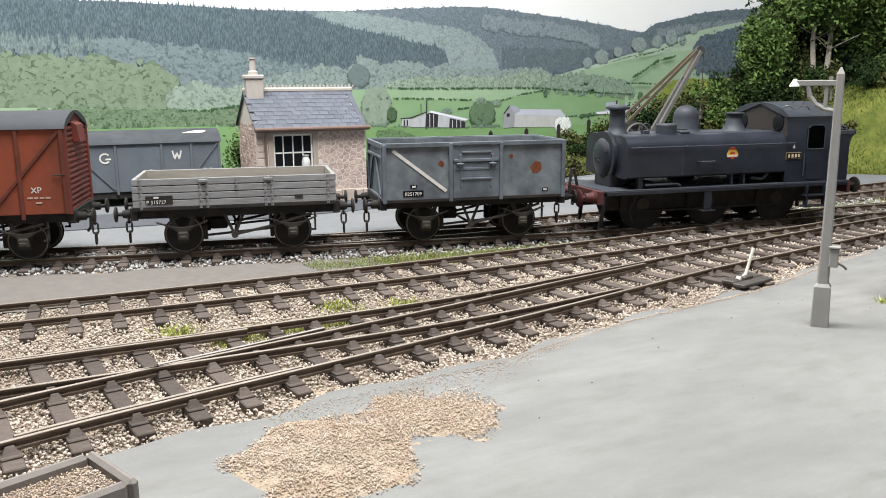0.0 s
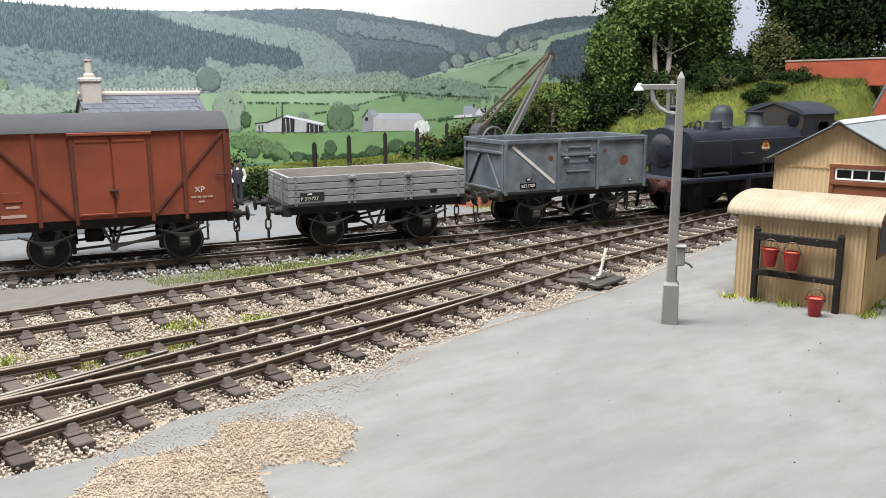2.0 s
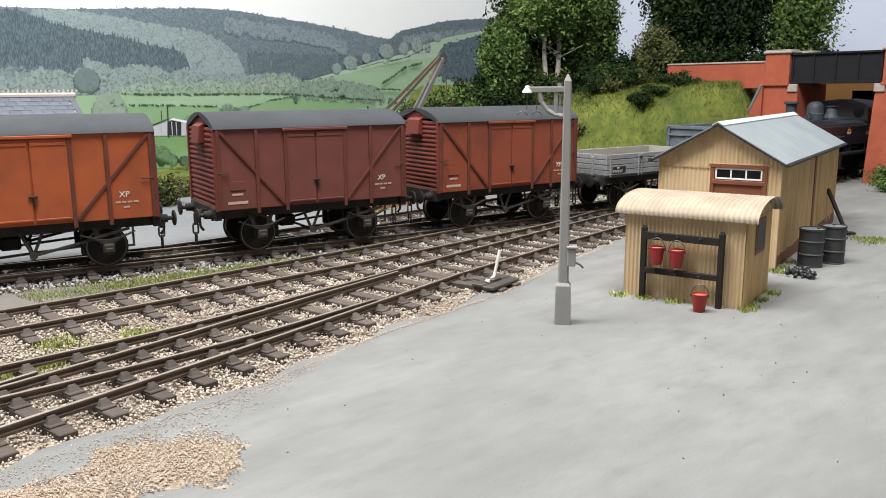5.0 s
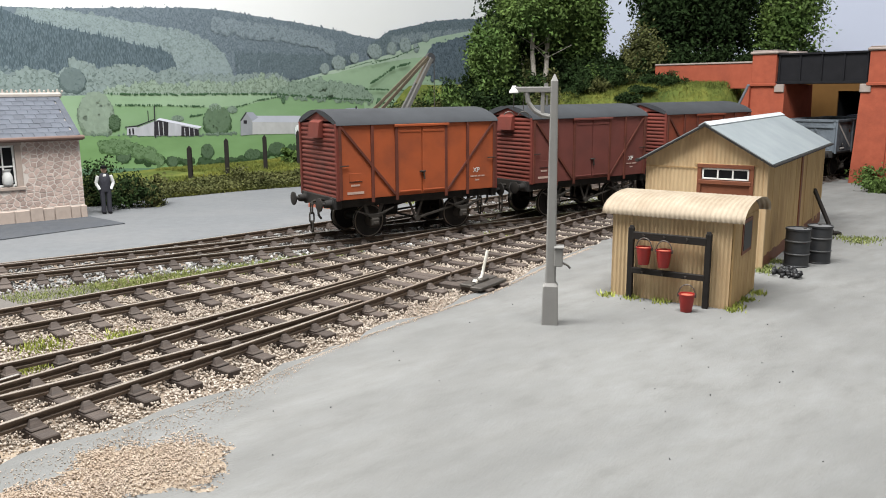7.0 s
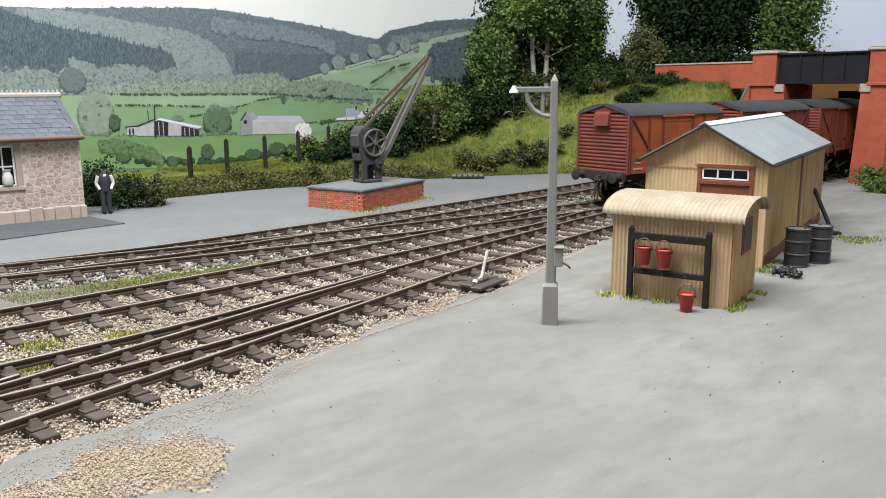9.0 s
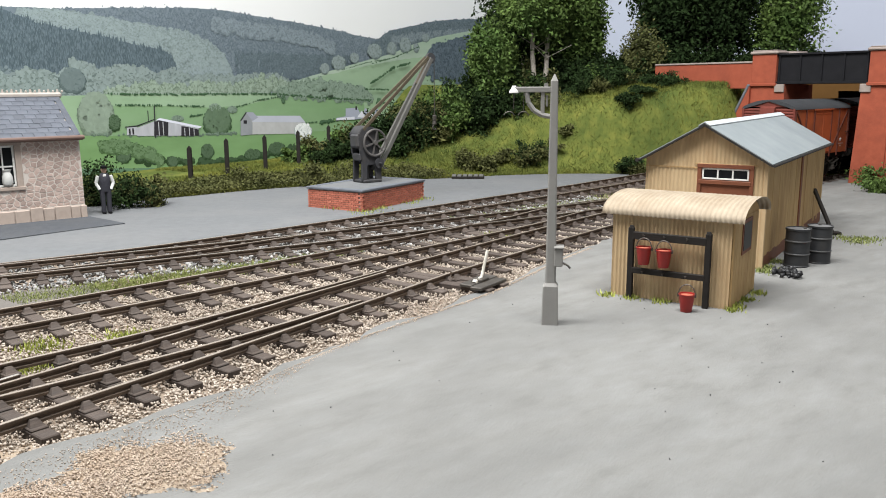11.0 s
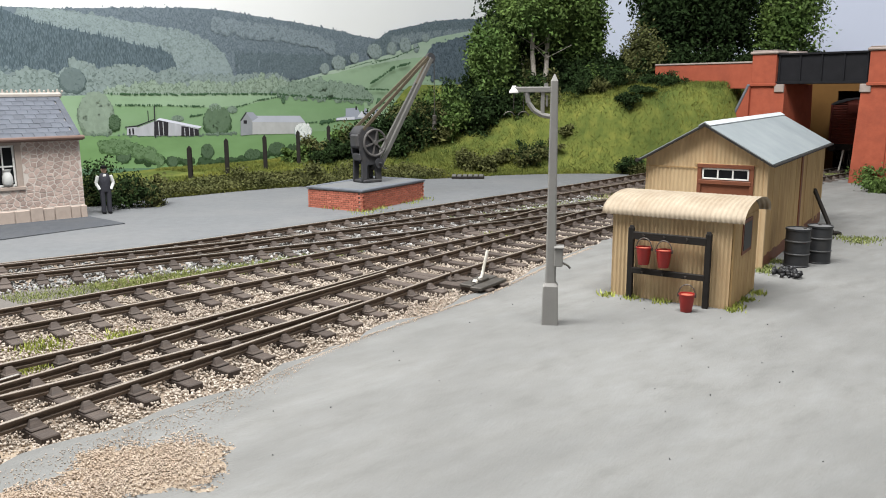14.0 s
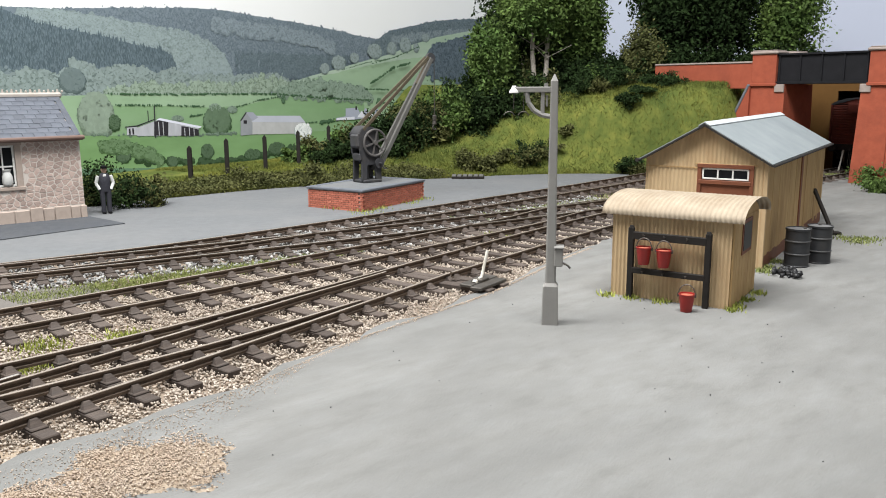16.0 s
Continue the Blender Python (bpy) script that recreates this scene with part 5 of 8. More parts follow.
def shed():
    """The long store: buff gable with a brown door, boarded side, pale sheet roof. x from the near right corner to the left, y back."""
    t = thing("store_shed", at(7.73, 19.48, 0, 57), "buff corrugated store shed with a pale grey pitched roof", "shed")
    # local: x along the long side, y to the left
    L, W, H, RZ = 8.6, 2.96, 2.66, 3.5
    part("front_wall", Mesh().box(0, .04, 0, W, 0, H), M_TAN, t)
    sheet = Mesh()
    n = int(W / .1) * 4
    for i in range(n + 1):
        y = W * i / n
        top = H + (RZ - H) * (1 - abs(y - W / 2) / (W / 2)) - .02
        x = -.004 - .022 * (.5 + .5 * math.cos(2 * math.pi * i / 4))
        lo = 0 if not .34 < y < 1.6 else 2.46
        sheet.v += [(x, y, lo), (x, y, top)]
    for i in range(n):
        k = 2 * i
        sheet.f.append([k, k + 1, k + 3, k + 2])
        sheet.mi.append(0)
    part("gable_sheet", sheet, M_TAN, t, "", None, 80)
    part("sheet_lap", Mesh().box(-.036, -.028, 1.62, W, 2.4, 2.425).box(-.05, -.026, .2, 1.7, 2.5, 2.53, .005), M_TANSIDE, t)
    gab = Mesh()
    gab.add([(.0, 0, H), (.0, W, H), (.0, W / 2, RZ), (.04, 0, H), (.04, W, H), (.04, W / 2, RZ)], [(0, 2, 1), (3, 4, 5), (0, 3, 5, 2), (1, 2, 5, 4)])
    part("gable", gab, M_TAN, t)
    d = part("door", Mesh().box(-.02, .0, .34, 1.58, 0, 2.46, .005).box(-.05, -.02, .28, .38, 0, 2.5, .008).box(-.05, -.02, 1.54, 1.64, 0, 2.5, .008).box(-.06, -.02, .28, 1.64, 2.42, 2.52, .008).box(-.06, -.02, .34, 1.6, 2.02, 2.12, .008), M_BROWNDOOR, t, "brown double door with a glazed fanlight")
    fl = part("fanlight", Mesh().box(-.035, -.02, .4, 1.52, 2.14, 2.18, .004).box(-.035, -.02, .4, 1.52, 2.38, 2.42, .004).box(-.035, -.02, .4, .44, 2.14, 2.42, .004).box(-.035, -.02, .76, .8, 2.14, 2.42, .004).box(-.035, -.02, 1.12, 1.16, 2.14, 2.42, .004).box(-.035, -.02, 1.48, 1.52, 2.14, 2.42, .004), M_WINWHITE, d, "white glazing bars")
    for y in (.44, .8, 1.16):
        part("pane", Mesh().box(-.027, -.022, y, y + .32, 2.18, 2.38), M_GLASS, d)
    part("side_core", Mesh().box(.04, L, .02, W, 0, H), M_TIMBERDARK, t)
    rng = np.random.default_rng(4)
    x = .0
    while x < L:
        w = rng.uniform(.2, .5)
        x1 = min(x + w, L)
        if x1 - x > .05:
            gap = .013 if rng.uniform() < .45 else .003
            part("side_board", Mesh().box(x + gap, x1 - gap, -.02 - rng.uniform(0, .012), .03, .3 if x < 5.2 else .2, H, .006), M_TANSIDE, t)
        x = x1
    part("plinth", Mesh().box(.0, L, -.03, .03, 0, .34, .008), M_BROWNDOOR, t, "brown-stained base board")
    part("side_post", Mesh().box(4.35, 4.6, -.06, .0, .3, H - .05, .01), M_BROWNDOOR, t)
    part("corner_post", Mesh().box(-.05, .05, -.05, .05, 0, H, .01), M_TAN, t)
    part("back_wall", Mesh().box(L, L + .04, 0, W, 0, H).add([(L + .04, 0, H), (L + .04, W, H), (L + .04, W / 2, RZ), (L, 0, H), (L, W, H), (L, W / 2, RZ)], [(0, 1, 2), (3, 5, 4), (0, 2, 5, 3), (1, 4, 5, 2)]), M_TANSIDE, t)
    ov = .16
    for k in (0, 1):
        y0, y1 = (W / 2, -ov) if k == 0 else (W / 2, W + ov)
        z1 = H - (RZ - H) * ov / (W / 2)
        rf = Mesh()
        q = [(-.2, y0, RZ + .02), (-.2, y1, z1 + .02), (L + .2, y1, z1 + .02), (L + .2, y0, RZ + .02)]
        lowq = [(a, b, c - .035) for a, b, c in q]
        fs = [(0, 1, 2, 3), (7, 6, 5, 4), (0, 4, 5, 1), (1, 5, 6, 2), (2, 6, 7, 3), (3, 7, 4, 0)]
        rf.add(q + lowq, fs if k == 0 else [f[::-1] for f in fs])
        part("roof_slope", rf, M_GREYROOF, t, "pale grey sheet roof slope")
        eg = Mesh()
        for i in range(60):
            f = (i + .5) / 60
            yy, zz = y0 + (y1 - y0) * f, RZ + (z1 - RZ) * f
            eg.box(-.21, -.16, yy - .014, yy + .012, zz - .06, zz - .005)
        part("roof_edge", eg, M_FRAME, t)
    part("ridge_cap", Mesh().prism([(-.14, -.05), (0, .03), (.14, -.05), (.14, -.03), (0, .055), (-.14, -.03)][::-1], -.22, L + .22, None, Matrix.Translation((0, W / 2, RZ)) @ Matrix.Rotation(radians(90), 4, "Z") @ Matrix.Rotation(radians(180), 4, "Z")), mat("ridge_white", .6, ramp=flat((.5, .53, .55), .06)), t)
    part("gutter", Mesh().pipe([(-.2, -ov - .04, H - .12), (L + .2, -ov - .04, H - .12)], .035, 8), M_FRAME, t)
    part("barge_bolt", Mesh().tube((-.3, W + ov, H - .1), (-.18, W + ov, H - .1), .05, .05, 8), M_FRAME, t)
    # drums, prop and coal scraps by the side
    dr = thing("oil_drum", at(8.78, 19.9, 0), "black steel oil drum standing beside the shed", "oil drum", "drums by the shed")
    part("barrel", Mesh().lathe([(.29, 0), (.305, .01), (.305, .03), (.29, .04), (.29, .3), (.305, .31), (.305, .33), (.29, .34), (.29, .62), (.305, .63), (.305, .65), (.29, .66), (.29, .9), (.305, .91), (.305, .95), (.285, .95), (.28, .92)], 26), M_DRUM, dr)
    part("lid", Mesh().lathe([(.28, .915), (.28, .93)], 24), mat("dusty_lid", .7, ramp=flat((.13, .13, .132), .2), scale=6, mix=.5, scale2=4, dark=(.06, .06, .06)), dr, "dusty grey lid")
    for z in (.32, .64):
        part("hoop", Mesh().lathe([(.296, z - .012), (.309, z - .008), (.309, z + .008), (.296, z + .012)], 26), mat("worn_hoop", .6, .2, ramp=flat((.12, .118, .115), .2), scale=8), dr, "worn pale hoop")
    part("bung", Mesh().tube((.16, 0, .93), (.16, 0, .96), .04, .04, 10), M_IRON, dr)
    copy_thing(dr, at(9.5, 20.3, 0, 70))
    solo("timber_prop", Mesh().beam((11.7, 24.2, .06), (11.55, 25.3, 1.25), .1, .1, None, .012).box(11.5, 11.95, 24.1, 24.35, 0, .09, .02), M_TIMBERDARK, at(0, 0, 0), "dark timber prop leaning against the shed side", "prop")
    rng = np.random.default_rng(6)
    n = 40
    pts = np.column_stack([rng.normal(8.1, .13, n), rng.normal(18.85, .22, n), rng.uniform(.03, .12, n)])
    ob = cloud("scrap_heap", *stones(pts, .05, .14, rng), M_COAL)
    tagged(ob, "small heap of black scrap iron by the shed corner", "scrap", kind="stuff")
    tufts("shed_grass", [(7.7, 19.2, 0), (7.95, 19.6, 0), (8.4, 20.3, 0)], .12, 120, M_VERGE, "short grass at the foot of the shed", .1)


def lamp():
    t = thing("yard_lamp", at(2.0, 14.92, 0, -8), "grey cast-concrete yard lamp post with a short bracket arm", "lamp post")
    v = Mesh()

    def taper(z0, z1, a, b, ch):
        g = []
        for z, h in ((z0, a), (z1, b)):
            c = h * ch
            g += [(-h + c, -h, z), (h - c, -h, z), (h, -h + c, z), (h, h - c, z), (h - c, h, z), (-h + c, h, z), (-h, h - c, z), (-h, -h + c, z)]
        return g, [(i, (i + 1) % 8, (i + 1) % 8 + 8, i + 8) for i in range(8)] + [tuple(range(8))[::-1], tuple(range(8, 16))]
    part("base", Mesh().add(*taper(0, .74, .155, .14, .12)).add(*taper(.74, .8, .14, .1, .2)), M_LAMPPOST, t)
    part("column", Mesh().add(*taper(.76, 4.5, .1, .066, .3)).add(*taper(4.5, 4.62, .066, .01, .3)), M_LAMPPOST, t)
    arm = Mesh().box(-.72, -.04, -.045, .045, 4.3, 4.4, .012)
    arm.pipe([(-.5, 0, 4.3), (-.46, 0, 4.12), (-.36, 0, 3.98), (-.22, 0, 3.9), (-.06, 0, 3.87)], .045, 8)
    arm.box(-.24, -.17, -.03, .03, 3.92, 4.32, .01)
    part("bracket_arm", arm, M_LAMPPOST, t)
    part("lamp_head", Mesh().lathe([(.03, .1), (.05, .06), (.09, .0), (.09, -.03)], 14, None, Matrix.Translation((-.72, 0, 4.32))), M_WINWHITE, t)
    part("lamp_chain", Mesh().pipe([(-.72, 0, 4.28), (-.73, 0, 4.0)], .008, 4).pipe([(-.55, 0, 4.3), (-.55, 0, 3.98)], .006, 4).pipe([(-.81 + .1 * math.cos(a), 0, 3.86 + .1 * math.sin(a)) for a in np.linspace(.3, 2.8, 7)], .01, 4).pipe([(-.55 + .1 * math.cos(a), 0, 3.86 + .1 * math.sin(a)) for a in np.linspace(.3, 2.8, 7)], .01, 4), M_IRON, t)
    part("pulley", Mesh().tube((-.15, -.03, 4.43), (-.15, .03, 4.43), .04, .04, 10).pipe([(-.13, 0, 4.25), (-.13, 0, 4.05)], .02, 6), M_LAMPPOST, t)
    b = part("winch_box", Mesh().box(.06, .22, -.14, .1, 1.12, 1.46, .02).box(.05, .24, -.16, .12, 1.46, 1.5, .01), M_LAMPPOST, t)
    part("winch_handle", Mesh().pipe([(.2, -.1, 1.2), (.3, -.12, 1.16), (.36, -.12, 1.1)], .02, 6), M_IRON, b)


def weigh_house():
    """Stone weigh house: x along the front to the left, y to the back."""
    t = thing("weigh_house", at(-12.6, 28.42, 0, math.degrees(math.atan2(.6479, .7617))), "pink rubble-stone weigh house with a slate roof and a tall chimney", "house")
    # local: x = 0 at the right front corner, house from x = -L to 0, y from 0 (front) to D
    L, D, H, RZ = 4.15, 4.0, 2.95, 4.16
    f = Mesh().box(-L, -3.55, 0, .3, 0, H).box(-2.08, 0, 0, .3, 0, H).box(-3.55, -2.08, 0, .3, 0, 1.25).box(-3.55, -2.08, 0, .3, 2.62, H)
    front = part("front_wall", f, M_MORTAR, t)
    left = part("side_wall", Mesh().box(-L, -L + .3, .3, D, 0, H).add([(-L, 0, H), (-L, D, H), (-L, D / 2, RZ), (-L + .3, 0, H), (-L + .3, D, H), (-L + .3, D / 2, RZ)], [(0, 2, 1), (3, 4, 5), (0, 3, 5, 2), (1, 2, 5, 4)]), M_MORTAR, t)
    part("side_wall", Mesh().box(-.3, 0, .3, D, 0, H).add([(0, 0, H), (0, D, H), (0, D / 2, RZ), (-.3, 0, H), (-.3, D, H), (-.3, D / 2, RZ)], [(0, 1, 2), (3, 5, 4), (0, 2, 5, 3), (1, 4, 5, 2)]), M_MORTAR, t)
    part("back_wall", Mesh().box(-L + .3, -.3, D - .3, D, 0, H), M_MORTAR, t)
    part("inside", Mesh().box(-L + .35, -.35, 1.6, 1.65, 0, H), M_DARK, t)
    rng = random.Random(11)

    def rubble(parent, place, length, z0, z1, holes):
        """Irregular rubble: many-sided stones set in mortar; place(a, b, z) gives the wall's frame."""
        pts, row, z = [], 0, z0 - .1
        while z < z1 + .2:
            x = -.2 + (row % 2) * .14
            while x < length + .3:
                pts.append((x + rng.uniform(-.06, .06), z + rng.uniform(-.035, .035)))
                x += rng.uniform(.17, .32)
            z += .13
            row += 1
        for px, pz in pts:
            if not (0 < px < length and z0 < pz < z1) or any(a - .03 < px < b + .03 and c - .02 < pz < e + .02 for a, b, c, e in holes):
                continue
            poly = [(0, z0), (length, z0), (length, z1), (0, z1)]
            for qx, qz in pts:
                nx, nz = qx - px, qz - pz
                d = math.hypot(nx, nz)
                if d < 1e-6 or d > .8:
                    continue
                nx, nz = nx / d, nz / d
                lim, out = d / 2 - .015, []
                for (ax, az), (bx, bz) in zip(poly, poly[1:] + poly[:1]):
                    da, db = (ax - px) * nx + (az - pz) * nz - lim, (bx - px) * nx + (bz - pz) * nz - lim
                    if da <= 0:
                        out.append((ax, az))
                    if da * db < 0:
                        k = da / (da - db)
                        out.append((ax + (bx - ax) * k, az + (bz - az) * k))
                poly = out
                if len(poly) < 3:
                    break
            poly = [(min(max(a, .01), length - .01), c) for a, c in poly]
            n = len(poly)
            if n < 3:
                continue
            cx, cz, o = sum(a for a, c in poly) / n, sum(c for a, c in poly) / n, rng.uniform(.006, .016)
            g = Mesh()
            g.add([place(a, .005, c) for a, c in poly] + [place(cx + (a - cx) * .93, -o, cz + (c - cz) * .92) for a, c in poly],
                  [(i, (i + 1) % n, (i + 1) % n + n, i + n) for i in range(n)] + [tuple(range(n, 2 * n))])
            part("stone", g, M_STONEWALL, parent, "", None, 0)
    rubble(front, lambda a, b, z: (a - L + .26, b, z), L - .26, .5, H - .02, [(.1, 2.05, 1.1, 2.86)])
    rubble(left, lambda a, b, z: (-L + b, D - a, z), D - .3, .5, H + .05, [])
    # plinth, quoins and window dressings
    x = -L - .06
    while x < .05:
        w = min(rng.uniform(.3, .55), .06 - x)
        part("plinth_stone", Mesh().box(x + .01, x + w - .01, -.07, .02, 0, rng.uniform(.42, .5), .02), M_DRESSED, front)
        x += w
    z = .5
    while z < H - .1:
        h = rng.uniform(.22, .34)
        part("quoin", Mesh().box(-L - .03, -L + rng.uniform(.2, .3), -.035, .03, z + .01, min(z + h, H) - .01, .015), M_DRESSED, front)
        z += h
    part("window_surround", Mesh().box(-3.75, -3.55, -.03, .1, 1.25, 2.62, .012).box(-2.08, -1.88, -.03, .1, 1.25, 2.62, .012).box(-3.78, -1.85, -.035, .1, 2.62, 2.84, .012).box(-3.8, -1.83, -.06, .1, 1.13, 1.25, .015), M_DRESSED, front, "dressed stone surround")
    w = part("window", Mesh().box(-3.55, -3.49, .06, .12, 1.25, 2.62, .006).box(-2.14, -2.08, .06, .12, 1.25, 2.62, .006).box(-3.55, -2.08, .06, .12, 2.55, 2.62, .006).box(-3.55, -2.08, .06, .12, 1.25, 1.32, .006), M_WINWHITE, t, "white-painted multi-pane window")
    gb = Mesh()
    for i in (1, 2, 3):
        xx = -3.55 + 1.47 * i / 4
        gb.box(xx - .022, xx + .022, .07, .11, 1.3, 2.58)
    gb.box(-3.5, -2.1, .07, .11, 1.9, 1.95)
    part("glazing_bar", gb, M_WINWHITE, w)
    for i in range(4):
        for j in range(2):
            a = -3.55 + 1.47 * i / 4
            part("pane", Mesh().box(a + .02, a + 1.47 / 4 - .02, .095, .1, 1.3 + .62 * j, 1.92 + .62 * j), M_GLASS, w)
    part("white_jug", Mesh().lathe([(.14, 1.32), (.17, 1.4), (.16, 1.6), (.1, 1.75), (.13, 1.82), (.05, 1.83)], 16, None, Matrix.Translation((-2.35, .05, 0))), M_NET, w, "white crock standing behind the glass")
    # roof: slates in courses
    ov, sl = .18, math.hypot(D / 2, RZ - H)
    base = Mesh()
    for k in (0, 1):
        y1, z1 = (-ov, H - ov * (RZ - H) / (D / 2)) if k == 0 else (D + ov, H - ov * (RZ - H) / (D / 2))
        q = [(-L - .1, D / 2, RZ), (-L - .1, y1, z1), (0, y1, z1), (0, D / 2, RZ)]
        lowq = [(a, b, c - .05) for a, b, c in q]
        fs = [(0, 1, 2, 3), (7, 6, 5, 4), (0, 4, 5, 1), (1, 5, 6, 2), (2, 6, 7, 3), (3, 7, 4, 0)]
        base.add(q + lowq, fs if k == 0 else [i[::-1] for i in fs])
    roof = part("roof", base, M_SLATE, t, "blue-grey slate roof")
    slate = Mesh().box(-.17, .17, -.2, .2, 0, .018, .004).data("slate", 0)
    slate.materials.append(M_SLATE)
    tilt = math.degrees(math.atan2(RZ - H, D / 2))
    n = 9
    for i in range(n):
        fy = -ov + (D / 2 + ov) * (i + .45) / n
        z = H + (RZ - H) * fy / (D / 2) + .03
        for j in range(13):
            x = -L - .1 + .35 * (j + (.5 if i % 2 else 0)) + .17
            if x < -.1:
                part("slate", slate, None, roof, "", at(x, fy, z + rng.uniform(0, .012), rng.uniform(-1.5, 1.5), tilt - 2))
    part("verge", Mesh().beam((-.09, -ov, H - ov * (RZ - H) / (D / 2) + .05), (-.09, D / 2, RZ + .05), .2, .02, None, .004), M_SLATE, roof)
    rd = Mesh().beam((-L - .12, D / 2, RZ + .06), (.12, D / 2, RZ + .06), .22, .2, None, .06)
    ridge = part("ridge", rd, M_RIDGE, roof, "pale clay ridge tiles with a crest")
    for i in range(26):
        x = -L + .55 + 3.75 * i / 25
        t2 = Mesh().box(x - .035, x + .035, D / 2 - .03, D / 2 + .03, RZ + .15, RZ + .24, .02) if i % 2 else Mesh().tube((x, D / 2, RZ + .14), (x, D / 2, RZ + .28), .045, .03, 8)
        part("crest_tile", t2, M_RIDGE, roof)
    part("gutter", Mesh().pipe([(-L - .1, -ov - .07, H - .14), (.1, -ov - .07, H - .14)], .075, 10), M_GUTTER, t, "brown gutter")
    part("fascia", Mesh().box(-L - .08, .08, -ov, -ov + .04, H - .24, H - .06, .006), M_GUTTER, t)
    part("downpipe", Mesh().pipe([(-L + .3, -ov - .05, H - .18), (-L + .3, -.1, H - .4), (-L + .3, -.1, .1)], .04, 8), M_GUTTER, t)
    c = part("chimney", Mesh().box(-L - .02, -L + .62, D / 2 - .5, D / 2 + .1, H + .7, RZ + .46, .02), M_RIDGE, t, "pale stone chimney stack")
    part("chimney_cap", Mesh().box(-L - .07, -L + .67, D / 2 - .55, D / 2 + .15, RZ + .46, RZ + .64, .05), M_RIDGE, c)
    part("chimney_pot", Mesh().lathe([(.2, 0), (.19, .1), (.13, .16), (.12, .55), (.15, .58), (.15, .64), (.1, .64)], 16, None, Matrix.Translation((-L + .3, D / 2 - .2, RZ + .64))), M_RIDGE, c, "pale clay chimney pot")


def crane():
    """Hand crane on a brick base."""
    A, B, C = Vector((-5.13, 31.41)), Vector((-2.93, 29.26)), Vector((-.71, 32.9))
    ang = math.degrees(math.atan2(C.y - B.y, C.x - B.x))
    b = thing("crane_plinth", at(B.x, B.y, 0, ang), "red brick crane plinth with a dark stone top", "plinth")
    L, W, H = 4.1, 2.55, .72
    body = part("core", Mesh().box(.02, L - .02, .02, W - .02, 0, H), M_BRICKMORTAR, b)
    br = Mesh().box(0, .215, -.012, .09, 0, .065, .005).data("brick", 0)
    br2 = Mesh().box(0, .1, -.012, .09, 0, .065, .005).data("brick", 0)
    for d in (br, br2):
        d.materials.append(M_BRICKRED)
    for face, length, place in ((0, L, lambda a, z: at(a, 0, z)), (1, W, lambda a, z: at(0, W - a, z, -90))):
        for i in range(9):
            z = .005 + i * .077
            x = 0 if i % 2 else -.11
            while x < length - .05:
                if x >= 0 and x + .215 <= length:
                    part("brick", br, None, body, "", place(x, z))
                else:
                    part("brick", br2, None, body, "", place(max(x, length - .1 if x > 0 else 0), z))
                x += .226
    part("coping", Mesh().box(-.05, L + .05, -.05, .2, H, H + .09, .02).box(-.05, L + .05, W - .2, W + .05, H, H + .09, .02).box(-.05, .2, .2, W - .2, H, H + .09, .02).box(L - .2, L + .05, .2, W - .2, H, H + .09, .02), M_COPING, b, "dark blue-grey coping")
    part("top_slab", Mesh().box(.2, L - .2, .2, W - .2, H, H + .07), M_ASPHALT, b)
    tufts("plinth_weeds", [(B.x + .1, B.y - .1, .03), (B.x - 1, B.y + .85, .03), (B.x + .6, B.y + .75, .03), (B.x + 1.5, B.y + 2.2, .03), (B.x + 2, B.y + 3.2, .03)], .28, 70, M_TUFT, "yellow-green weeds round the crane plinth", .12)
    c = thing("yard_crane", at(-3.0, 32.1, H + .07, 38), "dark iron hand crane with a long timber jib", "crane")
    part("pedestal", Mesh().box(-.42, .42, -.42, .42, 0, .12, .03), M_CRANE, c)
    for y in (-.3, .3):
        part("cheek_frame", Mesh().prism([(-.45, .1), (-.25, .1), (-.2, .7), (.15, .7), (.2, .1), (.45, .1), (.42, .9), (.3, 1.35), (.35, 1.9), (.1, 2.15), (-.35, 2.15), (-.55, 1.9), (-.5, 1.2), (-.42, .9)][::-1], y - .05, y + .05), M_CRANE, c)
    part("mast", Mesh().tube((-.1, 0, .1), (-.1, 0, 2.1), .16, .14, 14), M_CRANE, c)
    part("drum_cover", Mesh().tube((-.15, -.32, 1.8), (-.15, .32, 1.8), .4, .4, 18).box(-.6, -.3, -.3, .3, 1.35, 1.9, .08).box(-.5, .4, -.28, .28, .85, 1.15, .05), M_CRANE, c)
    wh = Mesh()
    ring = [(.12 + .5 * math.cos(a), -.42, 1.55 + .5 * math.sin(a)) for a in np.linspace(0, 2 * math.pi, 25)]
    wh.pipe(ring, .045, 8).tube((.12, -.5, 1.55), (.12, -.3, 1.55), .09, .09, 12)
    for i in range(6):
        a = math.pi / 3 * i + .3
        wh.beam((.12, -.42, 1.55), (.12 + .48 * math.cos(a), -.42, 1.55 + .48 * math.sin(a)), .05, .06)
    part("gear_wheel", wh, mat("worn_iron", .5, .5, ramp=flat((.16, .15, .145), .15)), c, "large spoked gear wheel")
    part("crank", Mesh().tube((.3, -.6, .75), (.3, .3, .75), .04, .04, 8).tube((.3, -.46, .75), (.3, -.4, .75), .2, .2, 16).pipe([(.3, -.55, .75), (.42, -.58, .55), (.42, -.75, .55)], .03, 6), M_CRANE, c)
    tip = Vector((3.15, 0, 4.80))
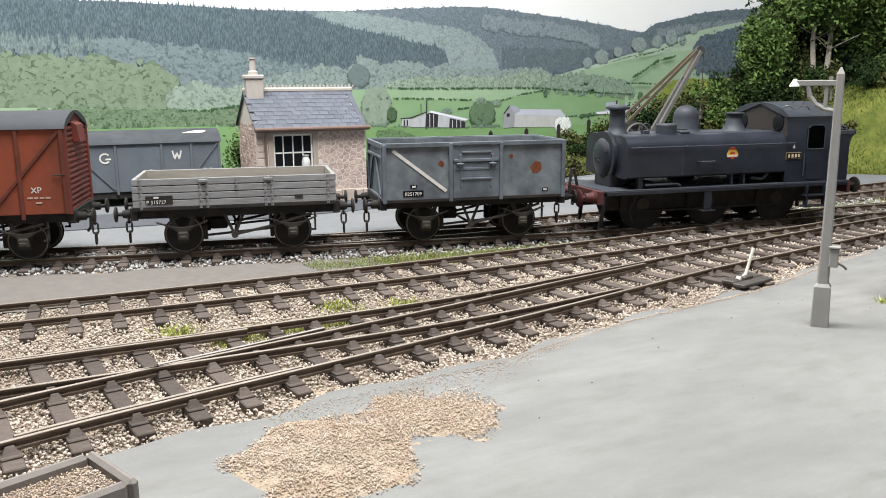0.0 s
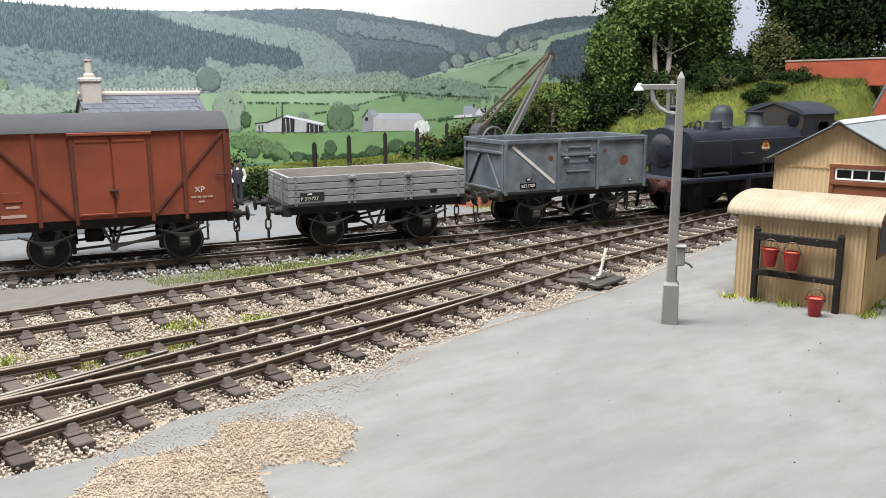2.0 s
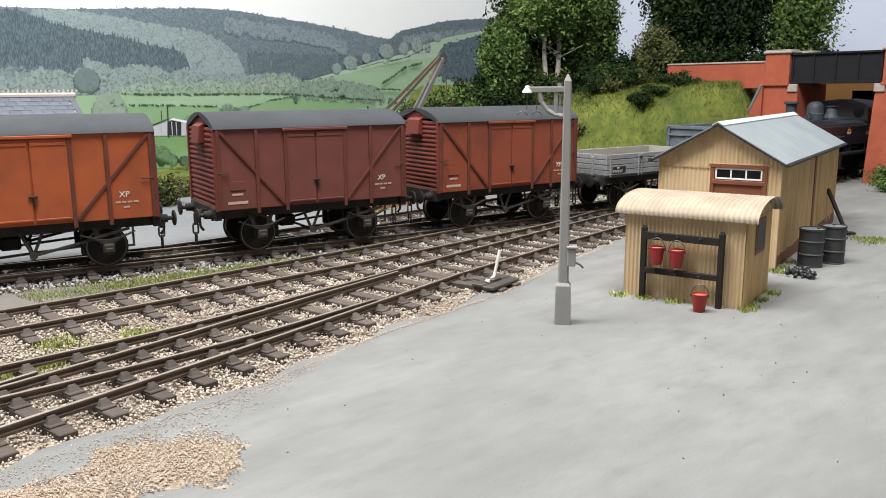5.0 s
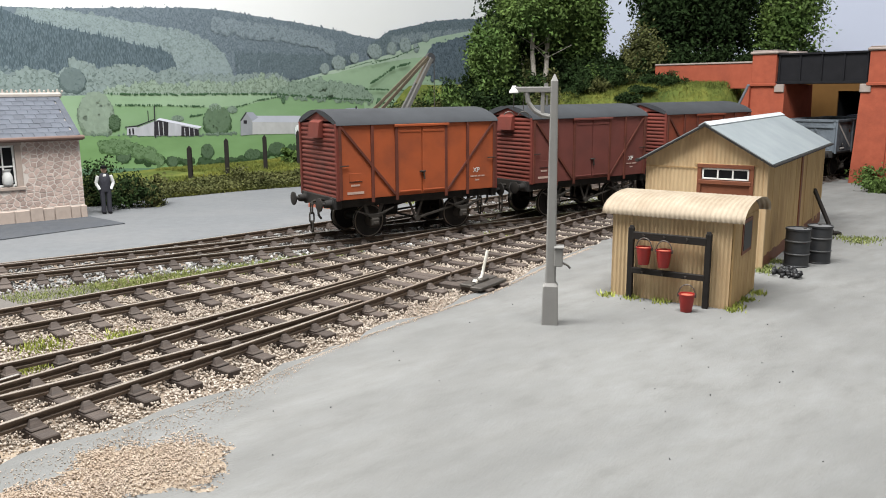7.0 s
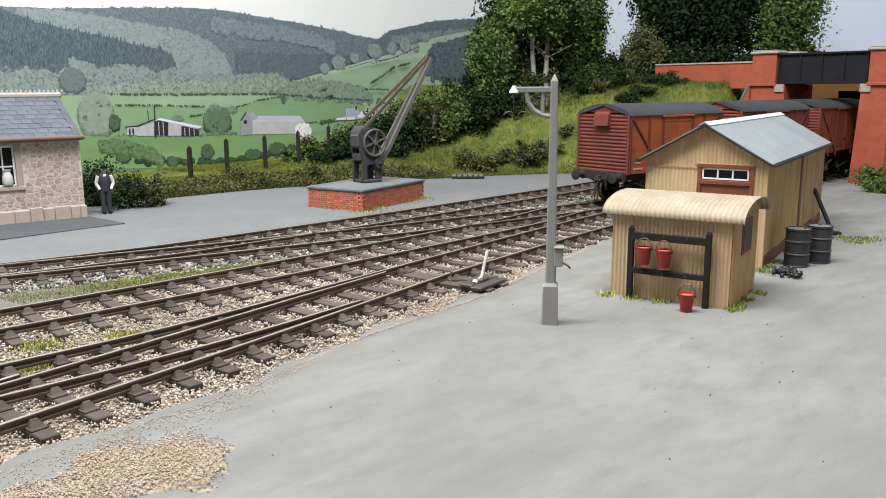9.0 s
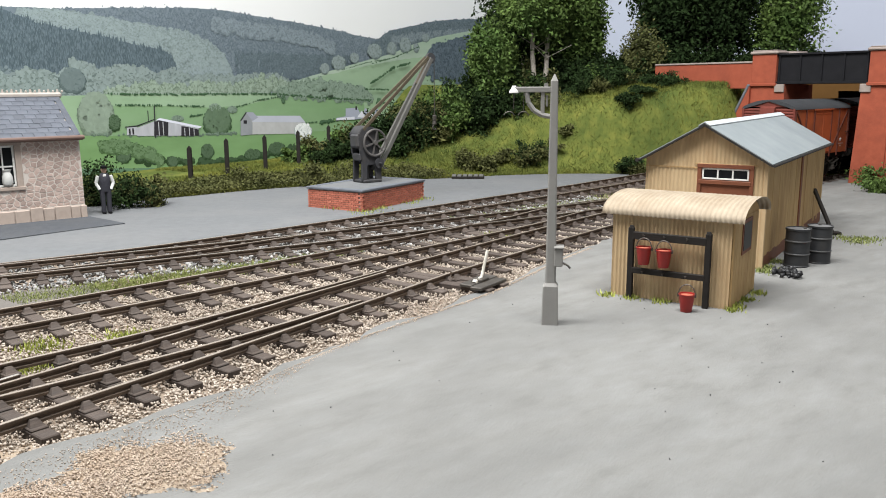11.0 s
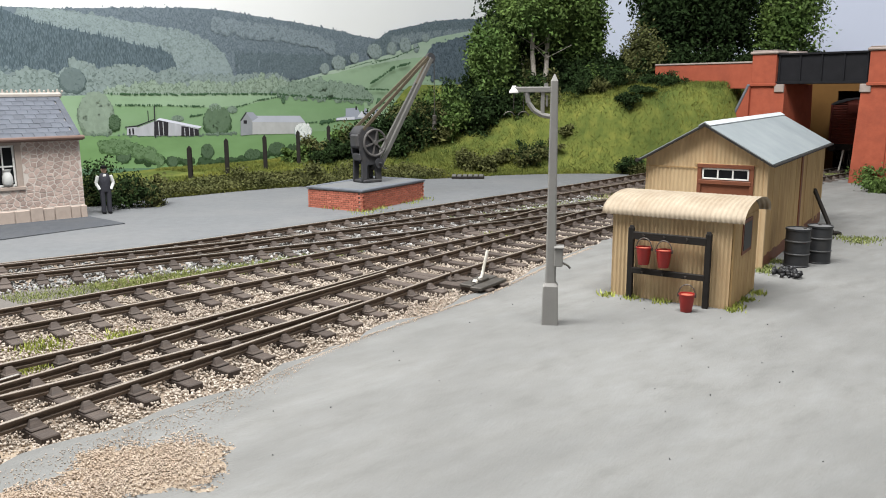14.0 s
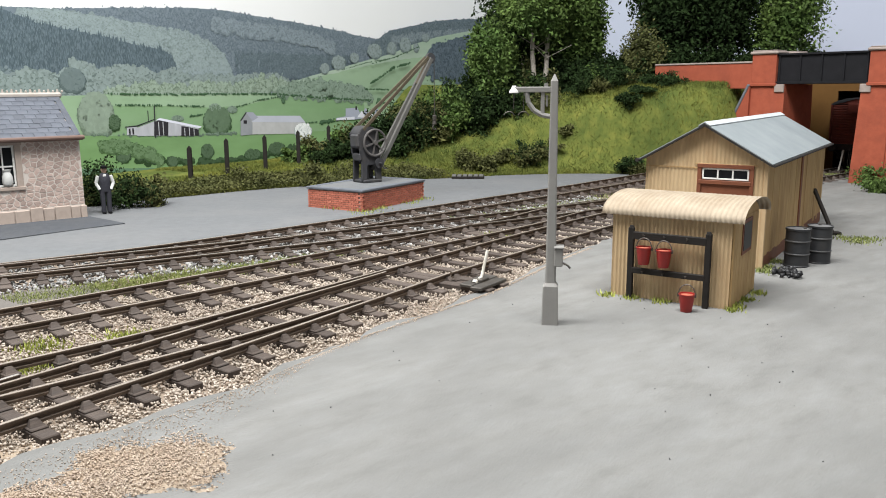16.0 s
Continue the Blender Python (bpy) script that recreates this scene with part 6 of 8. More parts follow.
    for y in (-.22, .22):
        g = Mesh().beam((.38, y, .45), (tip.x, y * .4, tip.z), .11, .17, None, .015)
        part("jib_beam", g, M_JIBWOOD, c, "grey weathered jib beam")
        g = Mesh().beam((-.35, y * 1.5, 2.05), (tip.x - .15, y * .4, tip.z + .05), .06, .13, None, .01)
        part("tie_bar", g, M_JIBRUST, c, "rust-brown tie bar")
    part("jib_plate", Mesh().beam((2.5, 0, tip.z - 1.05), (3.1, 0, tip.z - .08), .16, .18, None, .02), M_JIBRUST, c)
    part("jib_sheave", Mesh().tube((tip.x, -.06, tip.z), (tip.x, .06, tip.z), .22, .22, 20).tube((tip.x, -.1, tip.z), (tip.x, .1, tip.z), .05, .05, 8), M_CRANE, c)
    part("chain", Mesh().tube((tip.x + .2, 0, tip.z), (tip.x + .2, 0, 2.5), .018, .018, 6), M_IRON, c)
    part("hook_block", Mesh().box(tip.x + .12, tip.x + .28, -.06, .06, 2.3, 2.52, .03).tube((tip.x + .2, 0, 2.3), (tip.x + .2, 0, 2.15), .07, .09, 10).pipe([(tip.x + .2 + .09 * math.cos(a), 0, 2.03 + .1 * math.sin(a)) for a in np.linspace(1.57, 5.6, 9)], .03, 6), M_IRON, c)


def figure():
    """A painted model railwayman, one plain mesh."""
    g = Mesh()
    for y in (-.1, .1):
        g.lathe([(.085, .06), (.08, .4), (.105, .85)], 10, M_CLOTH, Matrix.Translation((0, y, 0)))
        g.box(-.09, .2, y - .06, y + .06, 0, .08, .03, M_DARK)
    g.lathe([(.17, .8), (.185, .95), (.19, 1.15), (.2, 1.32), (.12, 1.45), (.06, 1.48)], 12, M_CLOTH, Matrix.Scale(.72, 4, (1, 0, 0)))
    for k in (-1, 1):
        g.tube((0, k * .21, 1.36), (-.02, k * .29, 1.1), .07, .06, 8, M_SHIRT).tube((-.02, k * .29, 1.1), (.07, k * .19, .88), .06, .05, 8, M_SHIRT)
    g.lathe([(.05, 1.44), (.085, 1.5), (.1, 1.58), (.09, 1.66), (.05, 1.7)], 12, M_SKIN)
    g.lathe([(.105, 1.63), (.11, 1.68), (.08, 1.73), (.02, 1.74)], 12, M_DARK).box(.06, .17, -.08, .08, 1.63, 1.65, 0, M_DARK)
    g.box(.09, .125, -.05, .05, 1.25, 1.44, .01, M_SHIRT)
    solo("figurine", g, None, at(-12.15, 29.17, .02, -60), "painted model figure in dark waistcoat, white sleeves and cap", "figurine")


def gw_van():
    """An old grey van standing beyond the running line."""
    t = thing("grounded_van", at(-17.85, 26.55, .02, 40.4), "old grey van body with white-patched dark roof, standing in the yard", "railway van")
    L, W, H0, H1 = 5.9, 2.3, .55, 2.3
    part("body", Mesh().box(-L, 0, 0, W, H0, H1, .01), M_GWGREY, t)
    for x in (-L + .05, -4.95, -3.75, -2.15, -1.08, -.05):
        part("stanchion", Mesh().box(x - .045, x + .045, -.05, 0, H0 - .1, H1, .008), M_GWGREY, t)
    for s in ((-4.85, -3.85, H1 - .55, H0 + .1), (-.1, -.9, H1 - .05, H0 + .7)):
        part("diagonal_brace", Mesh().beam((s[0], -.025, s[2]), (s[1], -.025, s[3]), .03, .07), M_GWGREY, t)
    part("door", Mesh().box(-3.7, -2.2, -.03, 0, H0, H1 - .15, .008).box(-2.97, -2.93, -.045, -.03, H0, H1 - .15), M_GWGREY, t)
    part("solebar", Mesh().box(-L, 0, .05, .15, H0 - .25, H0, .01).box(-L, 0, W - .15, W - .05, H0 - .25, H0, .01), M_FRAME, t)
    prof = [(-.08, H1), (0, H1 + .1), (.35, H1 + .3), (.8, H1 + .42), (W / 2, H1 + .46), (W - .8, H1 + .42), (W - .35, H1 + .3), (W, H1 + .1), (W + .08, H1)]
    g = Mesh()
    n = len(prof)
    g.v += [(x, y, z) for x in (-L - .05, .05) for y, z in prof]
    g.f += [[i, i + n, i + n + 1, i + 1] for i in range(n - 1)] + [list(range(n)), list(range(n, 2 * n))[::-1], [0, n - 1, 2 * n - 1, n]]
    g.mi += [0] * len(g.f)
    part("roof", g, mat("van_roof_dark", .8, ramp=flat((.05, .055, .062), .12), scale=2, mix=.5, scale2=1, dark=(.075, .08, .085), spec=.2), t, "dark roof with a white patch", None, 40)
    rp = Mesh()
    for i in range(12):
        a = 2 * math.pi * i / 12
        x, f = -.95 + .5 * math.cos(a) * (1 + .2 * math.sin(3 * a)), .36 + .14 * math.sin(a) + .1 * math.cos(a)
        rp.v.append((x, .35 * f / .3, H1 + .115 + .2 * f / .3 * .82))
    rp.f.append(list(range(12)))
    rp.mi.append(0)
    part("white_patch", rp, M_WHITE, t, "chalky white roof patch")
    ga = [(-4.12 + .17 * math.cos(a), 1.8 + .17 * math.sin(a)) for a in np.linspace(.7, 5.6, 12)]
    gl = Mesh()
    for p, q in zip(ga, ga[1:]):
        gl.beam((p[0], -.008, p[1]), (q[0], -.008, q[1]), .012, .06)
    gl.box(-4.1, -3.92, -.014, -.002, 1.74, 1.8)
    for p, q in (((-1.76, 2.0), (-1.68, 1.68)), ((-1.68, 1.68), (-1.6, 1.92)), ((-1.6, 1.92), (-1.52, 1.68)), ((-1.52, 1.68), (-1.44, 2.0))):
        gl.beam((p[0], -.008, p[1]), (q[0], -.008, q[1]), .012, .055)
    part("painted_mark", gl, M_WHITE, t, "white painted marks")
    part("wheel", Mesh().tube((-L + 1, .2, .4), (-L + 1, .3, .4), .4, .4, 20).tube((-1, .2, .4), (-1, .3, .4), .4, .4, 20), M_FRAME, t)


def small_yard():
    # concrete trough with gravel, near the camera
    t = thing("sand_trough", at(-6.645, 6.22, 0, -25.5), "grey concrete trough half full of tan gravel", "trough")
    L, W, H = 1.06, 1.75, .33
    part("tray", Mesh().box(0, L, -W, -W + .12, 0, H, .045).box(0, L, -.12, 0, 0, H, .045).box(0, .12, -W + .12, -.12, 0, H, .045).box(L - .12, L, -W + .12, -.12, 0, H, .045).box(.1, L - .1, -W + .1, -.1, 0, .19), mat("grey_trough", .9, ramp=flat((.2, .18, .165), .1), scale=4, bump=.3, spec=.15), t)
    rng = np.random.default_rng(9)
    n = 5000
    pts = np.column_stack([rng.uniform(.14, L - .14, n), rng.uniform(-W + .14, -.14, n), rng.uniform(.19, .235, n)])
    cloud("gravel_fill", *stones(pts, .009, .02, rng), M_GRAVEL, t)
    p = thing("pallet", at(.4, 40.0, .02, -3), "grey timber pallet lying on the tarmac", "pallet")
    for y in (0, .45, .9):
        part("bearer", Mesh().box(0, 1.6, y, y + .1, 0, .12, .01), M_TIMBERDARK, p)
    for i in range(6):
        part("slat", Mesh().box(.27 * i, .27 * i + .2, 0, 1.0, .12, .15, .008), M_JIBWOOD, p)
    x, y = 20.62, 42.55
    t = thing("point_lever", at(x, y, 0, HEAD), "white hand point lever standing under the bridge", "lever")
    part("base_plate", Mesh().box(-.6, .6, -.2, .2, 0, .08, .01), M_SLEEPER, t)
    part("lever", Mesh().pipe([(-.1, 0, .1), (.02, 0, .16), (.15, -.1, 1.15)], .045, 8), M_WHITELEVER, t, "white painted lever arm")

# ---- bank, hedges, trees ----


def toe(u):
    return ease(u, [-60, 0, 14, 18, 24, 31, 36.5, 39, 40.2, 41.2, 43, 60], [33.5, 32, 30, 29.7, 28.6, 25.4, 21.8, 18.4, 15.6, 13.7, 13.4, 13.4])


def crest(u):
    return ease(u, [-60, 14, 22, 25, 29, 32, 35, 38, 40, 41.5, 46, 60], [.2, .2, .3, .4, .55, .8, 1.4, 2.7, 3.9, 4.45, 4.6, 4.6])


def bank_z(u, v):
    w = np.interp(u, [24, 28, 37, 40, 42], [4.5, 7.0, 6.5, 3.4, 1.6])
    f = np.clip((v - toe(u)) / w, 0, 1)
    s = f * f * (3 - 2 * f) * .6 + f * .4
    back = 1 - .75 * np.clip((v - toe(u) - 8) / 5, 0, 1) * np.clip((46 - u) / 4, 0, 1)
    return .01 + s * crest(u) * back


def in_bank(u, v):
    """True where the grassy bank lies."""
    return (v > toe(u)) & (v < 39.5) & ~((u > 41.5) & (v < 14.4))


def leaf_mass(name, centre, radii, n, size, material, rng, parent=None, clumps=26, hollow=.55):
    """A crown of small leaves gathered in clumps, with an uneven outline and gaps."""
    a = rng.normal(size=(clumps, 3))
    a /= np.linalg.norm(a, axis=1)[:, None]
    cc = a * rng.uniform(hollow, 1.0, (clumps, 1))
    pick = rng.integers(0, clumps, n)
    k = cc[pick] + rng.normal(0, 1, (n, 3)) * rng.uniform(.1, .26, (clumps, 1))[pick]
    pts = np.asarray(centre) + k * np.asarray(radii)
    return cloud(name, *leaves(pts, size, rng), material, parent)


def tree(x, y, z, h, r, leaf, label, rng, n=5200, low=.25, size=.12, trunks=1):
    t = thing("tree", at(x, y, z), label, "tree", "trees on the bank")
    g = Mesh()
    for k in range(trunks):
        dx = (k - (trunks - 1) / 2) * .5
        pts = [Vector((dx, 0, -.3)), Vector((dx * 1.2 + rng.normal(0, .1), rng.normal(0, .1), h * .3)), Vector((dx * 1.6 + rng.normal(0, .2), rng.normal(0, .2), h * .6)), Vector((dx * 2, 0, h * .9))]
        for i in range(3):
            g.tube(pts[i], pts[i + 1], .17 - .045 * i, .125 - .045 * i, 9)
        for i in range(7):
            f = rng.uniform(.3, .85)
            a = rng.uniform(0, 2 * math.pi)
            p = pts[0].lerp(pts[3], f)
            g.tube(p, p + Vector((math.cos(a) * r * .7, math.sin(a) * r * .7, rng.uniform(.2, 1.0))), .03, .01, 6)
    part("trunk", g, M_BARK, t)
    n = int(n * 1.5)
    leaf_mass("crown", (0, 0, h * (low + 1) / 2), (r, r, h * (1 - low) / 2), n, size, leaf, rng, t, 46, .3)
    return t


def bush(x, y, z, r, h, leaf, label, rng, n=900, size=.09):
    ob = leaf_mass("bush", (0, 0, h * .45), (r, r, h * .5), n, size, leaf, rng, None, 16, .3)
    ob.matrix_basis = at(x, y, z)
    return tagged(ob, label, "bush", "bushes along the bank")


def scenery():
    rng = np.random.default_rng(21)
    # the bank's surface
    U, V = np.arange(-60, 62, .6), np.linspace(0, 1, 36)
    vs = []
    for u in U:
        t0 = float(toe(u))
        for f in V:
            v = t0 + (39.6 - t0) * f**1.4
            z = float(bank_z(u, v)) + .1 * noise.noise((u * .8, v * .8, 0)) * min(1, f * 12)
            vs.append((*uv(u, v), z if f > 0 else -.05))
    m = len(V)
    fs = [(i * m + j, (i + 1) * m + j, (i + 1) * m + j + 1, i * m + j + 1) for i in range(len(U) - 1) for j in range(m - 1)]
    ob = cloud("bank", vs, fs, M_EARTH)
    ob.data.polygons.foreach_set("use_smooth", [True] * len(fs))
    tagged(ob, "grassy yellow-green railway bank rising to the bridge", "bank", kind="structure")
    # grass on it
    n = 150000
    u, f = rng.uniform(10, 46, n), rng.uniform(0, 1, n)**1.3
    v = toe(u) + f * np.where(u < 24, 4.5, 9.5)
    ok = in_bank(u, v)
    u, v = u[ok], v[ok]
    pts = np.column_stack([uvs(u, v), bank_z(u, v) - .02])
    tagged(cloud("bank_grass", *blades(pts, .17, .017, rng, .6), M_BLADE), "long yellow-green meadow grass on the bank", "grass", kind="stuff")
    # low scrub along the foot of the bank
    n = 30000
    u = rng.uniform(12, 32, n)
    w = np.array([noise.noise((k * .5, 0, 4)) for k in u])
    v = toe(u) + rng.uniform(-.1, 2.6, n)
    z = bank_z(u, v) + rng.uniform(0, 1, n) * .75 * (.5 + w).clip(.1, 1)
    tagged(cloud("verge_scrub", *leaves(np.column_stack([uvs(u, v), z]), .07, rng), M_LEAFBR), "low olive scrub along the edge of the tarmac", "scrub", kind="stuff")
    # hedge climbing the shoulder of the bank: x, y, foot, top
    line = np.array([(-7.6, 43.8, .55, 1.5), (-5.0, 44.2, .7, 2.4), (-3.0, 44.4, .85, 3.1), (-1.4, 45.4, 1.25, 3.6), (0, 45.7, 1.55, 4.05), (1.8, 45.9, 2.0, 4.6), (3.6, 46.2, 2.5, 5.0), (7.5, 47.4, 4.0, 5.7), (10, 47.8, 4.2, 6.0), (13, 48.2, 4.3, 6.1)])
    for i in range(64):
        f = (i // 2) / 31.5 * 9
        a = min(int(f), 8)
        px, py, z0, z1 = line[a] + (line[a + 1] - line[a]) * (f - a)
        back = i % 2
        hh = z1 - z0 + rng.normal(0, .16) + (.1 if back else -.35)
        bush(px + rng.normal(0, .3), py + back * 1.0 + rng.normal(0, .25), z0 - .25, rng.uniform(.75, 1.15), hh + .35, (M_LEAF, M_LEAF, M_LEAFB, M_LEAF, M_LEAFBR)[rng.integers(0, 5)], "dense dark green hedge bush on the bank", rng, 2300, .11)
    for px, py, r, h, lf in ((9.5, 42.1, .85, 1.2, M_LEAF), (10.1, 41.5, .6, .8, M_LEAFBR), (-11.9, 30.6, 1.0, 1.9, M_LEAF), (-13.4, 31.6, 1.2, 2.0, M_LEAF), (-11.2, 31.2, .7, 1.3, M_LEAFBR), (-17.9, 29.6, 1.1, 2.6, M_LEAF), (-18.7, 30.2, 1.2, 2.7, M_LEAFB),
                             (-8.9, 36.6, .9, 1.0, M_LEAFBR), (-6.0, 38.0, 1.0, 1.2, M_LEAFBR), (1.2, 42.5, .9, 1.3, M_LEAFBR), (2.2, 42.2, .7, .9, M_LEAFBR), (4.3, 43.2, .9, 1.2, M_LEAFBR), (9.6, 45.2, 1.0, 1.2, M_LEAF),
                             (12.6, 48.1, .8, 1.3, M_LEAF), (13.3, 47.6, .7, 1.1, M_LEAFB), (16.6, 46.4, .8, 1.1, M_LEAFB), (8.4, 47.2, .8, 1.6, M_LEAFBR), (11.6, 47.5, 1.0, 1.3, M_LEAF),
                             (21.4, 41.0, .8, 1.1, M_LEAFB), (19.4, 36.8, 1.0, 1.1, M_LEAFB), (20.6, 39.2, 1.1, 1.3, M_LEAF), (18.6, 34.4, .9, .8, M_LEAFB), (20.1, 38.0, .9, 1.0, M_LEAFBR), (18.9, 35.4, .6, .5, M_LEAFB), (7.6, 45.4, .9, 1.3, M_LEAF), (8.6, 45.0, .6, .8, M_LEAFBR), (11.6, 44.6, .9, 1.3, M_LEAF), (12.3, 44.9, .7, 1.0, M_LEAFB), (14.6, 46.2, .7, .9, M_LEAFBR), (3.2, 43.4, .7, .8, M_LEAFBR), (9.7, 43.2, .7, .8, M_LEAF), (6.6, 44.0, .5, .5, M_LEAFBR), (15.2, 45.8, 1.1, 1.9, M_LEAF), (15.9, 46.4, 1.1, 2.0, M_LEAFB), (14.4, 45.4, .9, 1.4, M_LEAF), (16.6, 46.6, 1.0, 1.8, M_LEAF), (13.4, 45.2, .7, 1.0, M_LEAFBR), (4.6, 43.5, 1.0, 1.2, M_LEAF), (5.6, 43.6, .8, .9, M_LEAFBR), (10.5, 43.4, .8, 1.1, M_LEAF), (5.6, 45.4, .9, 1.2, M_LEAFBR), (12.0, 44.0, 1.0, 1.7, M_LEAF), (9.8, 45.4, .7, 1.0, M_LEAFBR)):
        u, v = px * E1.x + py * E1.y, px * N1.x + py * N1.y
        z = float(bank_z(u, v)) if in_bank(np.array([u]), np.array([v]))[0] else 0
        h = h * .45 if z > 3.2 and px > 10 else h
        bush(px, py, z - .08, r, h, lf, "rounded bush among rough grass", rng, 1500, .08)
    # trees along the crest
    tree(2.6, 46.6, 3.2, 4.6, 1.45, M_LEAFB, "ivy-covered bushy tree with bright green leaves", rng, 6500, .1, .13)
    tree(5.5, 47.0, 3.9, 8.5, 2.2, M_LEAFB, "tall leafy tree with two pale trunks", rng, 12000, .3, .13, 2)
    tree(4.9, 50.5, 3.6, 9.0, 2.3, M_LEAF, "tall dark leafy tree", rng, 10000, .15, .15)
    tree(7.2, 49.6, 4.0, 8.0, 1.4, M_LEAFB, "tall leafy tree among dark undergrowth", rng, 9000, .15, .14)
    tree(6.0, 53.0, 3.5, 9.0, 2.0, M_LEAF, "tall dark tree behind the bank", rng, 9000, .05, .15)
    tree(8.5, 51.2, 4.0, 8.6, 1.35, M_LEAFB, "slender leafy tree beside a gap in the wood", rng, 8000, .12, .14)
    for bx, by, h in ((9.2, 50.6, 2.1), (10.0, 50.9, 2.0), (10.8, 51.0, 2.2), (11.6, 51.2, 2.6), (12.3, 51.0, 3.2)):
        bush(bx, by, 4.1, .95, h + .3, M_LEAF, "dark undergrowth in the gap between the trees", rng, 1700, .11)
    tree(14.4, 54.0, 3.8, 9.0, 1.6, M_LEAF, "tall dark tree behind the bank", rng, 9000, .05, .15)
    tree(11.4, 48.4, 4.2, 3.6, 1.15, M_LEAFBR, "small reddish-green tree behind the parapet", rng, 4200, .15, .11)
    tree(8.0, 54.5, 3.4, 5.0, 1.3, M_LEAF, "dark leafy tree behind the bank", rng, 6000, .05, .14)
    tree(13.8, 51.5, 4.3, 9.0, 2.3, M_LEAF, "tall dark tree above the bridge parapet", rng, 11000, .1, .15)
    tree(16.2, 51.0, 4.3, 9.5, 2.1, M_LEAF, "tall dark leafy tree above the bridge", rng, 11000, .2, .14)
    tree(18.3, 53.0, 4.3, 9.5, 2.5, M_LEAF, "tall dark tree behind the bridge", rng, 12000, .05, .15)
    tree(21.0, 51.2, 4.3, 9.0, 1.9, M_LEAFB, "tall bright leafy tree behind the bridge", rng, 11000, .1, .14)
    for i in range(22):
        px = 1.2 + i * .62
        py = 46.9 + .12 * i + rng.normal(0, .5)
        bush(px, py, 2.9 + .06 * i + rng.normal(0, .2), 1.2, 2.4, M_LEAF, "dark undergrowth below the trees", rng, 1500, .12)
    for i in range(9):
        bush(13 + i * 1.05, 49.6 + rng.normal(0, .3), 4.6, 1.2, 2.2, M_LEAF, "dark undergrowth below the trees", rng, 1400, .12)
    # fence posts
    post = None
    for x, y, z in ((-11.75, 37.9, .05), (-10.45, 39.5, .3), (-9.0, 41.35, .35), (-7.6, 43.0, .5), (-6.2, 44.5, .7)):
        if post is None:
            post = thing("fence_post", at(x, y, z - .1), "dark timber fence post in the verge", "fence post", "posts of the yard fence")
            part("shaft", Mesh().box(-.1, .1, -.09, .09, -.3, 1.75, .02), M_TIMBERDARK, post)
            part("cap", Mesh().prism([(-.11, 1.75), (.11, 1.75), (0, 1.9)], -.09, .09), M_TIMBERDARK, post)
        else:
            copy_thing(post, at(x, y, z - .1, 8))
    # weeds and moss on the ballast
    spots = [(5.0, 13.2), (4.2, 13.4), (5.8, 13.1), (6.4, 14.1), (3.2, 14.2), (3.9, 13.2), (7.6, 13.4), (20.3, 14.0), (23.5, 15.0)]
    tufts("ballast_weeds", [(*uv(a, b), -.06) for a, b in spots], .22, 230, M_TUFT, "bright yellow-green weeds in the ballast", .11)
    n = 9000
    u = rng.uniform(7.5, 16.5, n)
    c = (v_b(u) + v_a(u)) / 2 - .15
    v = c + rng.normal(0, .42, n) * np.interp(u, [7.5, 11, 16.5], [.8, 1.0, .25])
    tagged(cloud("track_grass", *blades(np.column_stack([uvs(u, v), np.full(n, -.06)]), .08, .014, rng), M_VERGE), "short green grass strip between the tracks", "grass", kind="stuff")
    n = 5000
    u = rng.uniform(22, 44, n)
    v = (v_d(u) + v_a(u)) / 2 + rng.normal(0, .5, n)
    tagged(cloud("siding_grass", *blades(np.column_stack([uvs(u, v), np.full(n, -.06)]), .09, .016, rng), M_VERGE), "pale grass between the siding and the running line", "grass", kind="stuff")
    tufts("yard_weeds", [(11.9, 22.9, 0), (12.3, 23.4, 0), (11.8, 23.5, 0), (20.4, 40.5, 0), (19.6, 41.2, 0), (21.5, 41.5, 0)], .22, 150, M_VERGE, "small weeds in the concrete yard", .1)
    backdrop(rng)


# ---- printed backscene ----
BACK_V = 40.0
INK = 1.12            # the board's albedo for a given printed tone


def ink(r, g, b):
    """A printed tone, from its 0 to 255 values to a base colour, a little faded."""
    grey = (r + g + b) / 3
    r, g, b = [grey + (c - grey) * .74 for c in (r, g, b)]
    return tuple(min(.86, INK * k * ((c / 255 + .055) / 1.055) ** 2.4) for c, k in ((r, 1.0), (g, .99), (b, 1.09)))


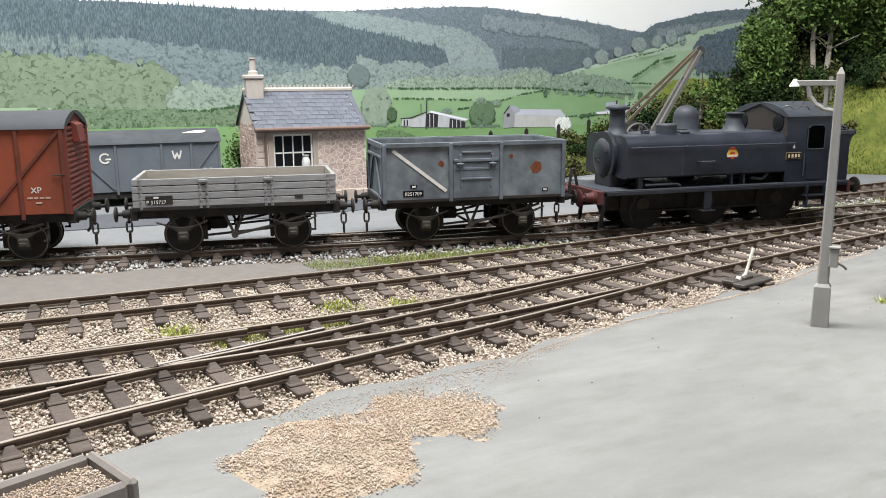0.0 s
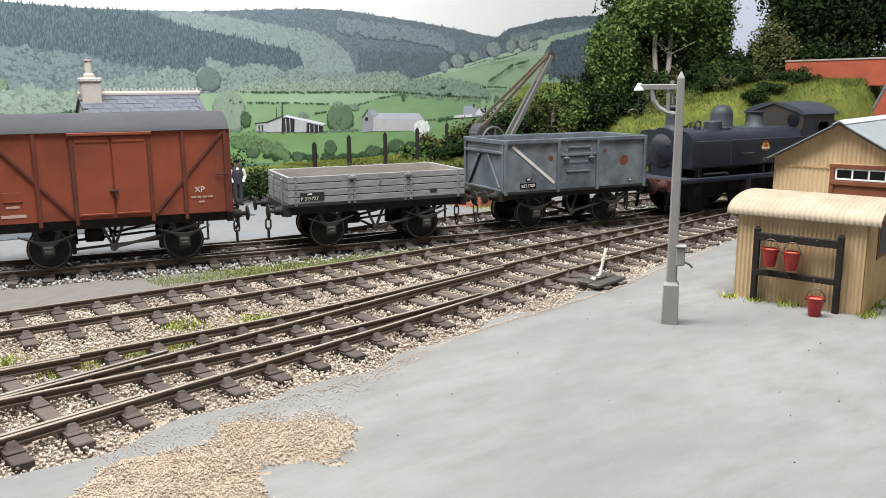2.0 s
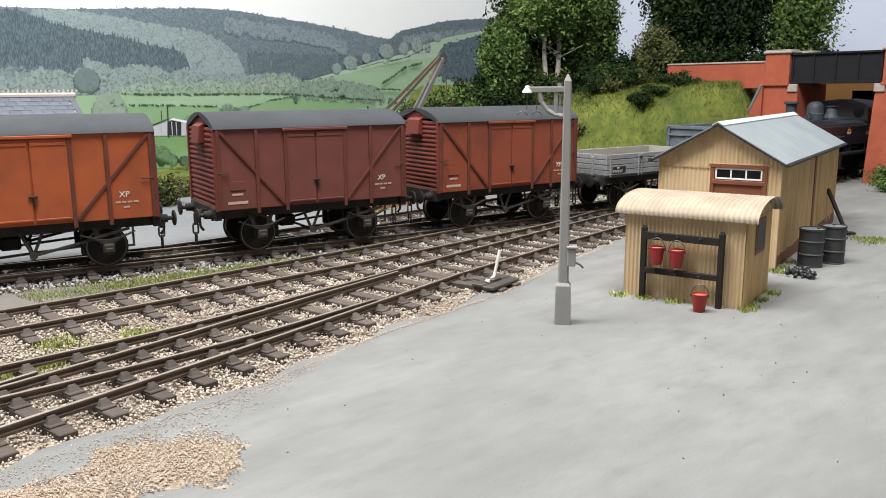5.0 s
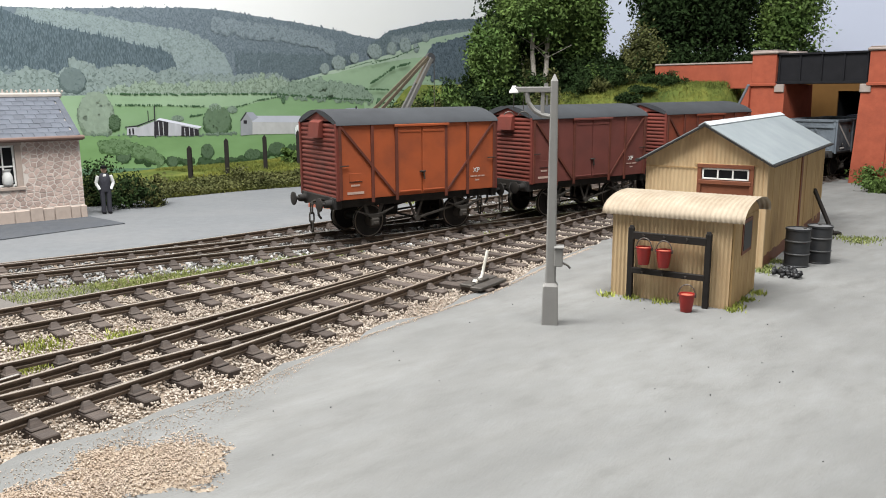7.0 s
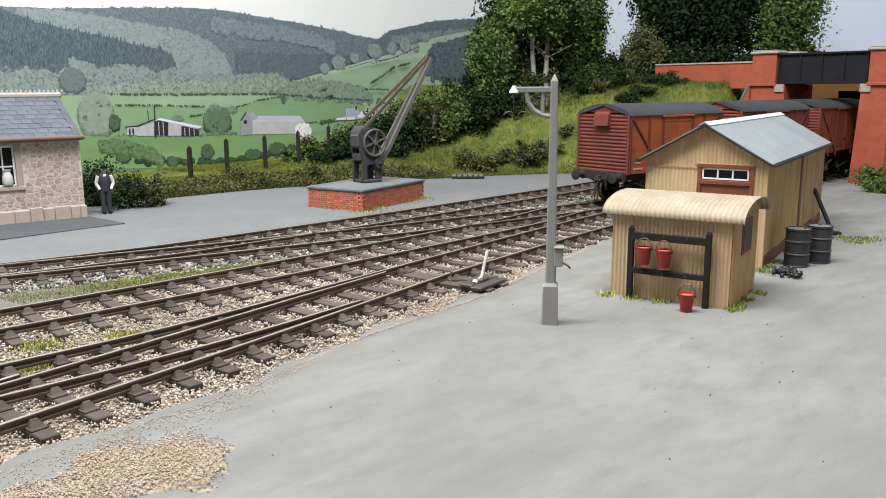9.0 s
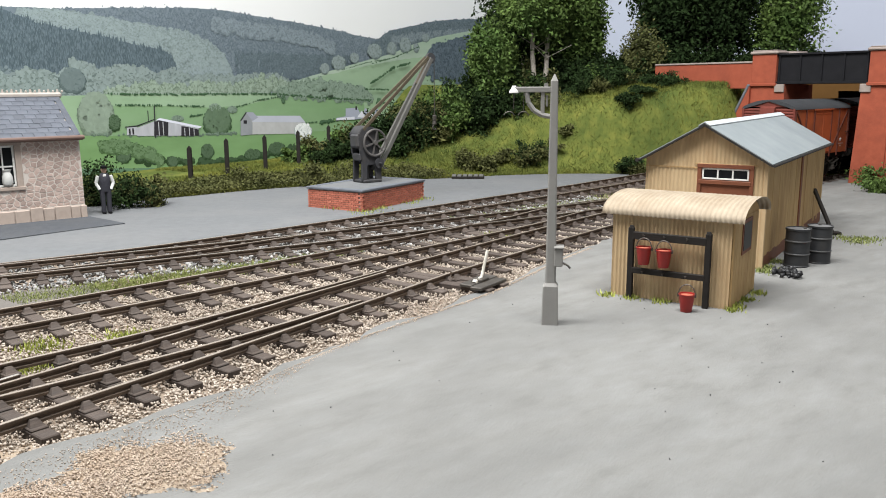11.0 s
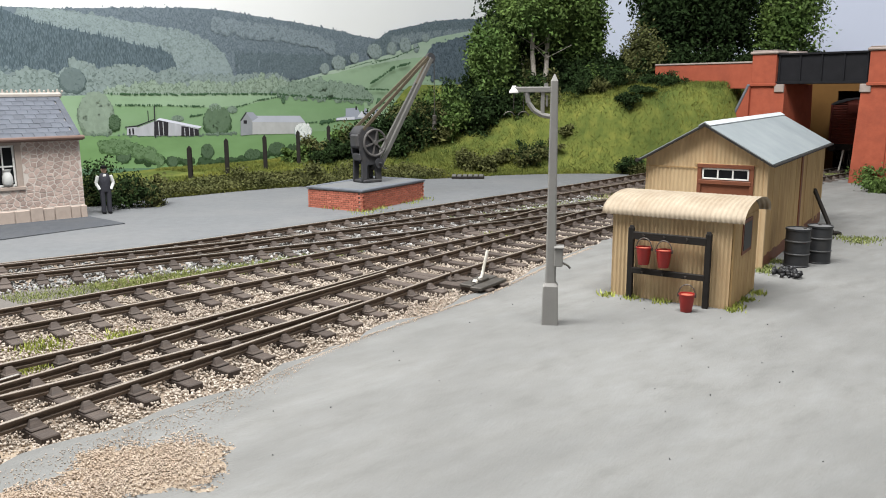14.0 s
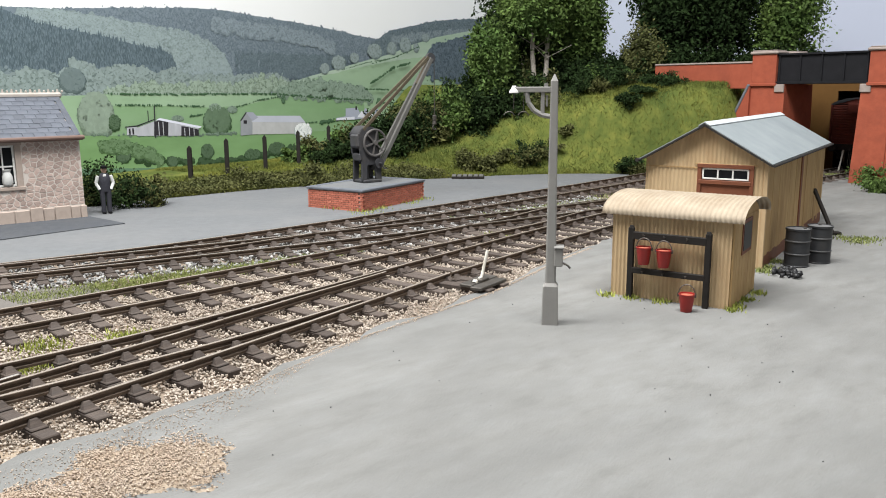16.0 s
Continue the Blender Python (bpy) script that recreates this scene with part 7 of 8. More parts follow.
def backdrop(rng):
    board = thing("backdrop", at(0, 0, 0), "printed backscene of wooded hills, green fields and farm buildings", "backdrop", kind="structure")

    def tone(name, c, spread=.12, sc=2.0, stretch=(1, 1, 1), island=0.0, stain=0.0, other=None):
        """A printed ink with soft grain; 'other' is a second ink that mottles it at a larger size."""
        c0 = ink(*c)
        return mat("printed_" + name, .92, ramp=flat(c0, spread), scale=sc, detail=9, island=island, spec=.05, stretch=stretch,
                   mix=stain, scale2=sc * .22, dark=ink(*(other or c)), mixlo=.4, mixhi=.65)

    def layer(k):
        return BACK_V - .02 * k

    def curve(pts, u):
        """A line through a few (u, z) knots, kept free of overshoot."""
        p = sorted(pts)
        return np.interp(u, [a for a, b in p], [b for a, b in p])

    def card(k, top, bottom, material, wob=.0, freq=1.0):
        """One printed shape: from a top edge down to a height or a lower edge."""
        lo, hi = min(a for a, b in top), max(a for a, b in top)
        us = np.arange(lo, hi + .01, .09)
        zt = curve(top, us)
        zb = curve(bottom, us) if isinstance(bottom, list) else np.full(len(us), bottom)
        g = Mesh()
        for u, z, z0 in zip(us, zt, zb):
            zz = float(z) + wob * (noise.noise((u * 2.2 * freq, k, 0)) + .6 * noise.noise((u * 6 * freq, k, 3)))
            x, y = uv(float(u), layer(k))
            g.v += [(x, y, float(z0)), (x, y, max(float(z0) + .001, zz))]
        for i in range(len(us) - 1):
            g.f.append([2 * i, 2 * i + 2, 2 * i + 3, 2 * i + 1])
            g.mi.append(0)
        return part("printed_shape", g, material, board, "", None, 0)

    def flecks(name, u, z, r, v, material, tall=1.0, m=7, spire=False):
        """Small irregular printed shapes at (u, z) with radius r on the sheets v."""
        n = len(u)
        a = np.linspace(0, 2 * math.pi, m, endpoint=False) + math.pi / 2
        rr = r[:, None] * rng.uniform(.72, 1.2, (n, m))
        du, dz = rr * np.cos(a), rr * np.sin(a) * tall
        if spire:
            du = du * np.where(dz > 0, .55, 1.0)
            dz[:, 0] *= 1.5
        v = v - rng.uniform(0, .00026, n)
        P = uvs(u[:, None] + du, v[:, None] + 0 * du)
        pts = np.concatenate([P, (z[:, None] + dz)[..., None]], 2).reshape(-1, 3)
        ob = cloud(name, pts, np.arange(n * m).reshape(n, m), material, board)
        tagged(ob, kind="stuff")

    def wood(k, n, top, low, r, inks, tall=1.0, spire=False, tufts_n=5, vary=.5, span=None, power=1.0):
        """Printed trees, the lower ones before the higher: each a shaded body with lighter tufts towards its top."""
        lo, hi = span or (min(a for a, b in top), max(a for a, b in top))
        u, f = rng.uniform(lo, hi, n), rng.uniform(0, 1, n) ** power
        zt = curve(top, u)
        zb = curve(low, u) if isinstance(low, list) else zt - low
        z = zb + (zt - zb) * f
        keep = zt > zb
        u, z, f = u[keep], z[keep], f[keep]
        o = np.argsort(-z)
        u, z = u[o], z[o]
        n = len(u)
        rank = np.floor(np.arange(n) / n * 24) / 24
        rad = r * rng.uniform(1 - vary, 1 + vary, n)
        v = layer(k) - .018 * rank
        name = "printed_firs" if spire else "printed_trees"
        flecks(name, u, z - rad * .5 * tall, rad, v, inks[0], tall, 7, spire)
        for j, (material, dz, sc, count) in enumerate(((inks[1], -.05, .5, tufts_n), (inks[2], .3, .34, tufts_n))):
            uu = np.repeat(u, count) + rng.normal(0, .38, n * count) * np.repeat(rad, count)
            zz = np.repeat(z - rad * .5 * tall, count) + (dz + rng.normal(0, .34, n * count)) * np.repeat(rad, count) * tall
            flecks(name, uu, zz, np.repeat(rad, count) * sc * rng.uniform(.6, 1.2, n * count), np.repeat(v, count) - .00028 * (j + 1), material, tall if spire else 1.0, 6, spire)

    def hedge(k, pts, r, inks, per=9):
        length = max(a for a, b in pts) - min(a for a, b in pts)
        n = int(per * length)
        u = rng.uniform(min(a for a, b in pts), max(a for a, b in pts), n)
        z = curve(pts, u) + rng.normal(0, r * .3, n)
        for material, dz, sc in ((inks[0], 0, 1.0), (inks[1], r * .5, .6)):
            flecks("printed_hedge", u, z + dz, r * sc * rng.uniform(.6, 1.3, n), np.full(n, layer(k) - (.0005 if dz else 0)), material, .8)

    def tree(k, u, z, w, h, inks, n=60):
        """One larger printed tree of many tufts."""
        n *= 3
        for j, (material, dz, sc) in enumerate(((inks[0], -.05, .2), (inks[1], .02, .15), (inks[2], .12, .1))):
            a, q = rng.uniform(0, 2 * math.pi, n), np.sqrt(rng.uniform(0, 1, n))
            flecks("printed_trees", u + w * q * np.cos(a) * .8, z + h * (dz + q * np.sin(a) * .75), min(w, h) * sc * rng.uniform(.6, 1.3, n), np.full(n, layer(k) - .0006 * j), material, 1.0, 7)

    def shape(k, poly, material):
        g = Mesh()
        g.add([(*uv(a, layer(k)), z) for a, z in poly], [tuple(range(len(poly)))])
        part("printed_shape", g, material, board, "", None, 0)

    # sky and the layout's end
    sky = Mesh()
    for i in range(40):
        u0, u1 = -70 + 136 * i / 40, -70 + 136 * (i + 1) / 40
        a, b = uv(u0, BACK_V + .01), uv(u1, BACK_V + .01)
        sky.add([(*a, -.1), (*b, -.1), (*b, 30), (*a, 30)], [(0, 1, 2, 3)])
    part("sky_board", sky, tone("sky", (229, 233, 238), .02, .1), board, "", None, 0)
    end = Mesh()
    for v0, v1, z0 in ((40, 8.9, -.1), (8.9, 4.2, 4.5), (4.2, -30, -.1)):
        a, b = uv(66, v0), uv(66, v1)
        end.add([(*a, z0), (*b, z0), (*b, 30), (*a, 30)], [(0, 1, 2, 3)])
    part("end_board", end, tone("end_sky", (186, 195, 206), .04, .1), board, "", None, 0)

    def three(name, c, step=12, island=.05):
        return [tone(name + n, tuple(x + d for x in c), .1, 3.0, island=island) for n, d in (("_shade", -1.5 * step), ("_body", -.2 * step), ("_light", 1.0 * step))]
    # far hill with its bands of wood
    far = [(-40, 9.3), (2.65, 8.07), (8.48, 8.22), (13.2, 8.15), (15.5, 8.12), (20.6, 8.28), (23.4, 8.52), (25.1, 8.63), (28.2, 8.85), (30.5, 8.86), (32.5, 8.7), (34.7, 8.57), (37, 8.4), (39.5, 8.18), (41.1, 7.96), (43.1, 7.78), (45.1, 7.32)]
    far_low = [(18, 6.0), (23.4, 6.26), (28.7, 5.15), (34.5, 5.03), (39.4, 5.8), (43, 6.4), (45.1, 7.0)]
    card(1, far, 3, tone("far_slope", (100, 117, 121), .14, 1.6, (1, 1, .6), 0, .6, (122, 138, 138)), .05)
    wood(1.2, 4200, [p for p in far if p[0] > 17], far_low, .1, three("far", (101, 117, 121), 8), 1.5)
    wood(2.2, 520, [(29.5, 8.5), (32.1, 8.29), (34.7, 8.2), (37.5, 7.9), (39, 7.43)], .75, .13, three("far_pale", (114, 130, 131), 8), 1.0)
    wood(2.3, 900, [(31, 6.6), (35, 6.6), (39, 6.6), (41, 6.6)], 1.4, .1, three("far_dark", (91, 108, 110), 7), 1.8)
    # pale young wood running down the slope
    pale = [(18.6, 8.14), (20.6, 8.2), (22, 8.1), (23.4, 7.98), (25.3, 7.78), (27.7, 7.6), (29.2, 7.04), (30.1, 6.44), (30.6, 5.4)]
    pale_low = [(18.6, 7.6), (21, 7.3), (23.3, 6.81), (26.2, 6.2), (26.5, 5.3), (28.3, 5.0), (30.6, 5.0)]
    card(3.5, pale, pale_low, tone("pale_slope", (120, 138, 132), .1, 2.0, (1, 1, 1), 0, .5, (132, 149, 140)), .25)
    wood(4, 2300, pale, pale_low, .12, three("pale", (124, 142, 135), 9), 1.0)
    # the right-hand ridge
    ridge = [(42.5, 7.53), (43.1, 7.78), (44.5, 8.43), (46.4, 8.8), (49, 9.26), (51.4, 9.61), (55.5, 9.94), (59.6, 10.19), (66, 10.7)]
    card(4.8, ridge, 5, tone("ridge_slope", (92, 109, 112), .12, 2.0, (1, 1, .6), 0, .5, (110, 126, 126)), .09)
    wood(5, 1500, ridge, 1.9, .13, three("ridge", (92, 109, 110), 9), 1.2)
    wood(6, 260, [(44.5, 8.1), (47.7, 8.5), (51.8, 8.9), (56, 9.2)], .5, .14, three("ridge_pale", (112, 128, 127), 8))
    # the green hill under it
    hill = [(33.8, 4.4), (34.2, 4.62), (36.9, 5.26), (39.4, 5.76), (41.6, 6.25), (44.5, 6.83), (47, 7.58), (49.7, 8.22), (54, 8.89), (58, 9.23), (66, 9.9)]
    card(7.2, hill, 2, tone("hill_field", (160, 182, 152), .07, .5, (1, 1, 3), 0, .55, (128, 163, 117)), .02)
    card(7.3, [(36.9, 5.1), (41.6, 5.9), (45, 6.4), (48, 6.7), (50.5, 6.6)], [(36.9, 4.0), (41.6, 3.6), (50.5, 3.5)], tone("hill_lower", (143, 174, 130), .07, .7, (1, 1, 3), 0, .5, (140, 172, 128)), .05)
    grey = three("grey_crown", (119, 136, 127), 13)
    for u, z, w, h in ((39.3, 6.1, .75, .55), (40.8, 6.45, .5, .4), (42.8, 6.95, .85, .6), (44.6, 7.2, .6, .5), (46.1, 7.5, .75, .62), (47.3, 7.35, .4, .4), (38, 5.7, .5, .4), (48.4, 8.1, .5, .35)):
        tree(8, u, z, w, h, grey, 40)
    dusk = three("shaded_wood", (82, 98, 104), 9)
    card(8.2, [(48.4, 6.9), (49.3, 7.63), (51.8, 8.15), (53.6, 8.57), (55.5, 8.75), (66, 9.3)], [(48.4, 5.6), (49.6, 5.1), (54, 4.9), (66, 4.8)], tone("shaded_slope", (82, 98, 104), .12, 1.6, (1, 1, .6)), .16)
    wood(8.4, 700, [(48.4, 6.9), (49.3, 7.6), (51.8, 8.1), (53.6, 8.5), (55.5, 8.7), (64, 9.2)], [(48.4, 5.6), (49.6, 5.1), (54, 4.9), (64, 4.8)], .2, dusk, 1.3)
    # dark firs on the near slope
    fir = [(-40, 9.2), (2.65, 8.03), (8.48, 8.17), (13.2, 8.1), (15.5, 8.07), (18, 8.05), (19.4, 7.55), (20.7, 7.37), (21.9, 7.21), (23.3, 6.95), (24.9, 6.67), (25.9, 6.53), (26.6, 6.19), (26.8, 5.7)]
    fir_low = [(-40, 5.6), (2.4, 5.6), (7, 5.7), (8.3, 6.4), (10.9, 6.2), (13.6, 6.0), (15.4, 5.7), (18.1, 5.24), (20.8, 5.4), (23.2, 5.55), (25.3, 5.2), (26.8, 5.5)]
    card(9.2, fir, fir_low, tone("fir_slope", (84, 102, 106), .16, 2.6, (1, 1, .35), 0, .5, (98, 116, 118)), .1, 2.5)
    wood(9.5, 5200, fir, fir_low, .085, three("fir", (87, 105, 108), 9), 2.6, True, 2, .4, (-8, 26.8))
    wood(10.5, 420, [(-8, 6.6), (2, 6.6), (5, 6.7), (8, 6.6)], 1.0, .1, three("larch", (112, 130, 124), 8), 2.0, True, 2, .4)
    # rounded broadleaf groves below the firs
    grove, grove_low = [(7.6, 6.38), (8.3, 6.57), (9.6, 6.45), (10.9, 6.27), (12.2, 6.24), (13.6, 6.05), (14.6, 5.98), (15.7, 5.63), (17.5, 5.45), (18.5, 5.2)], [(7.5, 5.5), (9.5, 5.2), (11.3, 4.4), (14.4, 4.1), (18.5, 4.3)]
    card(11.2, grove, grove_low, tone("grove_slope", (97, 115, 114), .12, 1.6), .1)
    wood(11.4, 620, grove, grove_low, .22, three("grove", (101, 119, 117), 11), 1.0, False, 8)
    belt = [(14.4, 4.6), (15.6, 4.8), (17.2, 5.05), (18.5, 5.35), (19.5, 5.28), (20.1, 5.16), (20.7, 5.4), (20.95, 5.85), (21.7, 5.76), (22.3, 5.4), (23.2, 5.68), (24.7, 5.6), (25.3, 5.15), (26.5, 5.5), (27.4, 5.24), (30.2, 5.17), (31.9, 5.28), (33.6, 5.35), (34.8, 5.0)]
    belt_low = [(14.4, 3.4), (19.8, 3.9), (23, 4.16), (26.4, 4.14), (31.8, 4.15), (34.8, 4.2)]
    card(12.4, belt, belt_low, tone("belt_slope", (118, 135, 128), .12, 1.5), .12)
    wood(12.6, 900, belt, belt_low, .22, three("belt", (116, 134, 124), 12), 1.0, False, 8)
    tree(13.6, 20.9, 4.85, .75, .7, three("grove_dark", (92, 110, 104), 11), 90)
    wood(13.8, 330, [(22.5, 4.5), (24.4, 4.7), (25.3, 4.85), (26.1, 4.7), (28.3, 4.8), (29.8, 4.95), (31, 4.8), (31.9, 5.1), (33.6, 5.35), (34.4, 5.0), (34.7, 4.7)], [(22.5, 4.2), (34.7, 4.15)], .17, three("row", (124, 145, 118), 15), 1.1, False, 8)
    # old oaks and a paler thicket on the left
    oak, oak_low = [(-40, 6), (2.4, 5.75), (3.7, 5.72), (4.8, 5.68), (5.9, 5.5), (6.6, 5.66), (7, 5.5), (8, 5.7), (8.6, 5.42), (9.2, 5.18), (9.9, 5.28), (10.5, 5.02), (10.9, 4.7), (11.1, 4.2)], [(-40, 3.5), (2.2, 3.6), (6.9, 3.7), (9.6, 3.4), (11.1, 3.3)]
    card(15, oak, oak_low, tone("oak_slope", (88, 106, 80), .16, 1.5), .12)
    wood(15.2, 640, oak, oak_low, .34, three("oak", (104, 124, 92), 14), .95, False, 14, .4, (-8, 11.1))
    ash = [(10.8, 4.1), (11.6, 4.34), (12, 4.7), (12.4, 4.5), (12.9, 4.2), (14.4, 4.35)]
    wood(16.4, 130, ash, [(10.8, 3.3), (14.4, 3.3)], .28, three("ash", (122, 141, 120), 13), 1.0, False, 10)
    # fields
    field = [(-40, 3.5), (2.2, 3.55), (6.4, 3.5), (10.7, 3.3), (14.3, 3.34), (17.5, 4.1), (22.5, 4.17), (26.4, 4.14), (31.8, 4.12), (34.4, 4.07), (37.3, 3.86), (42.1, 3.61), (48.9, 3.9), (66, 4.2)]
    card(17.6, field, -.1, tone("field", (136, 170, 122), .07, .5, (1, 1, 3), 0, .5, (158, 188, 144)), .02)
    card(17.7, [(22.7, 3.6), (26.4, 3.52), (28.6, 3.4), (31, 3.45), (34.3, 3.95), (37.3, 3.8), (41.5, 3.55)], 1.6, tone("near_field", (120, 160, 102), .06, .6, (1, 1, 3), 0, .5, (134, 170, 118)), .01)
    copse = three("copse", (112, 135, 110), 14)
    wood(17.9, 240, [(34, 4.5), (35.4, 4.95), (37.4, 5.1), (39.4, 4.84), (41.5, 4.5), (42.3, 4.0)], [(34, 4.1), (37.3, 3.95), (42.3, 3.65)], .2, copse, 1.0, False, 9)
    line = three("hedgerow", (74, 108, 72), 14)
    for k, pts, r in ((18.9, [(23, 3.65), (26.4, 3.56), (28.6, 3.45)], .05), (18.9, [(27.4, 2.95), (28.2, 3.02), (29.3, 3.21), (30.9, 3.44), (32.2, 3.75), (34.3, 4)], .05), (18.9, [(34.3, 4.07), (37.3, 3.86), (42.1, 3.61)], .07),
                      (18.9, [(22.5, 4.2), (26.4, 4.16), (31.8, 4.14), (34.4, 4.1)], .06), (18.9, [(42.2, 6.1), (44.5, 6.55), (47.3, 7.4)], .05), (18.9, [(41.5, 4.39), (45, 4.3), (51, 3.97)], .06), (18.9, [(42.6, 3.45), (46.3, 3.31), (50.3, 3.15)], .07),
                      (18.9, [(37.2, 2.23), (38.8, 2.4), (40.4, 2.57)], .12), (18.9, [(42.1, 4.77), (43.4, 5.32), (44.5, 5.88), (46.3, 6.24)], .09), (18.9, [(39.4, 5.65), (41.6, 6.14), (45.1, 6.65)], .04), (18.9, [(10.9, 3.25), (12.3, 3.22), (14.3, 3.45)], .06), (18.9, [(33.6, 2.3), (35, 2.25), (37, 2.3)], .05)):
        hedge(k, pts, r, line, 16)
    scrub = three("orchard", (92, 116, 80), 15)
    wood(18.2, 330, [(5, 3.5), (7, 3.55), (9.6, 3.35), (12, 3.2), (14, 3.3)], [(5, 2.6), (14, 2.6)], .2, scrub, .9, False, 9)
    card(18.1, [(5.5, 2.75), (9, 2.7), (13, 2.7)], -.1, tone("pasture", (142, 182, 134), .06, .5, (1, 1, 3)), .03)
    hedge(18.9, [(7.4, 2.56), (9.5, 2.51), (12, 2.35)], .12, line, 14)
    dark = three("bush_dark", (66, 92, 58), 13)
    tree(19.2, 29.2, 2.62, 1.05, .95, three("round_bush", (80, 107, 72), 13), 150)
    tree(19.2, 29.1, 3.35, .5, .32, copse, 40)
    tree(19.2, 30.3, 3.25, .4, .25, copse, 30)
    tree(19.2, 34.2, 3.8, .2, .3, line, 20)
    tree(19.2, 26.6, 2.85, .5, .2, copse, 25)
    tree(19.1, 21.9, 3.1, 1.05, 1.35, three("willow", (118, 138, 112), 12), 190)
    tree(19.3, 22.85, 2.75, .38, .5, dark, 40)
    tree(19.3, 42.9, 3.5, .3, .35, line, 24)
    # meadow with its bushes
    meadow = [(-40, 2.6), (10.7, 2.5), (21.4, 2.15), (23.9, 2.04), (27.9, 1.86), (30.8, 1.79), (37.2, 1.71), (45, 1.8), (66, 1.9)]
    card(19.6, meadow, -.1, tone("meadow", (106, 148, 82), .09, .6, (1, 1, 3), 0, .6, (128, 172, 104)), .02)
    card(19.8, [(18, .9), (21.2, .5), (26.1, .2), (32, .1), (45, .1)], -.1, tone("low_meadow", (86, 124, 88), .08, .6, (1, 1, 3), 0, .5, (104, 140, 98)), .03)
    hedge(20, [(21.5, 2.2), (24, 2.05), (27, 1.9), (30.6, 1.85)], .09, copse, 10)
    wood(20.1, 120, [(22, 1.9), (23.5, 1.75), (24.8, 1.35), (25.4, 1.0)], .5, .17, three("meadow_scrub", (84, 116, 68), 14), .9, False, 8)
    hedge(20.2, [(24, .75), (26.1, .5), (28.3, .3), (31, .3), (34, .6), (36, .9)], .2, dark, 16)
    for u, z, w, h in ((28.4, .92, .48, .5), (26.1, .5, .35, .35), (31.6, .55, .75, .4), (23.2, 1.0, .5, .4), (33.5, .8, .8, .45), (25, .7, .4, .3)):
        tree(20.4, u, z, w, h, dark, 60)
    # farm buildings
    wall, roofm, hole = tone("barn_wall", (170, 172, 172), .16, 3.0, (1, 1, .3)), tone("barn_roof", (212, 214, 220), .05, 1.0), tone("barn_hole", (52, 50, 52), .2, 2.0)
    shape(20.6, [(24.09, 2.45), (25.47, 2.85), (25.98, 2.74), (27.9, 2.24), (27.87, 1.86), (24.06, 2.02)][::-1], wall)
    shape(20.6, [(23.51, 2.47), (24.1, 2.51), (24.06, 2.05), (23.48, 2.1)][::-1], wall)
    shape(20.8, [(23.4, 2.47), (24.12, 2.5), (25.2, 2.84), (25.1, 2.86), (24.1, 2.57), (23.4, 2.53)], hole)
    for x in (23.6, 23.8):
        shape(20.8, [(x, 2.1), (x + .1, 2.1), (x + .1, 2.42), (x, 2.42)], hole)
    shape(20.8, [(25.12, 2.71), (25.47, 2.82), (25.98, 2.68), (25.92, 1.95), (25.06, 1.99)][::-1], hole)
    for x in (25.35, 25.62):
        shape(20.9, [(x, 1.97), (x + .045, 1.97), (x + .05, 2.7), (x, 2.72)], wall)
    shape(20.8, [(26.78, 2.44), (27.21, 2.36), (27.9, 2.2), (27.87, 1.86), (26.73, 1.88)][::-1], hole)
    for x in (26.95, 27.25, 27.55):
        shape(20.9, [(x, 1.88), (x + .05, 1.88), (x + .05, 2.32), (x, 2.33)], wall)
    shape(21, [(25.26, 2.83), (25.48, 2.91), (28.1, 2.36), (27.94, 2.26)][::-1], roofm)
    shape(21, [(25.15, 3.55), (25.22, 3.55), (25.17, 1.86), (25.1, 1.87)][::-1], hole)
    shape(21, [(24.76, 3.32), (24.81, 3.32), (24.8, 2.75), (24.76, 2.75)][::-1], hole)
    shape(20.6, [(31.7, 2.49), (35.84, 2.31), (35.9, 1.62), (31.65, 1.75)][::-1], tone("byre_wall", (176, 176, 170), .1, 2.0))
    shape(20.8, [(31.62, 2.49), (31.89, 2.85), (35.48, 2.75), (35.94, 2.31)][::-1], tone("byre_roof", (178, 182, 190), .06, 1.0))
    shape(20.8, [(30.84, 2.65), (31.32, 3.03), (31.71, 2.62), (31.65, 1.75), (30.77, 1.72)][::-1], tone("byre_gable", (142, 146, 146), .1, 2.0))
    shape(20.9, [(31.24, 3.07), (31.78, 3.06), (32.14, 2.74), (31.71, 2.55)][::-1], tone("byre_slate", (150, 154, 164), .06, 1.0))
    shape(20.9, [(30.78, 2.6), (31.24, 3.09), (31.32, 3.05), (30.88, 2.58)], hole)
    shape(21, [(31.04, 2.61), (31.29, 2.6), (31.28, 2.4), (31.03, 2.41)][::-1], hole)
    shape(20.6, [(38.65, 2.51), (39.55, 2.6), (39.57, 3.12), (40.71, 3.14), (41.07, 2.55), (41.48, 3.12), (42.15, 2.52), (42.63, 3.1), (43.02, 2.73), (42.84, 2.46), (40.35, 2.35), (38.64, 2.36)][::-1], tone("farmhouse_roof", (158, 164, 178), .06, 1.0))
    for x in (41.07, 42.15):
        shape(20.8, [(x - .42, 2.5), (x + .35, 2.45), (x + .06, 2.95)], roofm)
    shape(20.8, [(38.7, 2.36), (40.4, 2.36), (40.4, 2.55), (38.7, 2.5)], roofm)
    shape(20.9, [(40.49, 3.24), (40.65, 3.24), (40.65, 3.0), (40.49, 3.0)][::-1], hole)
    blossom = [tone("blossom" + n, c, .06, 3, island=.1) for n, c in (("_shade", (148, 160, 150)), ("_body", (188, 196, 190)), ("_light", (222, 226, 224)))]
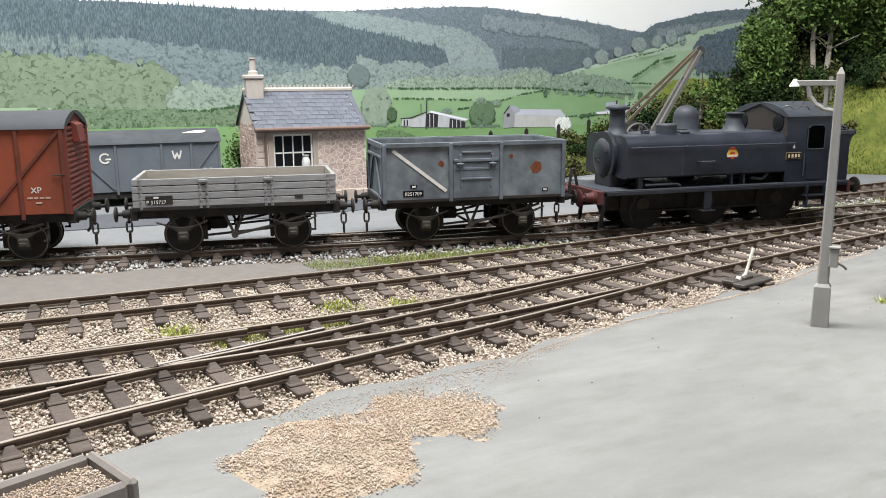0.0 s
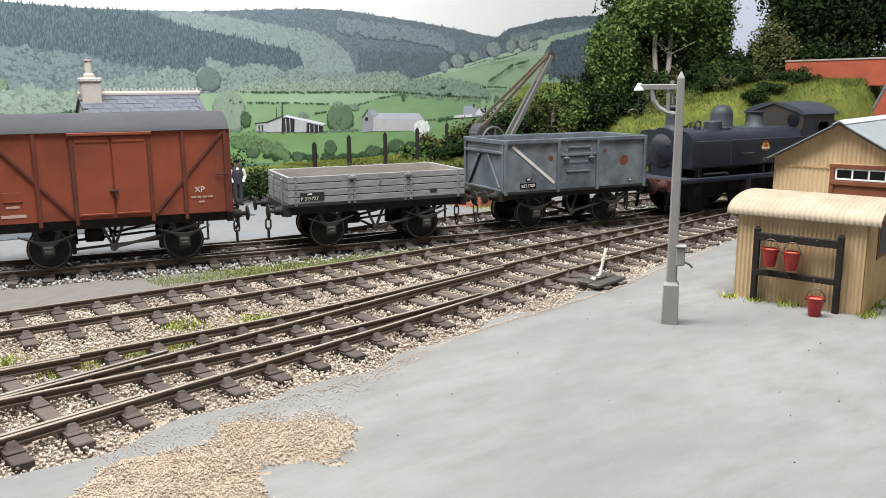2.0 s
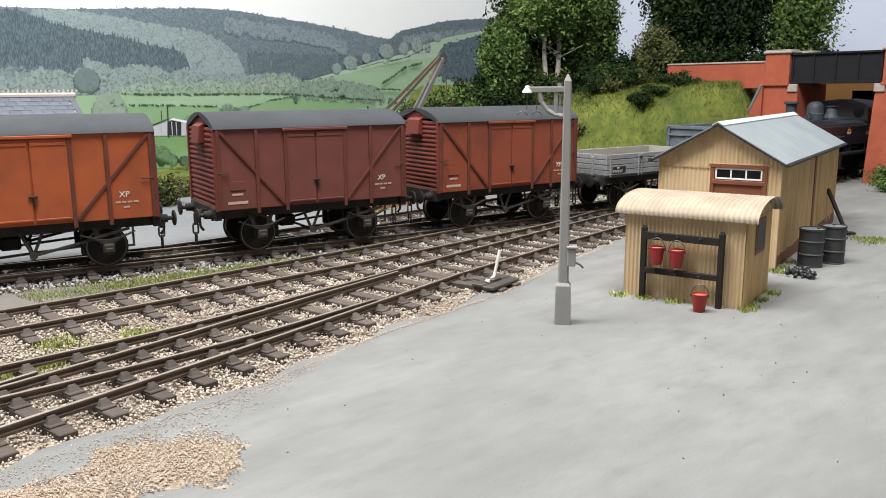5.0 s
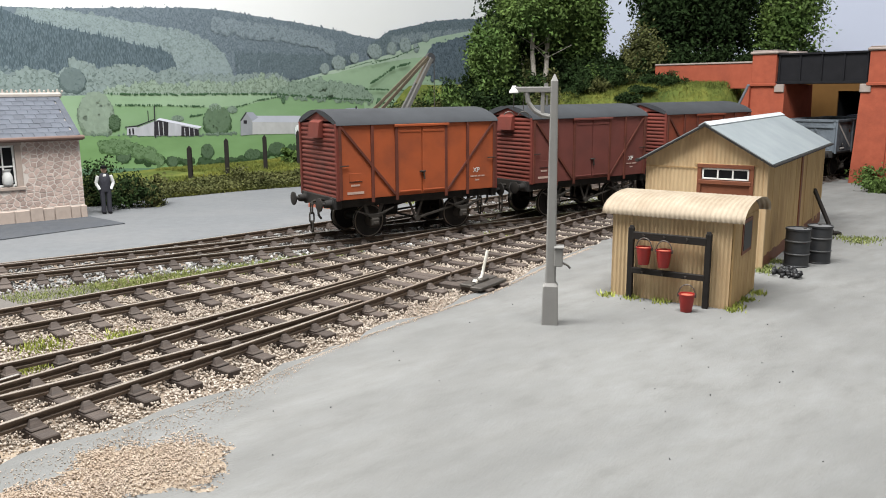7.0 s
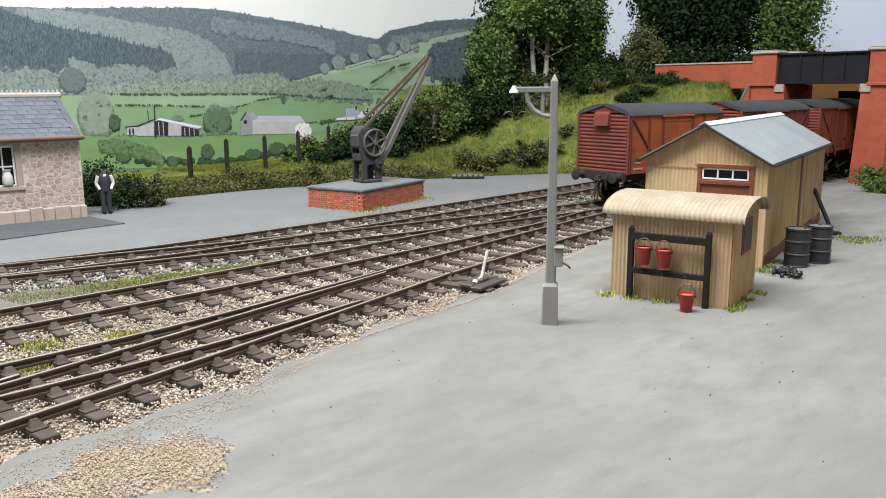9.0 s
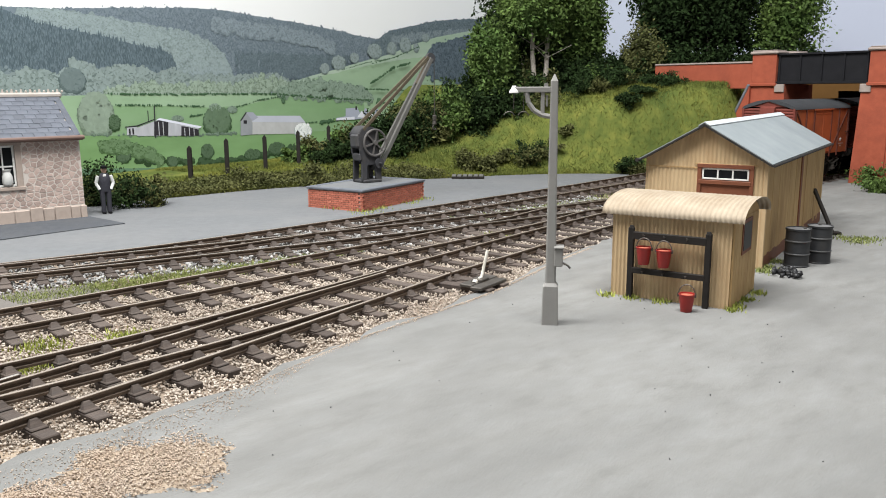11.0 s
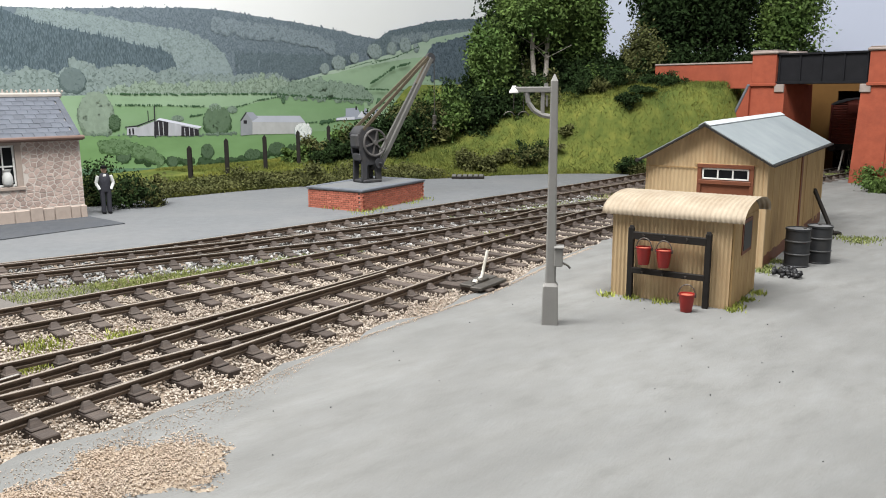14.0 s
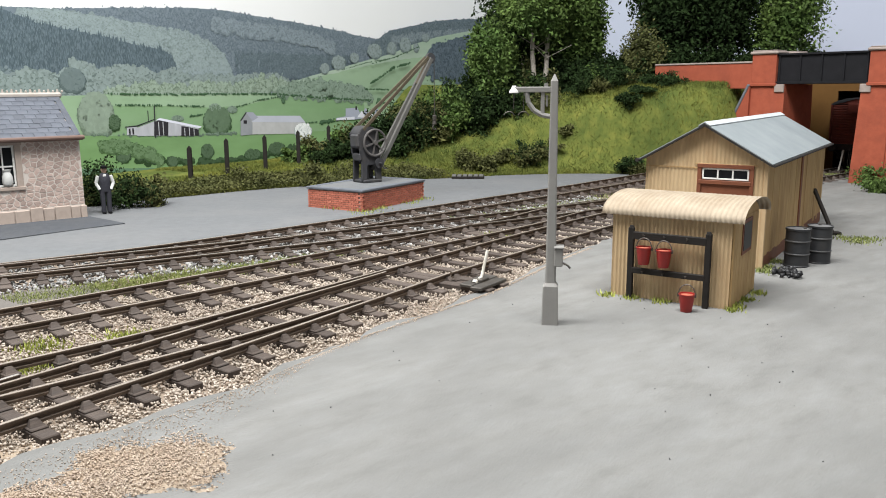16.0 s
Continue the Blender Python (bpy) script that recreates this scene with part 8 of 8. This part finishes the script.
    tree(21.2, 35.7, 1.75, .85, .6, blossom, 60)


# ---- bridge ----


def bridge():
    """x to the right, y along the line, origin on the running line at the near face."""
    bx, by, bh = on_line(44.0)
    t = thing("road_bridge", at(bx, by, 0, bh - 90), "red brick road bridge with a black plate girder span", "bridge", kind="structure")
    D, XL, XR = 3.0, -1.5, 2.1
    for x0, x1 in ((-3.2, XL), (XR, 3.4)):
        k, kl = .16, (.12 if x1 < 0 else 0)
        ab = Mesh().add([(x0 - k, -k, -.1), (x1 + kl, -k, -.1), (x1 + kl, D, -.1), (x0 - k, D, -.1), (x0, 0, 4.5), (x1, 0, 4.5), (x1, D, 4.5), (x0, D, 4.5)],
                        [(0, 1, 5, 4), (1, 2, 6, 5), (2, 3, 7, 6), (3, 0, 4, 7), (4, 5, 6, 7)])
        part("abutment", ab, M_BRIDGERED, t)
    for x0, x1 in ((-3.2, -1.95), (2.38, 3.5)):
        for y0 in (-.08, D - .85):
            part("pier", Mesh().box(x0, x1, y0, y0 + .95, 4.5, 5.95, .02).box(x0 - .05, x1 + .05, y0 - .05, y0 + 1.0, 4.42, 4.56, .02), M_BRIDGERED, t)
            part("pier_cap", Mesh().box(x0 - .1, x1 + .1, y0 - .1, y0 + 1.05, 5.95, 6.1, .05).box(x0 - .02, x1 + .02, y0, y0 + .95, 6.1, 6.15, .03), M_BRIDGECAP, t, "pale stone pier cap")
    for x in (-1.72, 2.3):
        part("bearing_stone", Mesh().box(x - .26, x + .22, -.1, .6, 4.12, 4.5, .03), M_BRIDGECAP, t)
    for y0 in (.12, D - .3):
        gd = Mesh().box(-1.95, 2.38, y0, y0 + .1, 4.6, 5.92).box(-1.95, 2.38, y0 - .12, y0 + .22, 5.88, 5.97, .01).box(-1.95, 2.38, y0 - .12, y0 + .22, 4.52, 4.64, .01)
        girder = part("girder", gd, M_GIRDER, t, "black riveted plate girder")
        for i in range(5):
            x = -1.85 + 4.1 * i / 4
            part("stiffener", Mesh().box(x - .035, x + .035, y0 - .07, y0, 4.64, 5.88, .01), M_GIRDER, girder)
    part("deck", Mesh().box(-3.2, 3.4, .22, D - .2, 4.64, 4.85), M_ASPHALT, t)
    for x0, x1 in ((-8.9, -3.2), (3.5, 12)):
        part("parapet", Mesh().box(x0, x1, .0, .32, 4.3, 5.55, .02), M_BRIDGERED, t)
        part("parapet_cap", Mesh().box(x0, x1, -.05, .37, 5.55, 5.64, .02), M_BRIDGECAP, t)
        part("far_parapet", Mesh().box(x0, x1, D - .3, D, 4.3, 5.55, .02), M_BRIDGERED, t)
    for s in (-1, 1):
        x0 = -3.2 if s < 0 else 3.45
        p = [(x0, -.2), (x0, 4.42), (x0 + s * .15, 4.4), (x0 + s * 2.2, -.2)]
        part("wing_wall", Mesh().prism(p[::-1] if s > 0 else p, -.2, .25), M_BRIDGERED, t)
        part("wing_coping", Mesh().beam((x0 + s * .05, .0, 4.5), (x0 + s * 2.3, .0, -.25), .5, .13, None, .03), M_COPING, t, "blue-grey sloping coping")
    # ochre board behind the span, with a hole for the line; an added black box beyond keeps the hole dark
    B = 6.2
    part("scenic_break", Mesh().box(-6, -1.55, B, B + .1, -.1, 5).box(1.8, 7, B, B + .1, -.1, 5).box(-1.55, 1.8, B, B + .1, 4.15, 5), M_OCHRE, t, "ochre board behind the span")
    part("hidden_side", Mesh().box(-6, -5.9, D, B, -.1, 5).box(6.9, 7, D, B, -.1, 5), M_OCHRE, t)
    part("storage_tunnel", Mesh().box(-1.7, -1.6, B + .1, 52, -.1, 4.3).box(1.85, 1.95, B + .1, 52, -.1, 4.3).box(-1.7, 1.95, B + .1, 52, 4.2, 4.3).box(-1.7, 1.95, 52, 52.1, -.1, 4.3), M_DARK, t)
    part("road_fill", Mesh().box(3.4, 12, .3, D, -.1, 4.6), M_EARTH, t)

# ---- motion ----
TIMES = [0, .5, 1, 1.5, 2, 2.5, 3, 3.5, 4, 4.5, 6.8, 7.3, 8, 8.5, 9, 11.3, 12.5, 13.6, 14.4]
WAY = [7.75, 9.57, 11.38, 13.29, 15.34, 17.57, 19.92, 22.39, 24.84, 27.2, 39.12, 41.8, 45.8, 48.68, 51.46, 63.9, 69.3, 71.4, 71.6]


def way(t):
    """How far the open wagon has come along the running line."""
    return float(ease(t, TIMES, WAY)) if t < 14.4 else WAY[-1]


TRAIN = {}


def train():
    TRAIN[plank_wagon(-.12)] = -.12
    TRAIN[mineral_wagon(6.13)] = 6.13
    TRAIN[loco(9.75)] = 9.75
    TRAIN[van(-6.72, M_VANRED, "red-brown covered van with corrugated ends and a grey roof")] = -6.72
    TRAIN[van(-13.2, M_VANRED2, "faded maroon covered van with corrugated ends and a grey roof")] = -13.2
    TRAIN[van(-20.0, M_VANRED3, "bright orange-red covered van at the end of the train")] = -20.0


def motions():
    for ob, place in TRAIN.items():
        mid = 4.2 if ob.name.startswith("tank") else 0
        rows = []
        for i in range(65):
            t = i * .25
            x, y, h = on_line(way(t) + place + mid)
            x, y = x - mid * math.cos(radians(h)), y - mid * math.sin(radians(h))
            rows.append((t, at(x, y, RAIL_Z, h)))
        walk(ob, rows)
    for ob, place, x, r in WHEELS:
        rows = []
        for i in range(161):
            t = i / 10
            rows.append((t, at(x, 0, r) @ Matrix.Rotation((way(t) - WAY[0]) / r, 4, "Y")))
        walk(ob, rows)


grounds()
tracks()
lever_stand()
scenery()
bridge()
hut()
shed()
lamp()
weigh_house()
crane()
figure()
gw_van()
small_yard()
train()
ballast()
motions()
